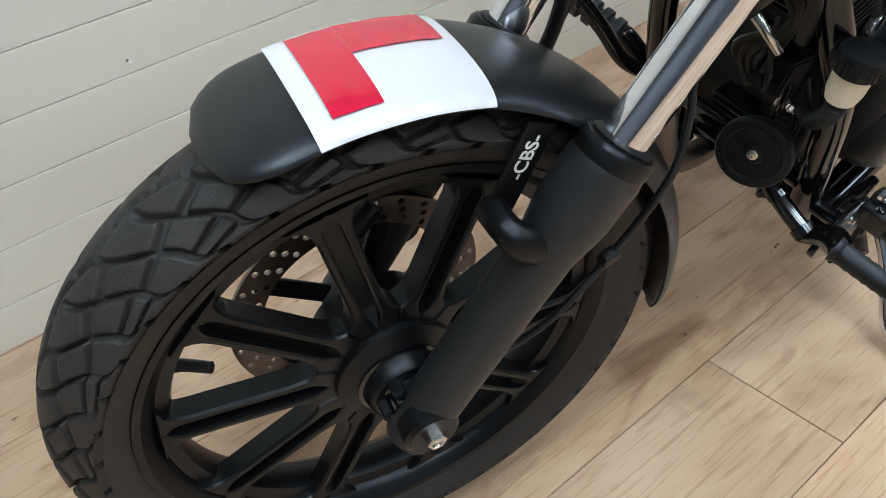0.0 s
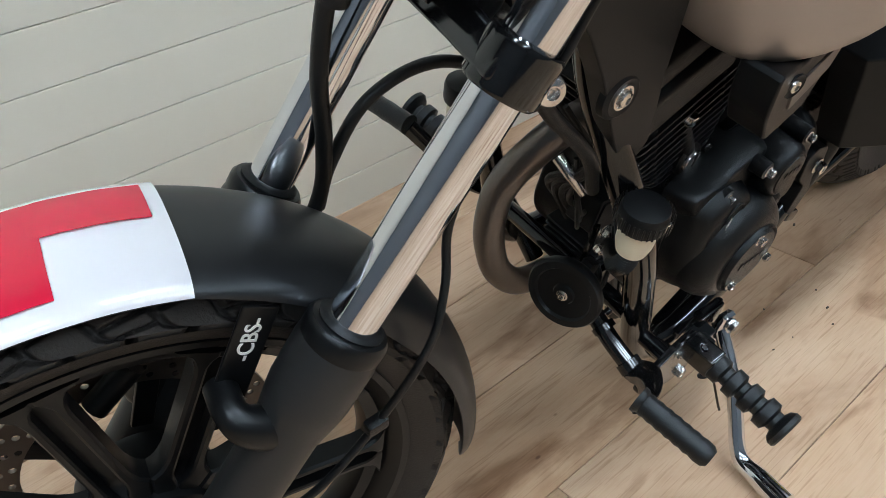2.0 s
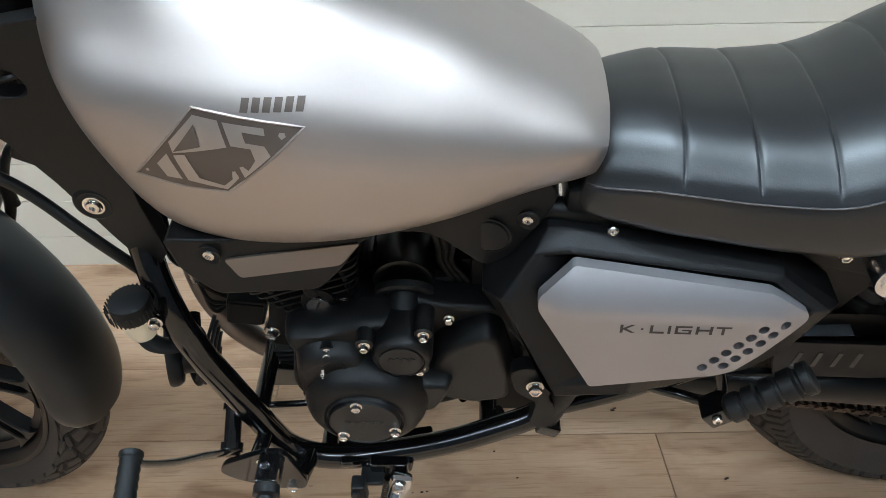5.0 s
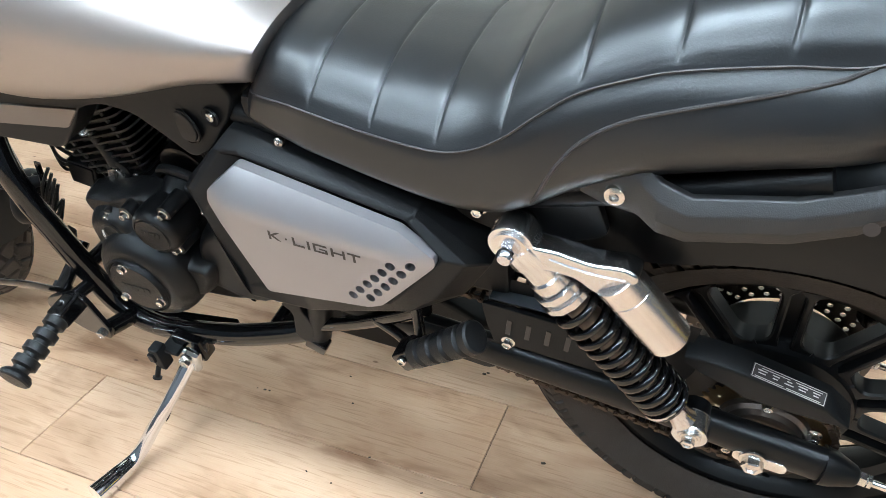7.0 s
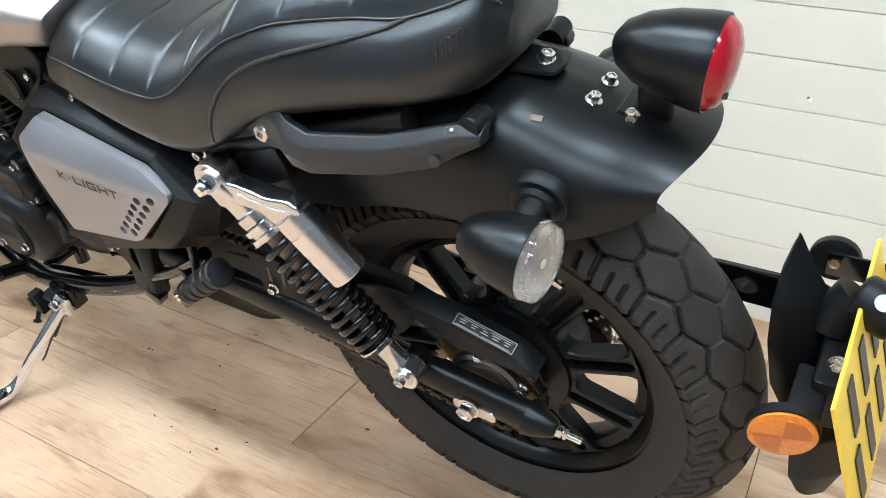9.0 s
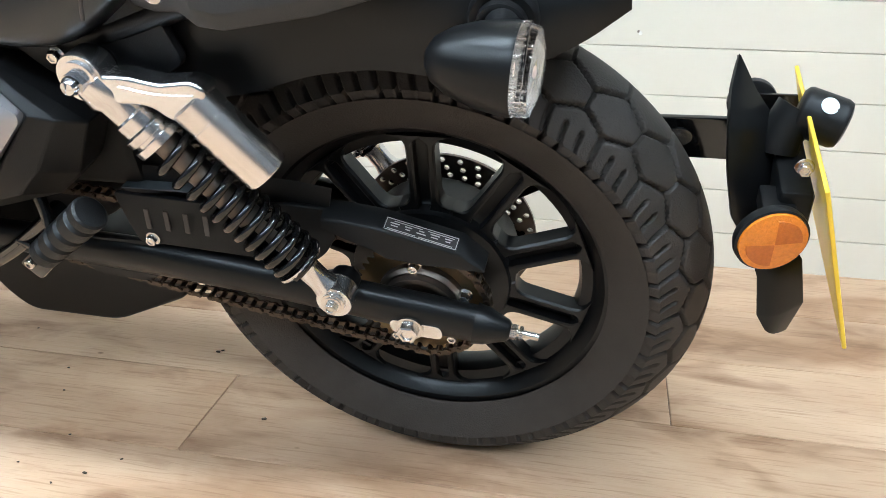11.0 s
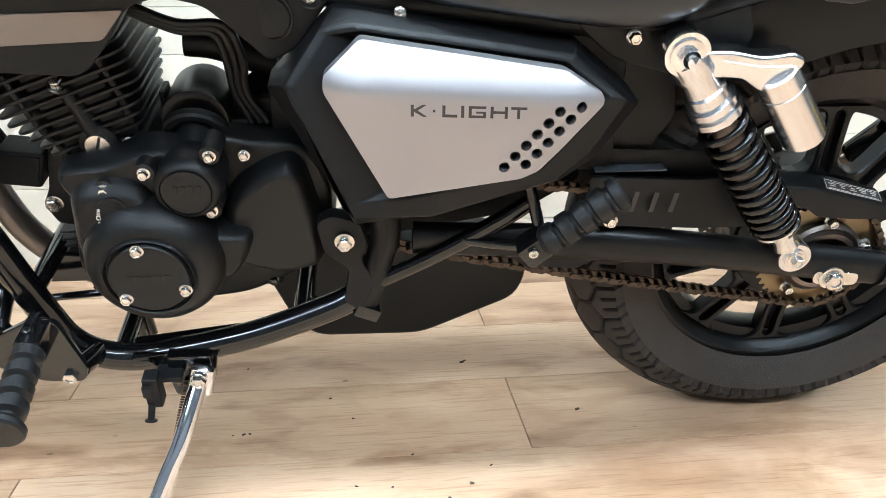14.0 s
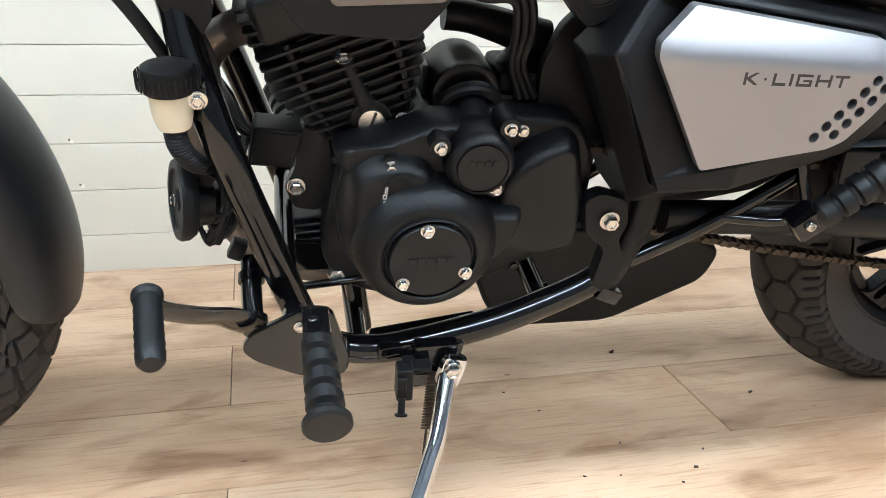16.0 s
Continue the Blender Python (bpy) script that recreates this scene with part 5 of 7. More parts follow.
for q in ((0.446, -0.080, 0.430), (0.452, -0.086, 0.374), (0.470, -0.084, 0.352)):
    part("wire_plug", box(q, (0.016, 0.014, 0.022), 0.003, turn("Y", 25)), MATT, horn)
part("bracket_bolt", hex_bolt((0.458, -0.078, 0.452), (-0.4, -1, 0), 0.0055, 0.007), ZINC, horn)

# rear brake fluid reservoir on the down tube
res = part("fluid_reservoir", lathe([(0.009, -0.033), (0.014, -0.031), (0.0170, -0.020), (0.0178, 0.000), (0.0178, 0.004)], (0.430, -0.104, 0.528), (0, 0, 1), 32), MILK, BIKE, "milky plastic fluid reservoir with black cap")
part("reservoir_cap", lathe([(0.0212, 0.002), (0.0220, 0.005), (0.0220, 0.018), (0.0205, 0.023), (0.010, 0.025), (0, 0.025)], (0.430, -0.104, 0.528), (0, 0, 1), 40), MATT, res, "ribbed black cap")
far = part("fluid_reservoir", lathe([(0.009, -0.033), (0.014, -0.031), (0.0170, -0.020), (0.0178, 0.000), (0.0178, 0.004)], (0.428, 0.104, 0.528), (0, 0, 1), 32), MILK, BIKE, "milky plastic fluid reservoir with black cap")
part("reservoir_cap", lathe([(0.0212, 0.002), (0.0220, 0.005), (0.0220, 0.018), (0.0205, 0.023), (0.010, 0.025), (0, 0.025)], (0.428, 0.104, 0.528), (0, 0, 1), 40), MATT, far, "ribbed black cap")
part("reservoir_bracket", box((0.450, 0.095, 0.524), (0.030, 0.03, 0.02), 0.003), GLOSS, far)
capr = bmesh.new()
for k in range(36):
    a = math.tau * k / 36
    join(capr, box((0.430 + 0.0255 * math.cos(a), -0.104 + 0.0255 * math.sin(a), 0.5405), (0.0014, 0.0016, 0.013), 0.0003, turn("Z", math.degrees(a)), 1))
part("cap_ribs", capr, MATT, res)
part("reservoir_bolt", hex_bolt((0.452, -0.112, 0.524), (0.1, -1, 0), 0.0068, 0.008), ZINC, res)
part("reservoir_bracket", box((0.452, -0.095, 0.524), (0.014, 0.03, 0.02), 0.003), GLOSS, res)
for k in range(14):
    f = k / 13
    part("sleeve_rib", lathe([(0.0092, -0.0016), (0.0105, 0), (0.0092, 0.0016)], (0.430 + 0.012 * f * f * 1.2, -0.104 + 0.018 * f * f, 0.490 - 0.040 * f), (0.25 * f, 0.3 * f, -1), 14, caps=False), GRIP, res)
res.location = (0.002, -0.021, 0.012)
part("reservoir_hose", sweep([(0.430, -0.104, 0.494), (0.432, -0.100, 0.470), (0.445, -0.085, 0.448), (0.468, -0.06, 0.44)], 0.0085, 14), GRIP, res)

# ---- front controls: peg, shift lever, stand ----
peg = part("foot_peg", lathe([(0.0114, 0), (0.0154, 0.002), (0.0154, 0.013), (0.0106, 0.016), (0.0106, 0.021), (0.0160, 0.023), (0.0160, 0.034), (0.0107, 0.037), (0.0107, 0.042), (0.0165, 0.044), (0.0165, 0.055), (0.0110, 0.058), (0.0110, 0.063), (0.0171, 0.065), (0.0171, 0.076), (0.0114, 0.079), (0.0114, 0.084), (0.0176, 0.086), (0.0216, 0.091), (0.0216, 0.096), (0.0194, 0.098), (0, 0.0985)], (0.5430, -0.206, 0.327), (0.035, -1.0, -0.115), 32), GRIP, BIKE, "ribbed black rubber rider foot peg")
part("peg_bracket", prism(rounded([(0.470, 0.292), (0.480, 0.3095), (0.534, 0.338), (0.559, 0.335), (0.5765, 0.268), (0.570, 0.250), (0.528, 0.252), (0.484, 0.276)], 0.010), -0.172, -0.163, 0.002), GLOSS, peg)
part("peg_clevis", box((0.543, -0.190, 0.327), (0.026, 0.040, 0.028), 0.004), GLOSS, peg)
part("peg_pin", hex_bolt((0.540, -0.190, 0.341), (0, -0.3, 1), 0.0048, 0.003), GLOSS, peg)
part("bracket_bolt", hex_bolt((0.5565, -0.169, 0.2593), (0, -1, 0), 0.0085, 0.009), ZINC, peg)
part("bracket_bolt", hex_bolt((0.528, -0.172, 0.318), (0, -1, 0), 0.005, 0.005), ZINC, peg)
part("bracket_arm", sweep([(0.568, -0.112, 0.243), (0.566, -0.135, 0.252), (0.562, -0.162, 0.262)], 0.013, 14), GLOSS, peg)
part("bracket_arm", sweep([(0.523, -0.112, 0.306), (0.522, -0.138, 0.309), (0.520, -0.163, 0.312)], 0.010, 14), GLOSS, peg)
shift = part("shift_lever", sweep([(0.484, -0.150, 0.303), (0.474, -0.164, 0.322), (0.4620, -0.178, 0.341), (0.440, -0.195, 0.358), (0.416, -0.206, 0.3735), (0.400, -0.209, 0.386)], [0.014, 0.016, 0.0155, 0.015, 0.014, 0.012], 14, flat=0.30), GLOSS, BIKE, "gloss black gear shift lever")
sa0, sa1 = Vector((0.402, -0.205, 0.3885)), Vector((0.4125, -0.282, 0.3815))
part("shift_rubber", lathe([(0.0135, -0.004), (0.0135, 0.0), (0.0112, 0.003), (0.0122, 0.006), (0.0112, 0.010), (0.0122, 0.016), (0.0112, 0.020), (0.0122, 0.026), (0.0112, 0.030), (0.0122, 0.036), (0.0112, 0.040), (0.0122, 0.046), (0.0112, 0.050), (0.0122, 0.056), (0.0112, 0.060), (0.0122, 0.066), (0.0115, 0.074), (0.0085, 0.078), (0, 0.078)], sa0, sa1 - sa0, 28), GRIP, shift, "black rubber shift toe piece")
part("shift_pivot", join(sweep([(0.482, -0.080, 0.336), (0.482, -0.115, 0.317), (0.484, -0.155, 0.300)], 0.0105, 18), lathe([(0.0135, 0), (0.0135, 0.008)], (0.482, -0.097, 0.328), (0, -0.9, -0.4), 20), lathe([(0.0140, 0), (0.0140, 0.012)], (0.4835, -0.140, 0.307), (0, -0.9, -0.4), 20)), GLOSS, shift)
rp0, rp1 = Vector((0.536, 0.204, 0.336)), Vector((0.516, 0.302, 0.357))
rpeg = part("foot_peg", lathe([(0.013, 0), (0.0175, 0.002), (0.0175, 0.013), (0.0120, 0.016), (0.0120, 0.021), (0.0182, 0.023), (0.0182, 0.034), (0.0122, 0.037), (0.0122, 0.042), (0.0188, 0.044), (0.0188, 0.055), (0.0125, 0.058), (0.0125, 0.063), (0.0194, 0.065), (0.0194, 0.076), (0.0130, 0.079), (0.0130, 0.084), (0.0200, 0.086), (0.0245, 0.091), (0.0245, 0.096), (0.022, 0.098), (0, 0.0985)], rp0, rp1 - rp0, 32), GRIP, BIKE, "ribbed black rubber rider foot peg")
part("peg_bracket", sweep([(0.566, 0.075, 0.225), (0.560, 0.14, 0.285), (0.540, 0.190, 0.332), rp0], [0.013, 0.013, 0.014, 0.014], 14), GLOSS, rpeg)
part("brake_pedal", sweep([(0.545, 0.150, 0.300), (0.500, 0.165, 0.335), (0.460, 0.180, 0.392), (0.432, 0.195, 0.430)], 0.010, 12, flat=0.5), GLOSS, rpeg)
bp0, bp1 = Vector((0.431, 0.196, 0.434)), Vector((0.424, 0.266, 0.430))
part("pedal_rubber", lathe([(0.0128, -0.003), (0.0118, 0.004), (0.0122, 0.012), (0.0115, 0.022), (0.0122, 0.034), (0.0115, 0.046), (0.0120, 0.060), (0.0085, 0.070), (0, 0.070)], bp0, bp1 - bp0, 24), GRIP, rpeg, "black rubber pedal pad")


def to_local(p):
    return motorcycle.matrix_basis.inverted() @ Vector(p)


stand_top = Vector((0.6850, -0.146, 0.227))
ankle, mid_foot, toe = to_local((0.613, -0.245, 0.024)), to_local((0.605, -0.282, 0.0155)), to_local((0.597, -0.318, 0.0105))
stand = part("side_stand", sweep([stand_top, Vector((0.6661, -0.200, 0.1837)), Vector((0.6491, -0.230, 0.1536)), ankle, mid_foot, toe], [0.0105, 0.0098, 0.0098, 0.0105, 0.014, 0.016], 18, 6), CHROME, BIKE, "chrome side stand leg with flattened foot")
part("stand_eye", join(box(stand_top + Vector((0.001, -0.004, -0.003)), (0.029, 0.016, 0.044), 0.0075, turn("Y", 14)), ), CHROME, stand)
part("stand_bolt", hex_bolt(stand_top + Vector((0.001, -0.012, 0.008)), (0, -1, -0.1), 0.0098, 0.010, 1.1), ZINC, stand)
part("stand_bracket", join(box((0.672, -0.126, 0.228), (0.050, 0.026, 0.044), 0.004), prism(rounded([(0.640, 0.240), (0.704, 0.246), (0.700, 0.224), (0.668, 0.186), (0.648, 0.184)], 0.004), -0.132, -0.126, 0.0015), box((0.667, -0.106, 0.240), (0.125, 0.040, 0.014), 0.004, turn("Z", 9))), GLOSS, stand)
part("stand_switch", join(box((0.634, -0.158, 0.222), (0.018, 0.020, 0.044), 0.003), box((0.630, -0.169, 0.228), (0.010, 0.006, 0.016), 0.001), box((0.650, -0.140, 0.230), (0.030, 0.030, 0.008), 0.002), lathe([(0.004, 0), (0.004, 0.016), (0.007, 0.017), (0.007, 0.019)], (0.631, -0.168, 0.206), (-0.1, -0.5, -0.8), 12)), MATT, stand, "black stand switch")
spring = []
sp0, sp1 = Vector((0.669, -0.140, 0.214)), Vector((0.650, -0.205, 0.142))
B = basis(sp1 - sp0)
for k in range(0, 240):
    f = k / 239 * 0.62
    a = f * 33 * math.tau
    spring.append(sp0.lerp(sp1, f) + B @ Vector((0.0056 * math.cos(a), 0.0056 * math.sin(a), 0)))
part("stand_spring", sweep(spring, 0.0012, 6, 1, smooth=False), CHAIN, stand, "dark coil spring")
part("spring_hook", sweep([sp0.lerp(sp1, 0.62), sp1, sp1 + Vector((-0.003, -0.008, -0.006))], 0.0016, 6), CHAIN, stand)


# ---- rear end ----
rear_wheel = wheel("rear_wheel", AXLE_R, 0.3060, 0.199, 0.068, 2.2, rear_pattern, 0.038, 0.092, same, 10, radians(0))
brake_disc(AXLE_R, 0.075, 0.108, 0.075, same, rear_wheel)

# swingarm
SW = Vector((0, 0, 0))
for s in (-1, 1):
    arm = part("swingarm", sweep([(0.93, 0.080 * s, 0.364), (1.06, 0.083 * s, 0.358), (1.15, 0.084 * s, 0.352), (1.26, 0.083 * s, 0.338), (1.36, 0.082 * s, 0.322), (1.44, 0.081 * s, 0.309), (1.500, 0.080 * s, 0.299)], [0.020, 0.0215, 0.0225, 0.0225, 0.0225, 0.0235, 0.0225], 20, 6, flat=0.75), SATIN, BIKE, "satin black tubular swingarm")
    part("arm_end", lathe([(0.0225, 0), (0.0205, 0.012), (0.012, 0.035), (0.009, 0.038)], (1.498, 0.080 * s, 0.2995), (1, 0, -0.16), 24), SATIN, arm)
    part("chain_adjuster", join(lathe([(0.0042, 0), (0.0042, 0.034)], (1.532, 0.080 * s, 0.294), (1, 0, -0.16), 12), lathe([(0.0085, 0.004), (0.0085, 0.011)], (1.532, 0.080 * s, 0.294), (1, 0, -0.16), 6), lathe([(0.008, 0.013), (0.008, 0.017)], (1.532, 0.080 * s, 0.294), (1, 0, -0.16), 6)), ZINC, arm, "zinc-plated chain adjuster")
    part("axle_slot", prism(rounded([(1.409, 0.293), (1.409, 0.311), (1.466, 0.306), (1.466, 0.288)], 0.008), 0.0975 * s, 0.1000 * s, 0.0008), ZINC, arm)
    part("axle_nut", hex_bolt((1.431, 0.1000 * s, 0.3020), (0, s, 0), 0.0130, 0.013, 1.3), ZINC, arm, "zinc-plated rear axle nut")
    part("shock_mount", lathe([(0.016, 0), (0.016, 0.030)], (1.3617, 0.082 * s, 0.350), (0, s, 0), 20), SATIN, arm)
GUS = rounded([(0.985, 0.378), (1.140, 0.380), (1.152, 0.338), (1.12, 0.320), (1.06, 0.326)], 0.006)
part("lower_guard", prism(GUS, -0.090, -0.086, 0.001), MATT, BIKE, "matt black chain slider plate")

# chain guard
def guard_bend(bm):
    """The rear of the guard steps in towards the wheel."""
    for v in bm.verts:
        f = max(0.0, min(1.0, (v.co.x - 1.25) / 0.10))
        v.co.y += (0.006 + 0.45 * (v.co.z - 0.362)) * f * f * (3 - 2 * f)
    return bm


GUARD = rounded([(1.121, 0.445), (1.234, 0.438), (1.3, 0.432), (1.345, 0.419), (1.343, 0.41), (1.354, 0.394), (1.342, 0.376), (1.33, 0.368), (1.245, 0.374), (1.132, 0.381), (1.126, 0.408)], 0.005)
guard = part("chain_guard", guard_bend(prism(GUARD, -0.092, -0.086, 0.0015)), MATT, BIKE, "matt black chain guard with slots")
part("guard_top", sweep([(1.122, -0.068, 0.445), (1.234, -0.066, 0.438), (1.30, -0.060, 0.432), (1.345, -0.054, 0.421)], 0.022, 8, flat=0.12), MATT, guard)
# its rear end: a shell with a sloped top that tapers to a point
SHELL = [(1.34, 0.422, 0.416, 0.406), (1.362, 0.4205, 0.415, 0.394), (1.392, 0.4165, 0.411, 0.382), (1.405, 0.414, 0.408, 0.3725), (1.445, 0.4027, 0.3972, 0.368), (1.47, 0.3956, 0.3903, 0.367), (1.485, 0.3912, 0.386, 0.366), (1.498, 0.379, 0.377, 0.366), (1.509, 0.3685, 0.368, 0.365)]
bm = bmesh.new()
grid_faces(bm, [[Vector((x, -0.044, top)), Vector((x, -0.054, top)), Vector((x, -0.070, sh)), Vector((x, -0.073, max(sh - 0.004, bot + 0.001))), Vector((x, -0.0735, bot)), Vector((x, -0.069, bot + 0.0005)), Vector((x, -0.068, max(sh - 0.005, bot + 0.001))), Vector((x, -0.054, top - 0.003))] for x, top, sh, bot in SHELL])
part("guard_end", bm, MATT, guard)
for k in range(4):
    # Slots are dark strips laid on the guard, painting the shade of openings.
    part("guard_slot_shade", box((1.152 + 0.0225 * k, -0.0925, 0.413 - 0.001 * k), (0.0055, 0.0012, 0.026), 0.0005, turn("Y", 8)), INK_AND_SHADE, guard)
part("guard_bolt", hex_bolt((1.151, -0.0925, 0.388), (0, -1, 0), 0.0068, 0.008), ZINC, guard)
TILT = turn("Y", 15.7) @ turn("X", 19.3)
LAB0 = Vector((1.4440, -0.0640, 0.4015))
lab = part("guard_label", box(LAB0, (0.078, 0.0150, 0.0010), 0.0003, TILT), INK_AND_SHADE, guard, "black warning label with white border")
for u, v, a, b in [(0, 0.0068, 0.076, 0.0007), (0, -0.0068, 0.076, 0.0007), (-0.0378, 0, 0.0007, 0.0138), (0.0378, 0, 0.0007, 0.0138), (-0.015, 0.0045, 0.030, 0.0008), (0.020, 0.0045, 0.028, 0.0008), (-0.020, -0.0052, 0.030, 0.0008), (0.016, -0.0052, 0.036, 0.0008)] + [(-0.0285 + 0.0142 * c, 0.0020 - 0.0030 * r, 0.0098 - 0.0022 * ((c + r) % 3), 0.0012) for c in range(5) for r in range(2)]:
    part("label_bar", box(LAB0 + TILT @ Vector((u, v, 0.0007)), (a, b, 0.0004), 0.0001, TILT, 1), LABEL_WHITE, lab)
part("guard_label", box((1.168, -0.070, 0.4465), (0.080, 0.03, 0.0015), 0.0004, turn("X", 0)), LABEL_GREY, guard, "glossy grey-blue label")

# sprocket and chain
teeth = []
for k in range(42 * 4):
    a = math.tau * k / (42 * 4)
    r = 0.0765 if k % 4 in (0, 1) else 0.0715
    teeth.append((AXLE_R.x + r * math.cos(a), AXLE_R.z + r * math.sin(a)))
bmt = bmesh.new()
outer = [bmt.verts.new((a, -0.054, b)) for a, b in teeth]
inner = []
for k in range(42 * 4):
    a = math.tau * k / (42 * 4)
    inner.append(bmt.verts.new((AXLE_R.x + 0.045 * math.cos(a), -0.054, AXLE_R.z + 0.045 * math.sin(a))))
for k in range(42 * 4):
    j = (k + 1) % (42 * 4)
    bmt.faces.new((outer[k], outer[j], inner[j], inner[k]))
bmesh.ops.solidify(bmt, geom=bmt.faces[:], thickness=0.006)
sprocket = part("rear_sprocket", bmt, BRASS, rear_wheel, "passivated rear sprocket")
part("sprocket_carrier", lathe([(0.050, 0.0), (0.050, 0.012), (0.046, 0.016), (0.042, 0.012), (0.040, 0.020), (0.034, 0.020), (0.030, 0.008), (0.012, 0.008)], (AXLE_R.x, -0.050, AXLE_R.z), (0, -1, 0), 40), STEEL, rear_wheel)
for k in range(5):
    a = math.tau * k / 5 + 0.35
    part("sprocket_nut", hex_bolt((AXLE_R.x + 0.054 * math.cos(a), -0.060, AXLE_R.z + 0.054 * math.sin(a)), (0, -1, 0), 0.0068, 0.012), ZINC, rear_wheel)


def chain_path():
    c0, r0 = Vector((0.802, 0.405)), 0.040
    c1, r1 = Vector((AXLE_R.x, AXLE_R.z)), 0.0745
    pts = []
    n = 40
    for k in range(n + 1):
        f = k / n
        sag = -0.006 * math.sin(math.pi * f)
        pts.append((c0.x + (c1.x - c0.x) * f, c0.y - r0 + (c1.y - r1 - c0.y + r0) * f + sag))
    for k in range(1, 24):
        a = -math.pi / 2 + math.pi * k / 24
        pts.append((c1.x + r1 * math.cos(a), c1.y + r1 * math.sin(a)))
    for k in range(n + 1):
        f = k / n
        pts.append((c1.x + (c0.x - c1.x) * f, c1.y + r1 + (c0.y + r0 - c1.y - r1) * f))
    for k in range(1, 12):
        a = math.pi / 2 + math.pi * k / 12
        pts.append((c0.x + r0 * math.cos(a), c0.y + r0 * math.sin(a)))
    return pts


chain = tagged(new("drive_chain"), "oiled brown steel drive chain")
chain.parent = BIKE
cp = chain_path()
dist, lens = 0.0, [0.0]
for (a, b), (c, d) in zip(cp, cp[1:] + cp[:1]):
    dist += math.hypot(c - a, d - b)
    lens.append(dist)
links = int(dist / 0.0127)


def chain_at(s):
    s = s % dist
    i = max(k for k in range(len(cp)) if lens[k] <= s)
    a, b = cp[i], cp[(i + 1) % len(cp)]
    f = (s - lens[i]) / max(lens[i + 1] - lens[i], 1e-9)
    return a[0] + (b[0] - a[0]) * f, a[1] + (b[1] - a[1]) * f


lk = bmesh.new()
for yy in (-0.0062, 0.0062):
    prof = []
    for k in range(20):
        a = math.tau * k / 20
        x = 0.0095 * math.cos(a)
        z = (0.0055 - 0.0022 * (1 - abs(x) / 0.0095) ** 2 * 1.2) * math.sin(a)
        prof.append((x, z))
    join(lk, prism(prof, yy - 0.0009, yy + 0.0009, 0.0003, 1))
lathe([(0.0030, -0.0082), (0.0030, 0.0082)], (-0.0063, 0, 0), (0, 1, 0), 8, lk)
lathe([(0.0030, -0.0082), (0.0030, 0.0082)], (0.0063, 0, 0), (0, 1, 0), 8, lk)
link_me = bpy.data.meshes.new("chain_link")
lk.to_mesh(link_me)
lk.free()
link_me.materials.append(CHAIN)
for k in range(links):
    x, z = chain_at((k + 0.5) * dist / links)
    x2, z2 = chain_at((k + 0.5) * dist / links + 0.005)
    ob = new("chain_link", link_me)
    ob.parent = chain
    ob.matrix_basis = Matrix.Translation((x, -0.0575 + (0.0016 if k % 2 else -0.0005), z)) @ Matrix.Rotation(-math.atan2(z2 - z, x2 - x), 4, "Y")

# passenger pegs
for s in (-1, 1):
    p0, p1 = Vector((1.061, 0.154 * s, 0.402)), Vector((1.139, 0.150 * s, 0.462))
    pp = part("passenger_peg", lathe([(0.011, 0), (0.0165, 0.006), (0.0165, 0.018), (0.0135, 0.021), (0.0135, 0.024), (0.017, 0.026), (0.017, 0.038), (0.0135, 0.041), (0.0135, 0.044), (0.0175, 0.046), (0.0175, 0.058), (0.014, 0.061), (0.014, 0.064), (0.018, 0.066), (0.018, 0.080), (0.014, 0.083), (0.014, 0.086), (0.0185, 0.088), (0.0185, 0.097), (0.016, 0.099), (0, 0.099)], p0, p1 - p0, 32), GRIP, BIKE, "ribbed black rubber passenger foot peg, folded up")
    part("peg_hinge", box(p0 + Vector((-0.006, -0.008 * s, -0.008)), (0.032, 0.030, 0.028), 0.004, turn("Y", -40)), GLOSS, pp)
    part("hinge_bolt", hex_bolt(p0 + Vector((-0.010, 0.008 * s, -0.004)), (0, s, 0), 0.005, 0.005, socket=True), ZINC, pp)


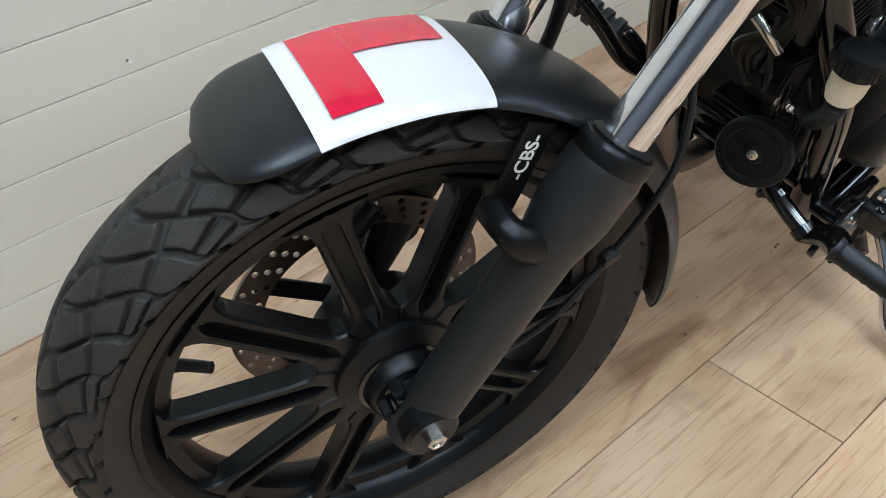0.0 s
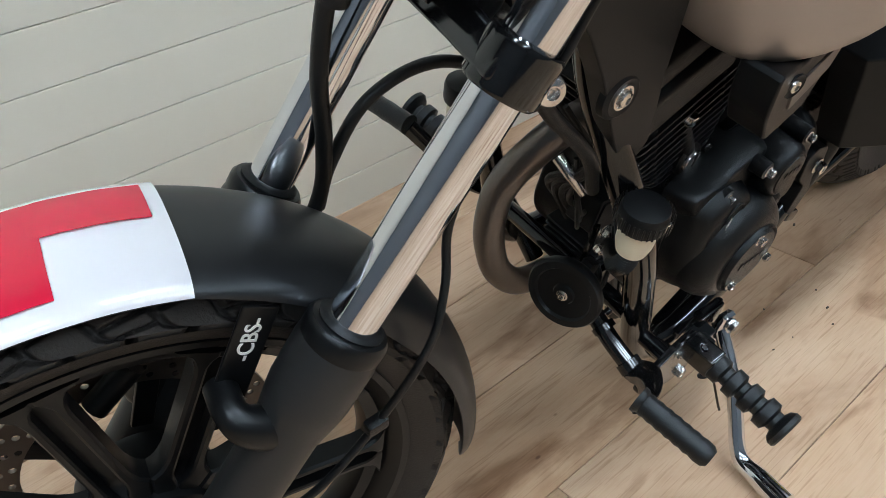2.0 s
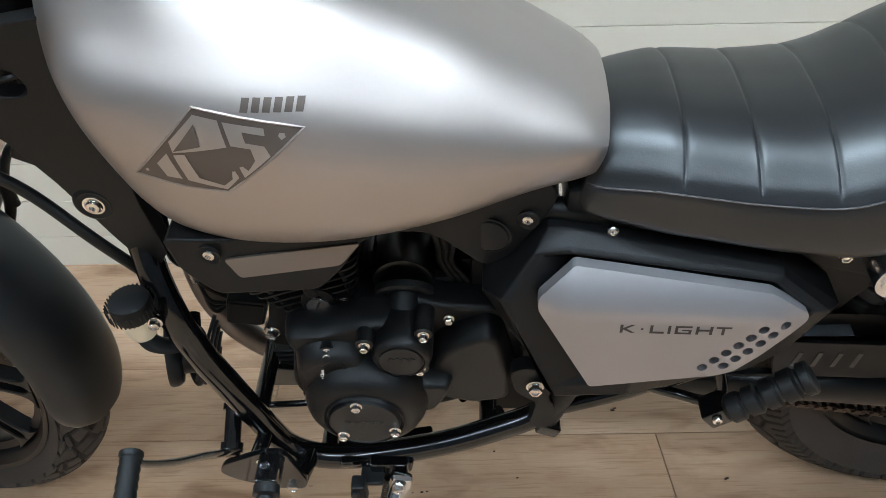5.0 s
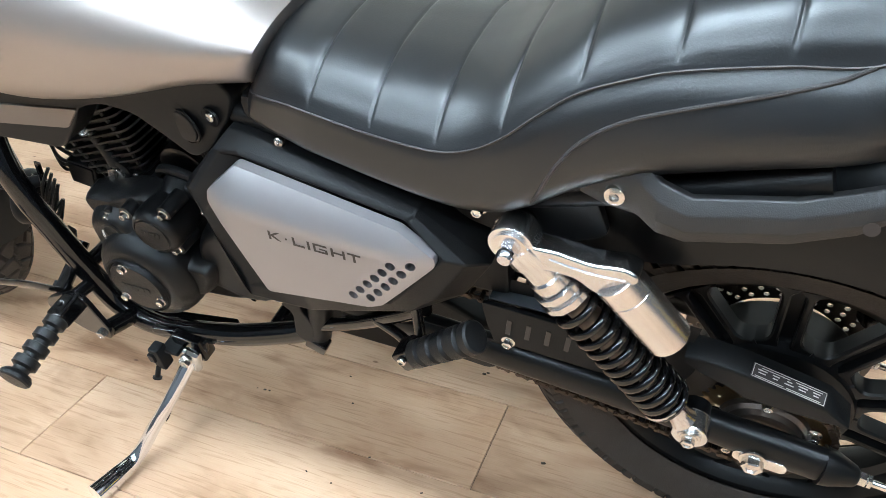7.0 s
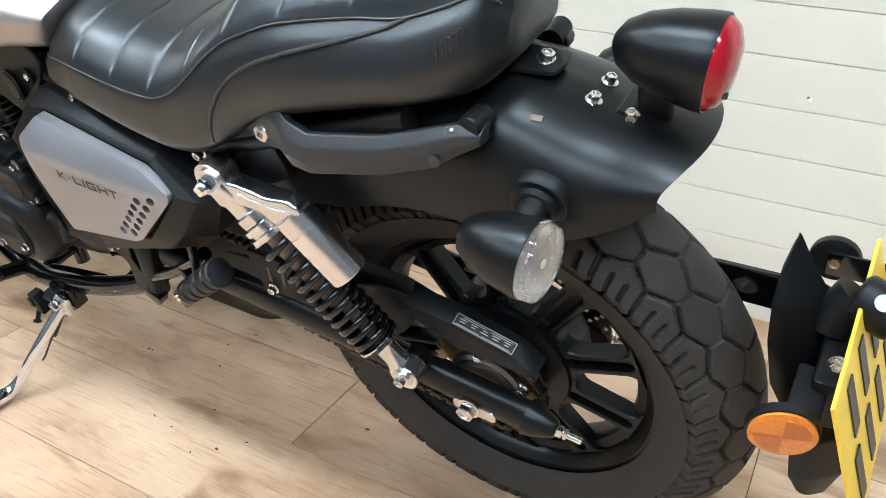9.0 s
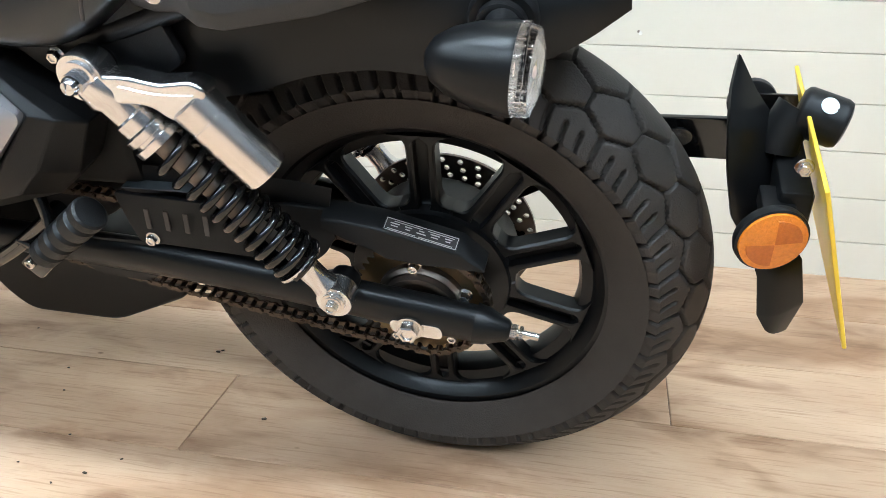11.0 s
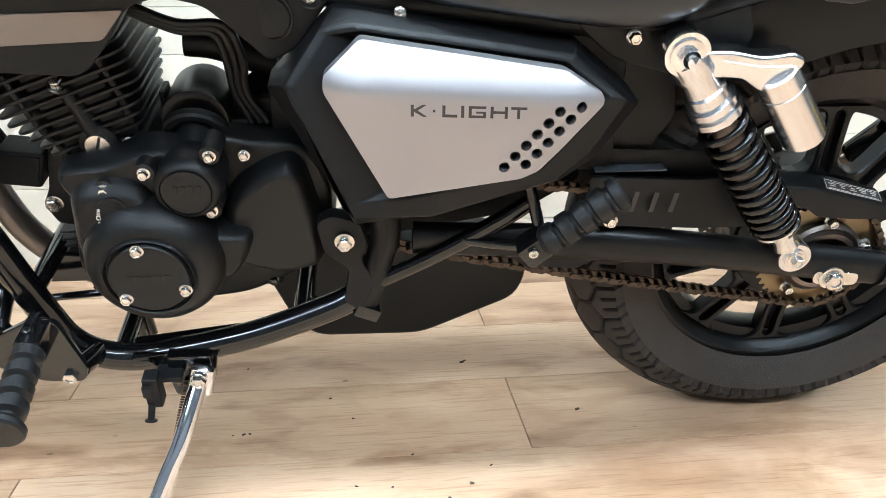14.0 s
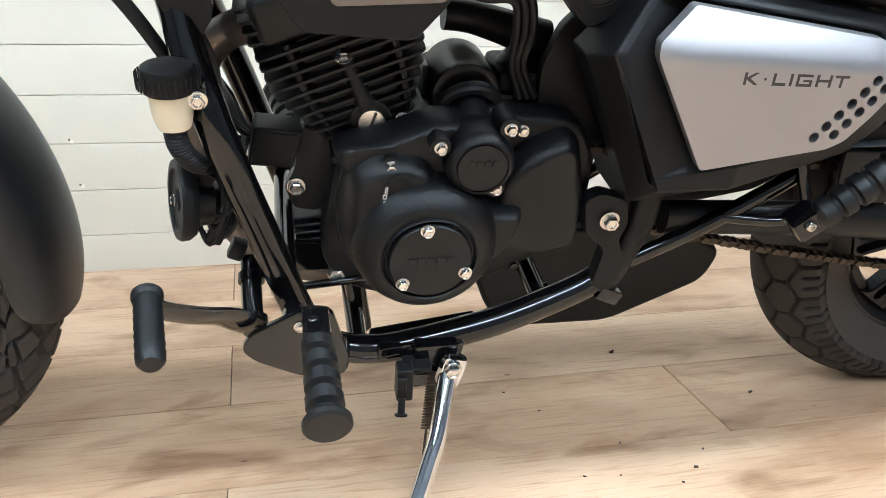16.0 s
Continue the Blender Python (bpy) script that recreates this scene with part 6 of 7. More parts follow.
# shock absorbers
def shock(s):
    top, bot = Vector((1.180, 0.131 * s, 0.602)), Vector((1.3617, 0.112 * s, 0.350))
    d = (bot - top).normalized()
    Ln = (bot - top).length
    body = lathe([(0.015, -0.010), (0.021, -0.004), (0.022, 0.012), (0.019, 0.018), (0.019, 0.036), (0.0215, 0.038), (0.0215, 0.050), (0.017, 0.052), (0.017, 0.070), (0.015, 0.072)], top + d * 0.012, d, 36)
    sh = part("shock_absorber", body, CAST_ALU, BIKE, "rear shock with silver body, black spring and remote canister")
    part("top_eye", join(lathe([(0.0215, -0.013), (0.0225, -0.010), (0.0225, 0.010), (0.0215, 0.013)], top, (0, 1, 0), 36)), CAST_ALU, sh)
    part("top_washer", lathe([(0.0165, 0), (0.0165, 0.003), (0.013, 0.004)], top + Vector((0, 0.013 * s, 0)), (0, s, 0), 28), ALU, sh)
    part("top_nut", join(lathe([(0.0098, 0.002), (0.0098, 0.010)], top + Vector((0, 0.014 * s, 0)), (0, s, 0), 6), lathe([(0.0085, 0.009), (0.0085, 0.013), (0.006, 0.018), (0, 0.020)], top + Vector((0, 0.014 * s, 0)), (0, s, 0), 20)), CHROME, sh, "chrome domed top nut")
    part("preload_ring", lathe([(0.0235, 0.0), (0.0262, 0.001), (0.0262, 0.008), (0.0225, 0.009), (0.0225, 0.012), (0.0275, 0.013), (0.0275, 0.020), (0.024, 0.021)], top + d * 0.063, d, 12), CAST_ALU, sh, "castellated silver preload ring")
    part("damper_rod", lathe([(0.0135, 0.08), (0.0135, 0.19), (0.007, 0.192), (0.007, Ln - 0.06)], top, d, 24), STEEL, sh)
    pts = []
    B = basis(d)
    l0, l1 = 0.087, Ln - 0.052
    turns_n = 11.5
    for k in range(240):
        f = k / 239
        a = turns_n * math.tau * (f ** 1.18)
        pts.append(top + d * (l0 + (l1 - l0) * f) + B @ Vector((0.0235 * math.cos(a), 0.0235 * math.sin(a), 0)))
    part("coil_spring", sweep(pts, 0.0045, 10, 1, smooth=False), GLOSS, sh, "gloss black coil spring")
    part("bottom_cup", lathe([(0.027, 0.0), (0.0275, 0.003), (0.024, 0.006), (0.017, 0.008), (0.013, 0.014), (0.0125, 0.030), (0.015, 0.040)], top + d * (Ln - 0.056), d, 32), CAST_ALU, sh)
    part("bottom_eye", lathe([(0.0185, -0.012), (0.0195, -0.009), (0.0195, 0.009), (0.0185, 0.012)], bot, (0, 1, 0), 32), CAST_ALU, sh)
    part("bottom_bolt", join(lathe([(0.0125, 0), (0.0125, 0.003)], bot + Vector((0, 0.012 * s, 0)), (0, s, 0), 24), hex_bolt(bot + Vector((0, 0.014 * s, 0)), (0, s, 0), 0.0078, 0.010)), ZINC, sh)
    # remote canister beside the body, joined by a cast bridge
    q = Vector((d.z, 0, -d.x))
    q = -q if q.x < 0 else q
    c0 = Vector((1.2755, 0.131 * s, 0.576))
    part("canister", lathe([(0.018, -0.006), (0.0222, -0.004), (0.0222, 0.016), (0.0216, 0.0165), (0.0216, 0.0178), (0.0222, 0.0183), (0.0222, 0.084), (0.0214, 0.086), (0.019, 0.086), (0.018, 0.084), (0, 0.084)], c0, d, 40), ALU, sh, "brushed aluminium canister")
    BR = [(1.195, 0.605), (1.222, 0.605), (1.253, 0.599), (1.283, 0.603), (1.294, 0.597), (1.295, 0.589), (1.265, 0.563), (1.255, 0.565), (1.239, 0.577), (1.217, 0.579), (1.199, 0.575)]
    part("bridge", prism(rounded(BR, 0.006), min(0.144 * s, 0.119 * s), max(0.144 * s, 0.119 * s), 0.004, 3), CAST_ALU, sh, "cast aluminium bridge")
    part("bridge_line", sweep([(1.216, 0.1445 * s, 0.596), (1.250, 0.1445 * s, 0.590), (1.284, 0.1445 * s, 0.590)], 0.0011, 6), CAST_ALU, sh)
    part("mount_pin", lathe([(0.013, 0), (0.013, 0.045)], top - Vector((0, 0.045 * s, 0)), (0, s, 0), 20), GLOSS, sh)
    return sh


shock(-1)
shock(1)

# ---- rear fender ----
# x, crest, lower edge, half width
FEND = [
    (1.160, 0.660, 0.600, 0.080),
    (1.220, 0.690, 0.560, 0.090),
    (1.300, 0.712, 0.566, 0.094),
    (1.370, 0.724, 0.588, 0.097),
    (1.430, 0.722, 0.597, 0.099),
    (1.500, 0.7155, 0.594, 0.101),
    (1.560, 0.699, 0.606, 0.100),
    (1.600, 0.690, 0.624, 0.094),
    (1.624, 0.681, 0.639, 0.086),
    (1.635, 0.676, 0.646, 0.081),
]
rings = []
for k in range(61):
    x = 1.160 + (1.635 - 1.160) * k / 60
    zc, zl, w = interp(FEND, x)
    half = [(-w * 0.985, zl), (-0.985 * w, zl + 0.3 * (zc - zl)), (-0.91 * w, zl + 0.58 * (zc - zl)), (-0.70 * w, zl + 0.82 * (zc - zl)), (-0.38 * w, zl + 0.955 * (zc - zl)), (0, zc)]
    line = [(p.x, p.y) for p in spline([(a, b, 0) for a, b in half], 5)]
    full = line + [(-a, b) for a, b in line[-2::-1]]
    rings.append([Vector((x + (0.022 * (1 - (a / w) ** 2) * max(0, (x - 1.56) / 0.07)), a, b)) for a, b in full])
bm = bmesh.new()
grid_faces(bm, rings, close=False)
bmesh.ops.recalc_face_normals(bm, faces=bm.faces[:])
bmesh.ops.solidify(bm, geom=bm.faces[:], thickness=0.003)
rear_fender = part("rear_fender", bm, SATIN, BIKE, "satin black steel rear fender with scuffs")
part("seat_tab", prism(rounded([(1.478, -0.024), (1.522, -0.020), (1.526, 0.0), (1.522, 0.020), (1.478, 0.024)], 0.004), 0.7165, 0.7205, 0.001, plane="xy"), MATT, rear_fender)
part("seat_tab_bolt", hex_bolt((1.506, 0.0, 0.7195), (0.2, 0, 1), 0.0080, 0.009, 1.4), ZINC, rear_fender)
for q in ((1.557, -0.018, 0.6985), (1.559, 0.014, 0.6990)):
    part("fender_bolt", hex_bolt(q, (0.3, 0, 1), 0.0062, 0.008, 1.4), ZINC, rear_fender)
part("scuff", box((1.522, -0.058, 0.6985), (0.012, 0.006, 0.0008), 0.0002, turn("X", 28)), CHAIN, rear_fender)

# grab rails
for s in (-1, 1):
    rings = []
    RAIL = [(1.234, 0.671, 0.028, 0.120), (1.258, 0.676, 0.044, 0.127), (1.284, 0.681, 0.050, 0.133), (1.302, 0.671, 0.046, 0.141), (1.325, 0.666, 0.040, 0.143), (1.400, 0.674, 0.038, 0.132), (1.445, 0.683, 0.038, 0.118), (1.470, 0.692, 0.028, 0.109), (1.490, 0.695, 0.016, 0.100)]
    for x, z, h, y in RAIL:
        rings.append([Vector((x, s * (y - 0.018), z - h * 0.5)), Vector((x, s * (y - 0.004), z - h * 0.5)), Vector((x, s * y, z - h * 0.12)), Vector((x, s * (y - 0.003), z + h * 0.22)), Vector((x, s * (y - 0.012), z + h * 0.5)), Vector((x, s * (y - 0.022), z + h * 0.42))])
    bm = bmesh.new()
    grid_faces(bm, rings)
    bevel(bm, 0.002, 2, 25)
    rail = part("grab_rail", bm, RAIL_GREY, BIKE, "matt dark grey plastic grab rail")
    part("rail_bolt", hex_bolt((1.2663, 0.1265 * s, 0.6727), (0, s, 0.1), 0.0086, 0.007, socket=True), ZINC, rail)
    part("rail_boss", lathe([(0.0110, 0), (0.0110, 0.026), (0.0095, 0.028)], (1.478, 0.070 * s, 0.700), (0, s, 0.1), 24), MATT, rail)
    part("rail_boss", lathe([(0.016, 0), (0.016, 0.03)], (1.262, 0.085 * s, 0.672), (0, s, 0), 24), MATT, rail)
    # No hollow here: a dark disc paints the shade of the recess.
    part("rail_recess_shade", lathe([(0.0055, 0), (0.006, 0.0010), (0, 0.0012)], (1.452, 0.1165 * s, 0.676), (0, s, 0.2), 24), INK_AND_SHADE, rail)
    part("rail_dot", lathe([(0.0015, 0), (0.0017, 0.0004), (0, 0.0006)], (1.4665, 0.1040 * s, 0.7035), (0, s * 0.6, 1), 14), PALE_DOT, rail)

# frame side plate with small bolt behind the seat
part("side_bolt", hex_bolt((1.138, -0.110, 0.608), (0, -1, 0), 0.0068, 0.010, 1.3), ZINC, frame_part)
part("side_plate", prism(rounded([(1.06, 0.640), (1.24, 0.660), (1.26, 0.60), (1.19, 0.565), (1.12, 0.585)], 0.012), -0.106, -0.094, 0.003), MATT, frame_part)
part("seat_bolt", hex_bolt((0.919, -0.0975, 0.6285), (0, -1, 0.35), 0.0055, 0.006, socket=True), ZINC, frame_part)
part("inner_panel", prism(rounded([(1.10, 0.585), (1.20, 0.570), (1.215, 0.50), (1.19, 0.455), (1.12, 0.47)], 0.008), -0.060, -0.050, 0.003), MATT, frame_part)
part("battery_box", box((1.02, 0.0, 0.53), (0.26, 0.15, 0.18), 0.01), MATT, frame_part)


# ---- lamps ----
def bullet_lamp(name, at, axis, r, length, lens, label, xf=None, thick=0.022):
    """A bullet-shaped lamp: dark shell, bezel, lens and reflector."""
    shell = lathe([(0.0, -length), (r * 0.22, -length * 0.985), (r * 0.48, -length * 0.9), (r * 0.72, -length * 0.70), (r * 0.89, -length * 0.42), (r * 0.98, -length * 0.12), (r * 1.0, 0.0), (r * 0.99, 0.004), (r * 0.94, 0.004)][::-1], at, axis, 48, caps=False)
    if xf:
        xf(shell)
    lamp = part(name, shell, SATIN, BIKE, label)
    L2 = lathe([(r * 0.95, -0.002), (r * 0.955, thick * 0.5), (r * 0.92, thick * 0.76), (r * 0.55, thick * 0.95), (0, thick)] if lens is CLEAR_LENS else [(r * 0.95, -0.002), (r * 0.95, 0.003), (r * 0.92, thick * 0.36), (r * 0.80, thick * 0.66), (r * 0.5, thick * 0.91), (0, thick)], at, axis, 64)
    if xf:
        xf(L2)
    glass = part("lens", L2, lens, lamp, "lens of the lamp")
    glass.visible_shadow = lens is not CLEAR_LENS
    return lamp


tail_at = Vector((1.650, -0.006, 0.743))
tail = bullet_lamp("tail_light", tail_at, (1, 0, -0.10), 0.0395, 0.080, RED_LENS, "black bullet tail light with red lens", None, 0.020)
part("tail_mount", join(box((1.607, -0.003, 0.700), (0.030, 0.020, 0.040), 0.006), box((1.600, -0.003, 0.688), (0.044, 0.040, 0.008), 0.002, turn("Y", 15))), SATIN, tail)
for s in (-1, 1):
    part("tail_bolt", hex_bolt((1.600 + 0.008 * s, 0.013 * s - 0.006, 0.692), (0.2, -1, 0.1), 0.0056, 0.010, 1.4), ZINC, tail)
part("lens_screw", hex_bolt(tail_at + Vector((0.0145, -0.013, -0.019)), (1, 0, -0.10), 0.0032, 0.003), INK_AND_SHADE, tail)
part("lens_screw", hex_bolt(tail_at + Vector((0.0135, 0.013, 0.017)), (1, 0, -0.10), 0.0032, 0.003), INK_AND_SHADE, tail)
for s in (-1, 1):
    at = Vector((1.556, 0.152 * s, 0.629))
    ax = (1, 0.05 * s, -0.08)
    ind = bullet_lamp("indicator", at, ax, 0.035, 0.066, CLEAR_LENS, "black bullet indicator with clear ribbed lens")
    part("reflector", lathe([(0.0325, 0.002), (0.022, -0.012), (0.006, -0.018), (0, -0.018)], at, ax, 32), REFLECTOR, ind)
    part("bulb", lathe([(0.004, -0.012), (0.006, -0.004), (0.004, 0.002), (0, 0.003)], at, ax, 20), PINK_BULB, ind)
    part("stalk", sweep([at + Vector((-0.016, -0.010 * s, 0.010)), at + Vector((-0.014, -0.030 * s, 0.014)), (1.541, 0.098 * s, 0.646)], [0.012, 0.0135, 0.0145], 20), MATT, ind)
    part("stalk_base", lathe([(0.029, 0), (0.0285, 0.010), (0.026, 0.013), (0.0205, 0.0135), (0.020, 0.020), (0.016, 0.023)], (1.540, 0.088 * s, 0.644), (0.0, s, -0.15), 32), MATT, ind)
    ribs = bmesh.new()
    for k in range(40):
        a = math.tau * k / 40
        join(ribs, box(at + Vector((0.006, 0.0335 * math.cos(a), 0.0335 * math.sin(a))), (0.013, 0.0022, 0.0022), 0.0004, turn("X", math.degrees(a)), 1))
    part("lens_ribs", ribs, CLEAR_LENS, ind).visible_shadow = False

# ---- number plate carrier ----
carrier = tagged(new("plate_carrier"), "black number plate carrier with mud flap")
carrier.parent = BIKE
part("carrier_arm", prism(rounded([(1.50, 0.385), (1.56, 0.445), (1.65, 0.476), (1.77, 0.478), (1.77, 0.430), (1.67, 0.430), (1.58, 0.395), (1.52, 0.360)], 0.01), 0.064, 0.072, 0.002), GLOSS, carrier)
part("arm_hole", prism([(1.690 + 0.013 * math.cos(math.tau * k / 20), 0.455 + 0.010 * math.sin(math.tau * k / 20)) for k in range(20)], 0.0625, 0.0638, 0.0), ZINC, carrier)
# a leaf that stands slantwise behind the tyre and a narrow lobe below it: its two edges, row by row
LEAF = [((1.7328, 0.045, 0.556), (1.7341, 0.044, 0.555)), ((1.7281, 0.020, 0.535), (1.7532, 0.040, 0.522)), ((1.7277, -0.010, 0.511), (1.7759, 0.034, 0.493)), ((1.7316, -0.025, 0.471), (1.7811, 0.020, 0.456)), ((1.7405, -0.030, 0.4265), (1.7842, 0.004, 0.417)), ((1.7564, -0.035, 0.402), (1.7887, -0.012, 0.390))]
LOBE = [((1.7560, -0.036, 0.410), (1.7938, -0.020, 0.405)), ((1.7708, -0.050, 0.372), (1.8118, -0.030, 0.382)), ((1.7773, -0.055, 0.3276), (1.8231, -0.030, 0.328)), ((1.7879, -0.055, 0.3086), (1.8126, -0.035, 0.293))]
flap = bmesh.new()
for rows in (LEAF, LOBE):
    steps = []
    for k in range(25):
        f = k / 24 * (len(rows) - 1)
        i = min(int(f), len(rows) - 2)
        g = f - i
        g = g * g * (3 - 2 * g) * 0.4 + g * 0.6
        steps.append([[(1 - g) * rows[i][e][c] + g * rows[i + 1][e][c] for c in (0, 1, 2)] for e in (0, 1)])
    leaf = bmesh.new()
    grid_faces(leaf, [[Vector(a).lerp(Vector(b), u) + Vector((-0.07, -0.17, 0)) * (Vector(b) - Vector(a)).length * math.sin(math.pi * u) for u in [q / 14 for q in range(15)]] for a, b in steps], close=False)
    bmesh.ops.recalc_face_normals(leaf, faces=leaf.faces[:])
    bmesh.ops.solidify(leaf, geom=leaf.faces[:], thickness=0.004)
    join(flap, leaf)
part("mud_flap", flap, SATIN, carrier, "matt black curved mud flap")
PX = 1.817
PT = turn("Y", -16.3)


def on_plate(y, z, d):
    return Vector((PX + 0.004, 0.002, 0.430)) + PT @ Vector((d, y, z))


pl = part("number_plate", box(on_plate(0, 0, 0), (0.004, 0.226, 0.174), 0.0015, PT), YELLOW, carrier, "yellow number plate with dark bars")
for row in range(2):
    for c in range(3 + row):
        part("plate_bar", box(on_plate(-0.075 + 0.05 * c + 0.01 * (1 - row), 0.040 - 0.078 * row, 0.003), (0.0016, 0.020, 0.060), 0.0004, PT), INK_AND_SHADE, pl)
part("plate_bracket", box((1.790, 0, 0.44), (0.03, 0.10, 0.06), 0.006), MATT, carrier)
part("round_pad", lathe([(0.025, 0), (0.0255, 0.004), (0.025, 0.009), (0.021, 0.011), (0, 0.012)], (1.763, 0.132, 0.464), (0, -1, 0.1), 32), MATT, carrier)
part("pad_bracket", box((1.794, 0.118, 0.4645), (0.075, 0.004, 0.030), 0.001), GLOSS, carrier)
part("pad_bolt", hex_bolt((1.764, 0.119, 0.4665), (0, -1, 0), 0.0065, 0.006), BRASS, carrier)
part("plate_light", join(lathe([(0.018, -0.002), (0.0225, 0.001), (0.0235, 0.004), (0.0235, 0.036), (0.0215, 0.041), (0.016, 0.043), (0, 0.0435)], (1.792, 0.035, 0.507), (0.93, -0.25, -0.22), 32), sweep([(1.778, 0.020, 0.468), (1.781, 0.028, 0.486), (1.793, 0.036, 0.506)], [0.018, 0.020, 0.0225], 18)), MATT, carrier, "black plate light")
part("light_sticker", lathe([(0.0078, 0), (0.0078, 0.0008), (0, 0.001)], (1.8135, 0.0165, 0.5215), (0.12, -0.62, 0.78), 24), PLATE_LAMP, carrier)
rf = part("reflector", lathe([(0.0285, 0.0), (0.0292, 0.003), (0.0285, 0.008), (0.024, 0.0095), (0, 0.0105)], (1.7640, -0.1020, 0.4590), (0.25, -1, 0.0), 48), AMBER, carrier, "round amber side reflector")
# Two opposite wedges painted darker in place of prisms that catch less light.
for k in (0, 2):
    wedge = bmesh.new()
    lathe([(0.0236, 0.0088), (0.0231, 0.0104), (0.0005, 0.0114)], (1.7640, -0.1020, 0.4590), (0.25, -1, 0.0), 48, wedge, caps=False)
    c0 = Vector((1.7640, -0.1020, 0.4590))
    gone = []
    for f in wedge.faces:
        q = basis((0.25, -1, 0.0)).transposed() @ (f.calc_center_median() - c0)
        if not (radians(45 + 90 * k - 45) < (math.atan2(q.y, q.x) % math.tau) < radians(45 + 90 * k + 45)):
            gone.append(f)
    bmesh.ops.delete(wedge, geom=gone, context="FACES")
    part("reflector_wedge", wedge, AMBER_SHADED, rf)
part("reflector_ring", lathe([(0.0305, -0.004), (0.0315, 0.0), (0.0310, 0.005), (0.0293, 0.006), (0.0288, 0.002)], (1.7640, -0.1020, 0.4590), (0.25, -1, 0.0), 48, caps=False), MATT, rf)
part("reflector_arm", box((1.776, -0.055, 0.4485), (0.03, 0.07, 0.02), 0.003), MATT, carrier)
part("rear_reflector", lathe([(0.028, 0), (0.028, 0.006), (0.02, 0.008), (0, 0.0085)], (1.806, 0.004, 0.300), (1, 0, 0.1), 36), RED_LENS, carrier, "round red rear reflector")
part("carrier_bolt", hex_bolt((1.792, -0.038, 0.490), (0, -1, 0), 0.007, 0.008), ZINC, carrier)
part("carrier_bolt", hex_bolt((1.789, -0.036, 0.423), (0, -1, 0), 0.006, 0.006), ZINC, carrier)

# ---- steering: clamps, headlight, front indicators, bars ----
def up_fork(h, y=0.0, fwd=0.0):
    return AXLE_F + AXIS * h + Vector((0, y, 0)) + FWD * (fwd + FORK_FWD)


clampL = bmesh.new()
for s in (-1, 1):
    lathe([(0.0240, -0.018), (0.0262, -0.015), (0.0262, 0.013), (0.0250, 0.016), (0.0212, 0.0175)], up_fork(0.496, 0.086 * s), AXIS, 40, clampL)
rings = []
for y, back, front, low, high in ((-0.100, 0.0, 0.0262, 0.4830, 0.508), (-0.080, -0.020, 0.0272, 0.4845, 0.510), (-0.050, -0.040, 0.0275, 0.486, 0.513), (0.0, -0.048, 0.0280, 0.487, 0.515), (0.050, -0.040, 0.0275, 0.486, 0.513), (0.080, -0.020, 0.0272, 0.4845, 0.510), (0.100, 0.0, 0.0262, 0.483, 0.508)):
    rings.append([up_fork(low, y, back), up_fork(low, y, front), up_fork(high, y, front - 0.004), up_fork(high, y, back)])
bridge = bmesh.new()
grid_faces(bridge, rings)
join(clampL, bevel(bridge, 0.004, 3, 30))
triple = fpart("triple_clamp", clampL, GLOSS, BIKE, "gloss black lower triple clamp")
for s in (-1, 1):
    fpart("clamp_ear", sweep([up_fork(0.495, 0.080 * s, -0.008), up_fork(0.495, 0.088 * s, -0.018)], [0.018, 0.0145], 20, 2), GLOSS, triple)
    fpart("clamp_bolt", hex_bolt(up_fork(0.495, 0.103 * s, -0.018), (-0.15, s, 0.1), 0.0088, 0.007, socket=True), ZINC, triple)
PLATE = rounded([(0.517, 0.036), (0.520, 0.012), (0.541, 0.006), (0.585, 0.020), (0.640, 0.034), (0.652, 0.062), (0.622, 0.072), (0.566, 0.068), (0.534, 0.060)], 0.006)
for s in (-1, 1):
    plate_bm = bmesh.new()
    grid_faces(plate_bm, [[up_fork(h, y * s, f) for h, f in PLATE] for y in (0.0465, 0.0425)])
    fpart("headlight_bracket", bevel(plate_bm, 0.001, 2, 50), GLOSS, triple, "gloss black headlight bracket")
    for h, f in ((0.581, 0.034), (0.5424, 0.052)):
        fpart("bracket_bolt", hex_bolt(up_fork(h, 0.0465 * s, f), (-0.1, s, 0), 0.0072, 0.006, 1.3), ZINC, triple)
foot = bmesh.new()
grid_faces(foot, [[up_fork(h, y, f) for h, f in ((0.512, 0.014), (0.516, 0.036), (0.498, 0.0445), (0.499, 0.0475), (0.5205, 0.0545), (0.523, 0.0535), (0.521, 0.036), (0.517, 0.013))] for y in (-0.046, -0.044, 0.044, 0.046)])
fpart("bracket_foot", bevel(foot, 0.0012, 2, 40), GLOSS, triple)
HEAD_AT = STEER.inverted() @ Vector((0.219, -0.004, 0.8915))
head = fpart("headlight", lathe([(0.0, 0.095), (0.030, 0.092), (0.058, 0.080), (0.074, 0.058), (0.082, 0.030), (0.084, 0.010), (0.0838, 0.004), (0.0850, 0.003), (0.0855, -0.012), (0.082, -0.016)], HEAD_AT, (0.97, 0, 0.10), 48, caps=False), MATT, BIKE, "matt black headlight shell")
fpart("headlight_rim", lathe([(0.086, -0.004), (0.089, -0.010), (0.088, -0.022), (0.080, -0.026), (0.076, -0.022)], HEAD_AT, (0.97, 0, 0.10), 48, caps=False), SATIN, head)
fpart("headlight_glass", lathe([(0.079, -0.018), (0.06, -0.03), (0.03, -0.036), (0, -0.038)], HEAD_AT, (0.97, 0, 0.10), 48), CLEAR_LENS, head)
fpart("headlight_screw", hex_bolt(up_fork(0.5475, -0.058, 0.0745), (0, -0.75, -0.65), 0.0052, 0.005), ZINC, head)
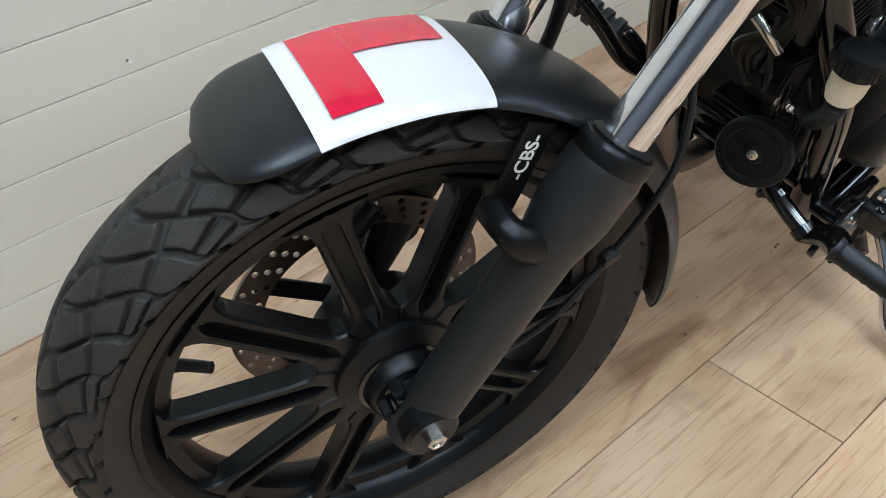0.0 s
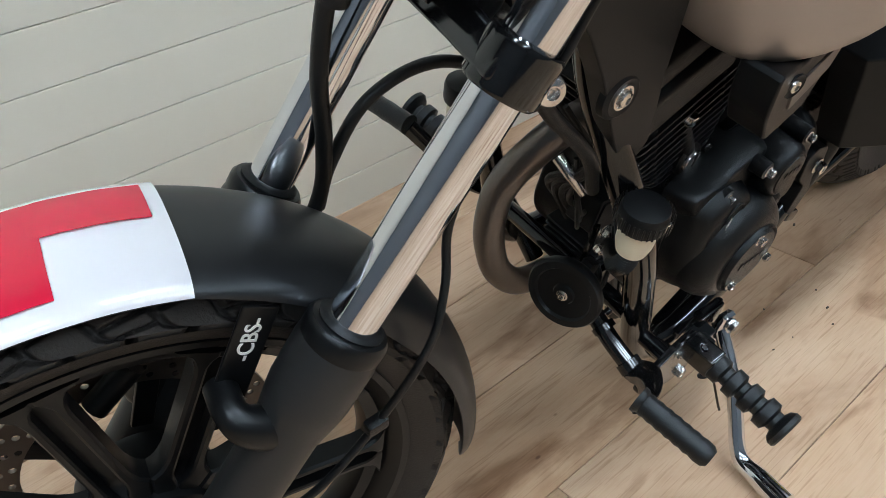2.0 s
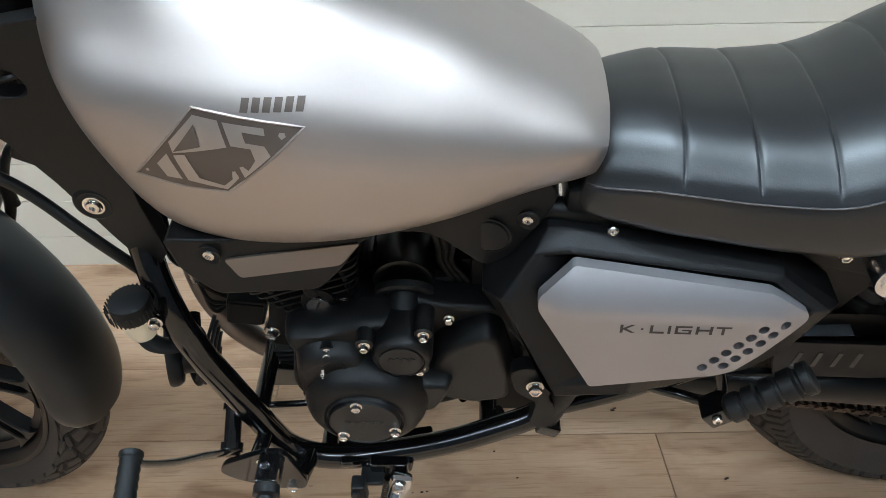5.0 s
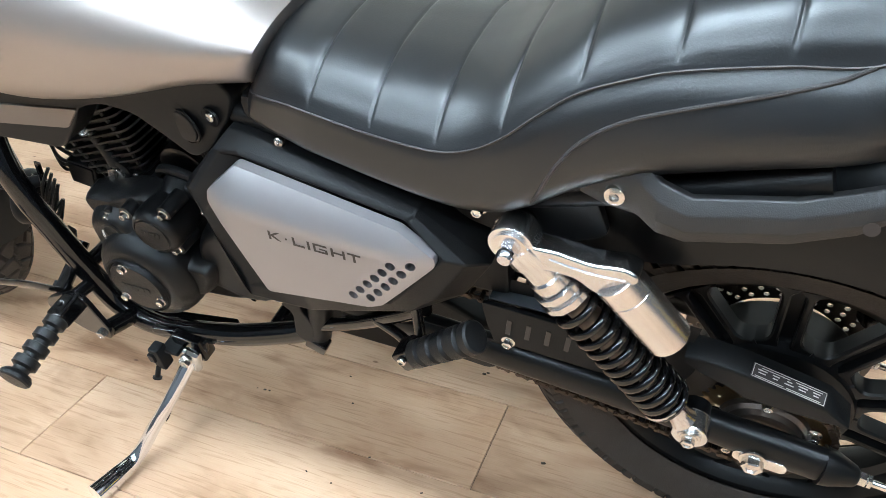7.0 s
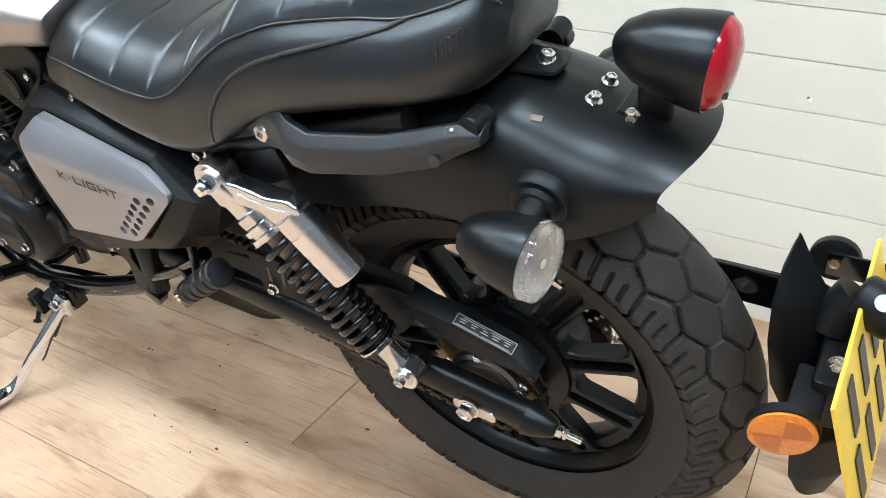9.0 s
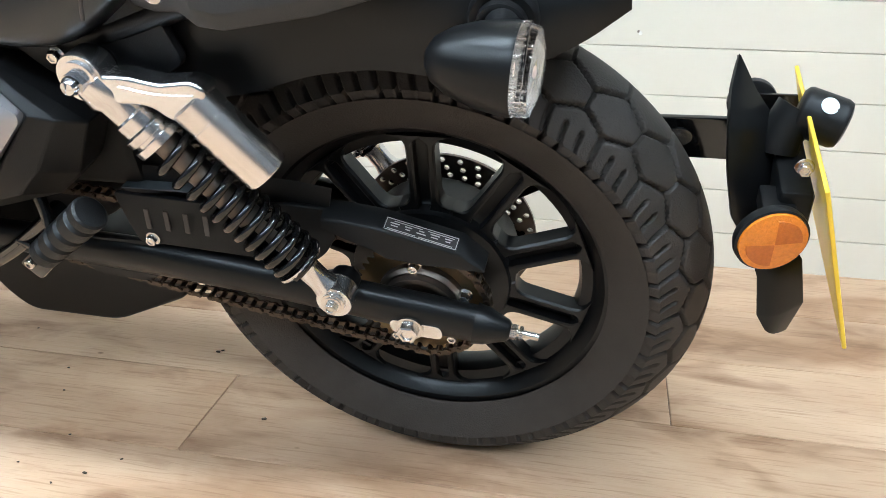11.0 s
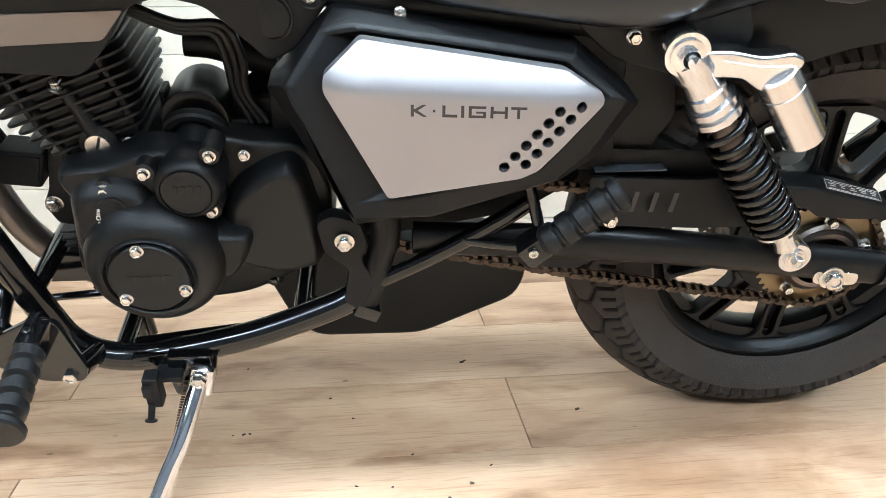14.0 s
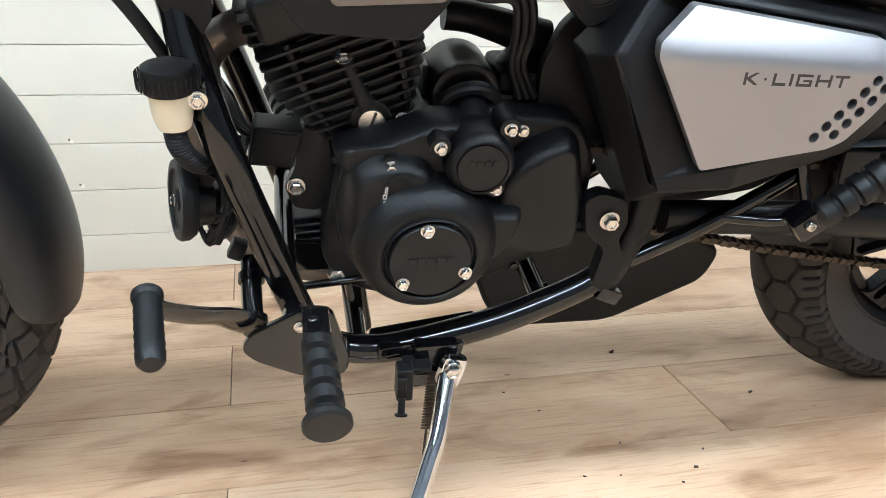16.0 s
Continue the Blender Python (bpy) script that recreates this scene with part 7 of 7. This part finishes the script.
for s in (-1, 1):
    at = STEER.inverted() @ Vector((0.304, -0.181, 0.915)) if s < 0 else Vector((0.300, 0.150, 0.905))
    fi = bullet_lamp("indicator", at, (-1, 0, 0.10), 0.035, 0.066, CLEAR_LENS, "black bullet indicator with clear ribbed lens", steered)
    fpart("reflector", lathe([(0.0325, 0.002), (0.022, -0.012), (0.006, -0.018), (0, -0.018)], at, (-1, 0, 0.10), 32), REFLECTOR, fi)
    fpart("stalk", sweep([at + Vector((0.02, -0.02 * s, 0)), at + Vector((0.01, -0.08 * s, 0.0))], 0.011, 14), MATT, fi)
bars = fpart("handlebar", sweep([up_fork(0.80, -0.37, -0.13), up_fork(0.82, -0.24, -0.06), up_fork(0.83, -0.12, -0.01), up_fork(0.83, 0.12, -0.01), up_fork(0.82, 0.24, -0.06), up_fork(0.80, 0.37, -0.13)], 0.011, 14), SATIN, BIKE, "black handlebar")
fpart("upper_clamp", box(up_fork(0.79, 0, -0.015), (0.06, 0.23, 0.03), 0.008), SATIN, bars)
for s in (-1, 1):
    a, b = up_fork(0.80, 0.40 * s, -0.145), up_fork(0.805, 0.28 * s, -0.085)
    fpart("grip", lathe([(0.014, 0), (0.017, 0.003), (0.0165, 0.12), (0.018, 0.125)], a, b - a, 24), GRIP, bars, "black rubber grip")
lever = part("clutch_lever", sweep([(0.375, -0.255, 1.055), (0.380, -0.30, 1.03), (0.384, -0.345, 1.00), (0.392, -0.378, 0.978)], [0.009, 0.0085, 0.007, 0.0065], 14, flat=0.7), CHROME, bars, "polished clutch lever with ball end")
part("lever_ball", lathe([(0.001, -0.0105), (0.0055, -0.0090), (0.0090, -0.0055), (0.0105, 0), (0.0090, 0.0055), (0.0055, 0.0090), (0.001, 0.0105)], (0.394, -0.384, 0.972), (0, 0, 1), 28), CHROME, lever)

# cables and hoses
hose_set = tagged(new("cable_set"), "black brake hoses and cables at the fork")
hose_set.parent = BIKE
HOSES = [
    ([(0.245, 0.02, 0.83), (0.225, 0.028, 0.76), (0.218, 0.036, 0.682), (0.225, 0.045, 0.61), (0.222, 0.055, 0.54), (0.18, 0.06, 0.47), (0.10, 0.075, 0.42)], 0.0068),
    ([(0.40, 0.03, 0.62), (0.33, 0.045, 0.645), (0.27, 0.05, 0.63), (0.235, 0.052, 0.58), (0.225, 0.058, 0.53)], 0.0055),
    ([(0.292, -0.085, 0.715), (0.268, -0.078, 0.66), (0.254, -0.074, 0.60), (0.240, -0.092, 0.56), (0.215, -0.108, 0.52), (0.172, -0.106, 0.455), (0.11, -0.105, 0.405), (0.05, -0.085, 0.36)], 0.0036),
    ([(0.300, -0.085, 0.720), (0.325, -0.075, 0.690), (0.352, -0.070, 0.655), (0.398, -0.078, 0.600), (0.43, -0.07, 0.54)], 0.0065),
    ([(0.410, -0.070, 0.800), (0.367, -0.098, 0.803), (0.348, -0.102, 0.8005), (0.3346, -0.102, 0.788), (0.3247, -0.100, 0.766), (0.3118, -0.100, 0.7406), (0.3035, -0.098, 0.7266), (0.290, -0.080, 0.700)], 0.0030),
    ([(0.36, -0.05, 0.86), (0.40, -0.06, 0.83), (0.39, -0.05, 0.77), (0.36, -0.03, 0.70)], 0.0045),
]
for pts, r in HOSES:
    part("cable", sweep(pts, r, 12, 8), GRIP, hose_set)
part("hose_clip", join(lathe([(0.0075, -0.011), (0.0112, -0.011), (0.0118, -0.008), (0.0118, 0.008), (0.0112, 0.011), (0.0075, 0.011)], (0.2285, 0.027, 0.752), (0.25, -0.1, 1), 24), box((0.243, 0.018, 0.760), (0.024, 0.006, 0.010), 0.002, turn("Y", -25))), GRIP, hose_set, "black rubber hose clip")
part("plug", join(box((0.354, -0.030, 0.694), (0.040, 0.026, 0.046), 0.004, turn("Y", 28)), box((0.362, -0.044, 0.705), (0.022, 0.008, 0.018), 0.002, turn("Y", 28))), GRIP, hose_set, "black wiring plug")
part("cable_clip", box((0.168, -0.106, 0.452), (0.020, 0.012, 0.014), 0.003), GRIP, hose_set)
# fender stay printed with CBS
stay = fpart("fender_stay", box(up_fork(0.236, -0.0600, 0.046), (0.027, 0.004, 0.088), 0.002, turn("Y", 25)), SATIN, front_fender, "gloss black fender stay with white letters")
lettering("-CBS-", 0.0165, Matrix.Translation(up_fork(0.251, -0.0624, 0.049)) @ Matrix.Rotation(radians(25), 4, "Y") @ Matrix.Rotation(radians(-90), 4, "Y") @ Matrix.Rotation(radians(90), 4, "X"), WHITE_INK, stay, steered)
# tangle of wiring and the far brake caliper
cal = part("brake_caliper", join(box((0.075, 0.085, 0.41), (0.075, 0.05, 0.085), 0.012, turn("Y", 25)), sweep([(0.04, 0.06, 0.45), (0.0, 0.06, 0.42)], 0.012, 12)), SATIN, BIKE, "black front brake caliper")
for k in range(5):
    a = random.uniform(-1, 1)
    part("wire", sweep([(0.43, -0.02 + 0.01 * k, 0.60), (0.455 + 0.01 * a, -0.045, 0.54), (0.47, -0.03 + 0.01 * k, 0.47), (0.50 + 0.02 * a, -0.01, 0.42)], 0.003 + 0.0004 * k, 8), GRIP, hose_set)

# ---- planks and boards, piece by piece ----
PW, PL = 0.1906, 1.302


def plank_mesh(length):
    bm = box((0, 0, -0.006), (length - 0.0014, PW - 0.0014, 0.012), 0.0007, None, 1)
    me = bpy.data.meshes.new("plank")
    bm.to_mesh(me)
    bm.free()
    me.materials.append(OAK)
    return me


pm = plank_mesh(PL)
row0 = int((ROOM_Y0 - 0.1045) / PW) - 1
for r in range(row0, 4):
    y0 = 0.0895 + r * PW
    if y0 > WALL_Y:
        continue
    first = 0.4275 if r % 2 == 0 else 0.4275 + PL * 0.4995
    for k in range(-3, 4):
        cx = first + PL * (k + 0.5)
        lo, hi = max(cx - PL / 2, ROOM_X0 - 0.05), min(cx + PL / 2, ROOM_X1 + 0.05)
        if hi - lo < 0.05:
            continue
        cx = (lo + hi) / 2
        ob = new("plank", pm if hi - lo > PL - 0.001 else plank_mesh(hi - lo))
        ob.parent = floor
        ob.location = (cx, y0 + PW / 2, 0)

BH = 0.0898
bb = box((0, 0, 0), (ROOM_X1 - ROOM_X0, 0.022, BH - 0.0012), 0.0010, None, 1)
bme = bpy.data.meshes.new("board")
bb.to_mesh(bme)
bb.free()
bme.materials.append(WALL_PAINT)
for k in range(31):
    ob = new("board", bme)
    ob.parent = wall_back
    cx = (ROOM_X0 + ROOM_X1) / 2
    ob.matrix_basis = Matrix.Translation((cx, WALL_Y + 0.011, (k + 0.5) * BH - 0.0164))
for x, z in ((0.042, 0.360), (0.149, 0.258), (0.159, 0.172), (1.657, 0.456)):
    chip = part("chip", lathe([(0.0045, -0.001), (0.0035, 0.0012), (0, 0.0008)], (x, WALL_Y + 0.0005, z), (0, -1, 0), 9), CHIP, wall_back, "chipped spot in the paint")
    chip2 = part("chip", lathe([(0.0030, -0.001), (0.0025, 0.0012), (0, 0.0006)], (x - 0.004, WALL_Y + 0.0005, z + 0.003), (0, -1, 0), 7), CHIP_DARK, wall_back, "dark hole in the paint")

# dirt crumbs on the floor
rng = random.Random(11)
crumbs = bmesh.new()
CRUMBS = [(1.017, 0.145, 7), (1.022, 0.151, 5), (0.678, 0.157, 4), (0.808, 0.053, 4), (0.841, -0.005, 4), (0.692, -0.031, 5), (0.700, -0.030, 4), (0.678, -0.032, 3), (1.164, -0.014, 7), (1.016, -0.135, 4), (0.843, -0.161, 4), (0.986, -0.170, 6), (0.955, -0.195, 4), (0.917, -0.101, 4), (0.887, -0.167, 3)]
for x, y, mm in CRUMBS:
    h = mm * 0.00022
    join(crumbs, box((x, y, h), (mm * 0.0010, mm * 0.0005, 2 * h), h * 0.6, turn("Z", rng.uniform(-40, 60)), 1))
for v in crumbs.verts:
    v.co.x += rng.uniform(-0.0005, 0.0005)
    v.co.y += rng.uniform(-0.0005, 0.0005)
tagged(part("dirt_crumbs", crumbs, CHAIN, None), "small dark dirt crumbs scattered on the oak floor", "dirt", "", "stuff")
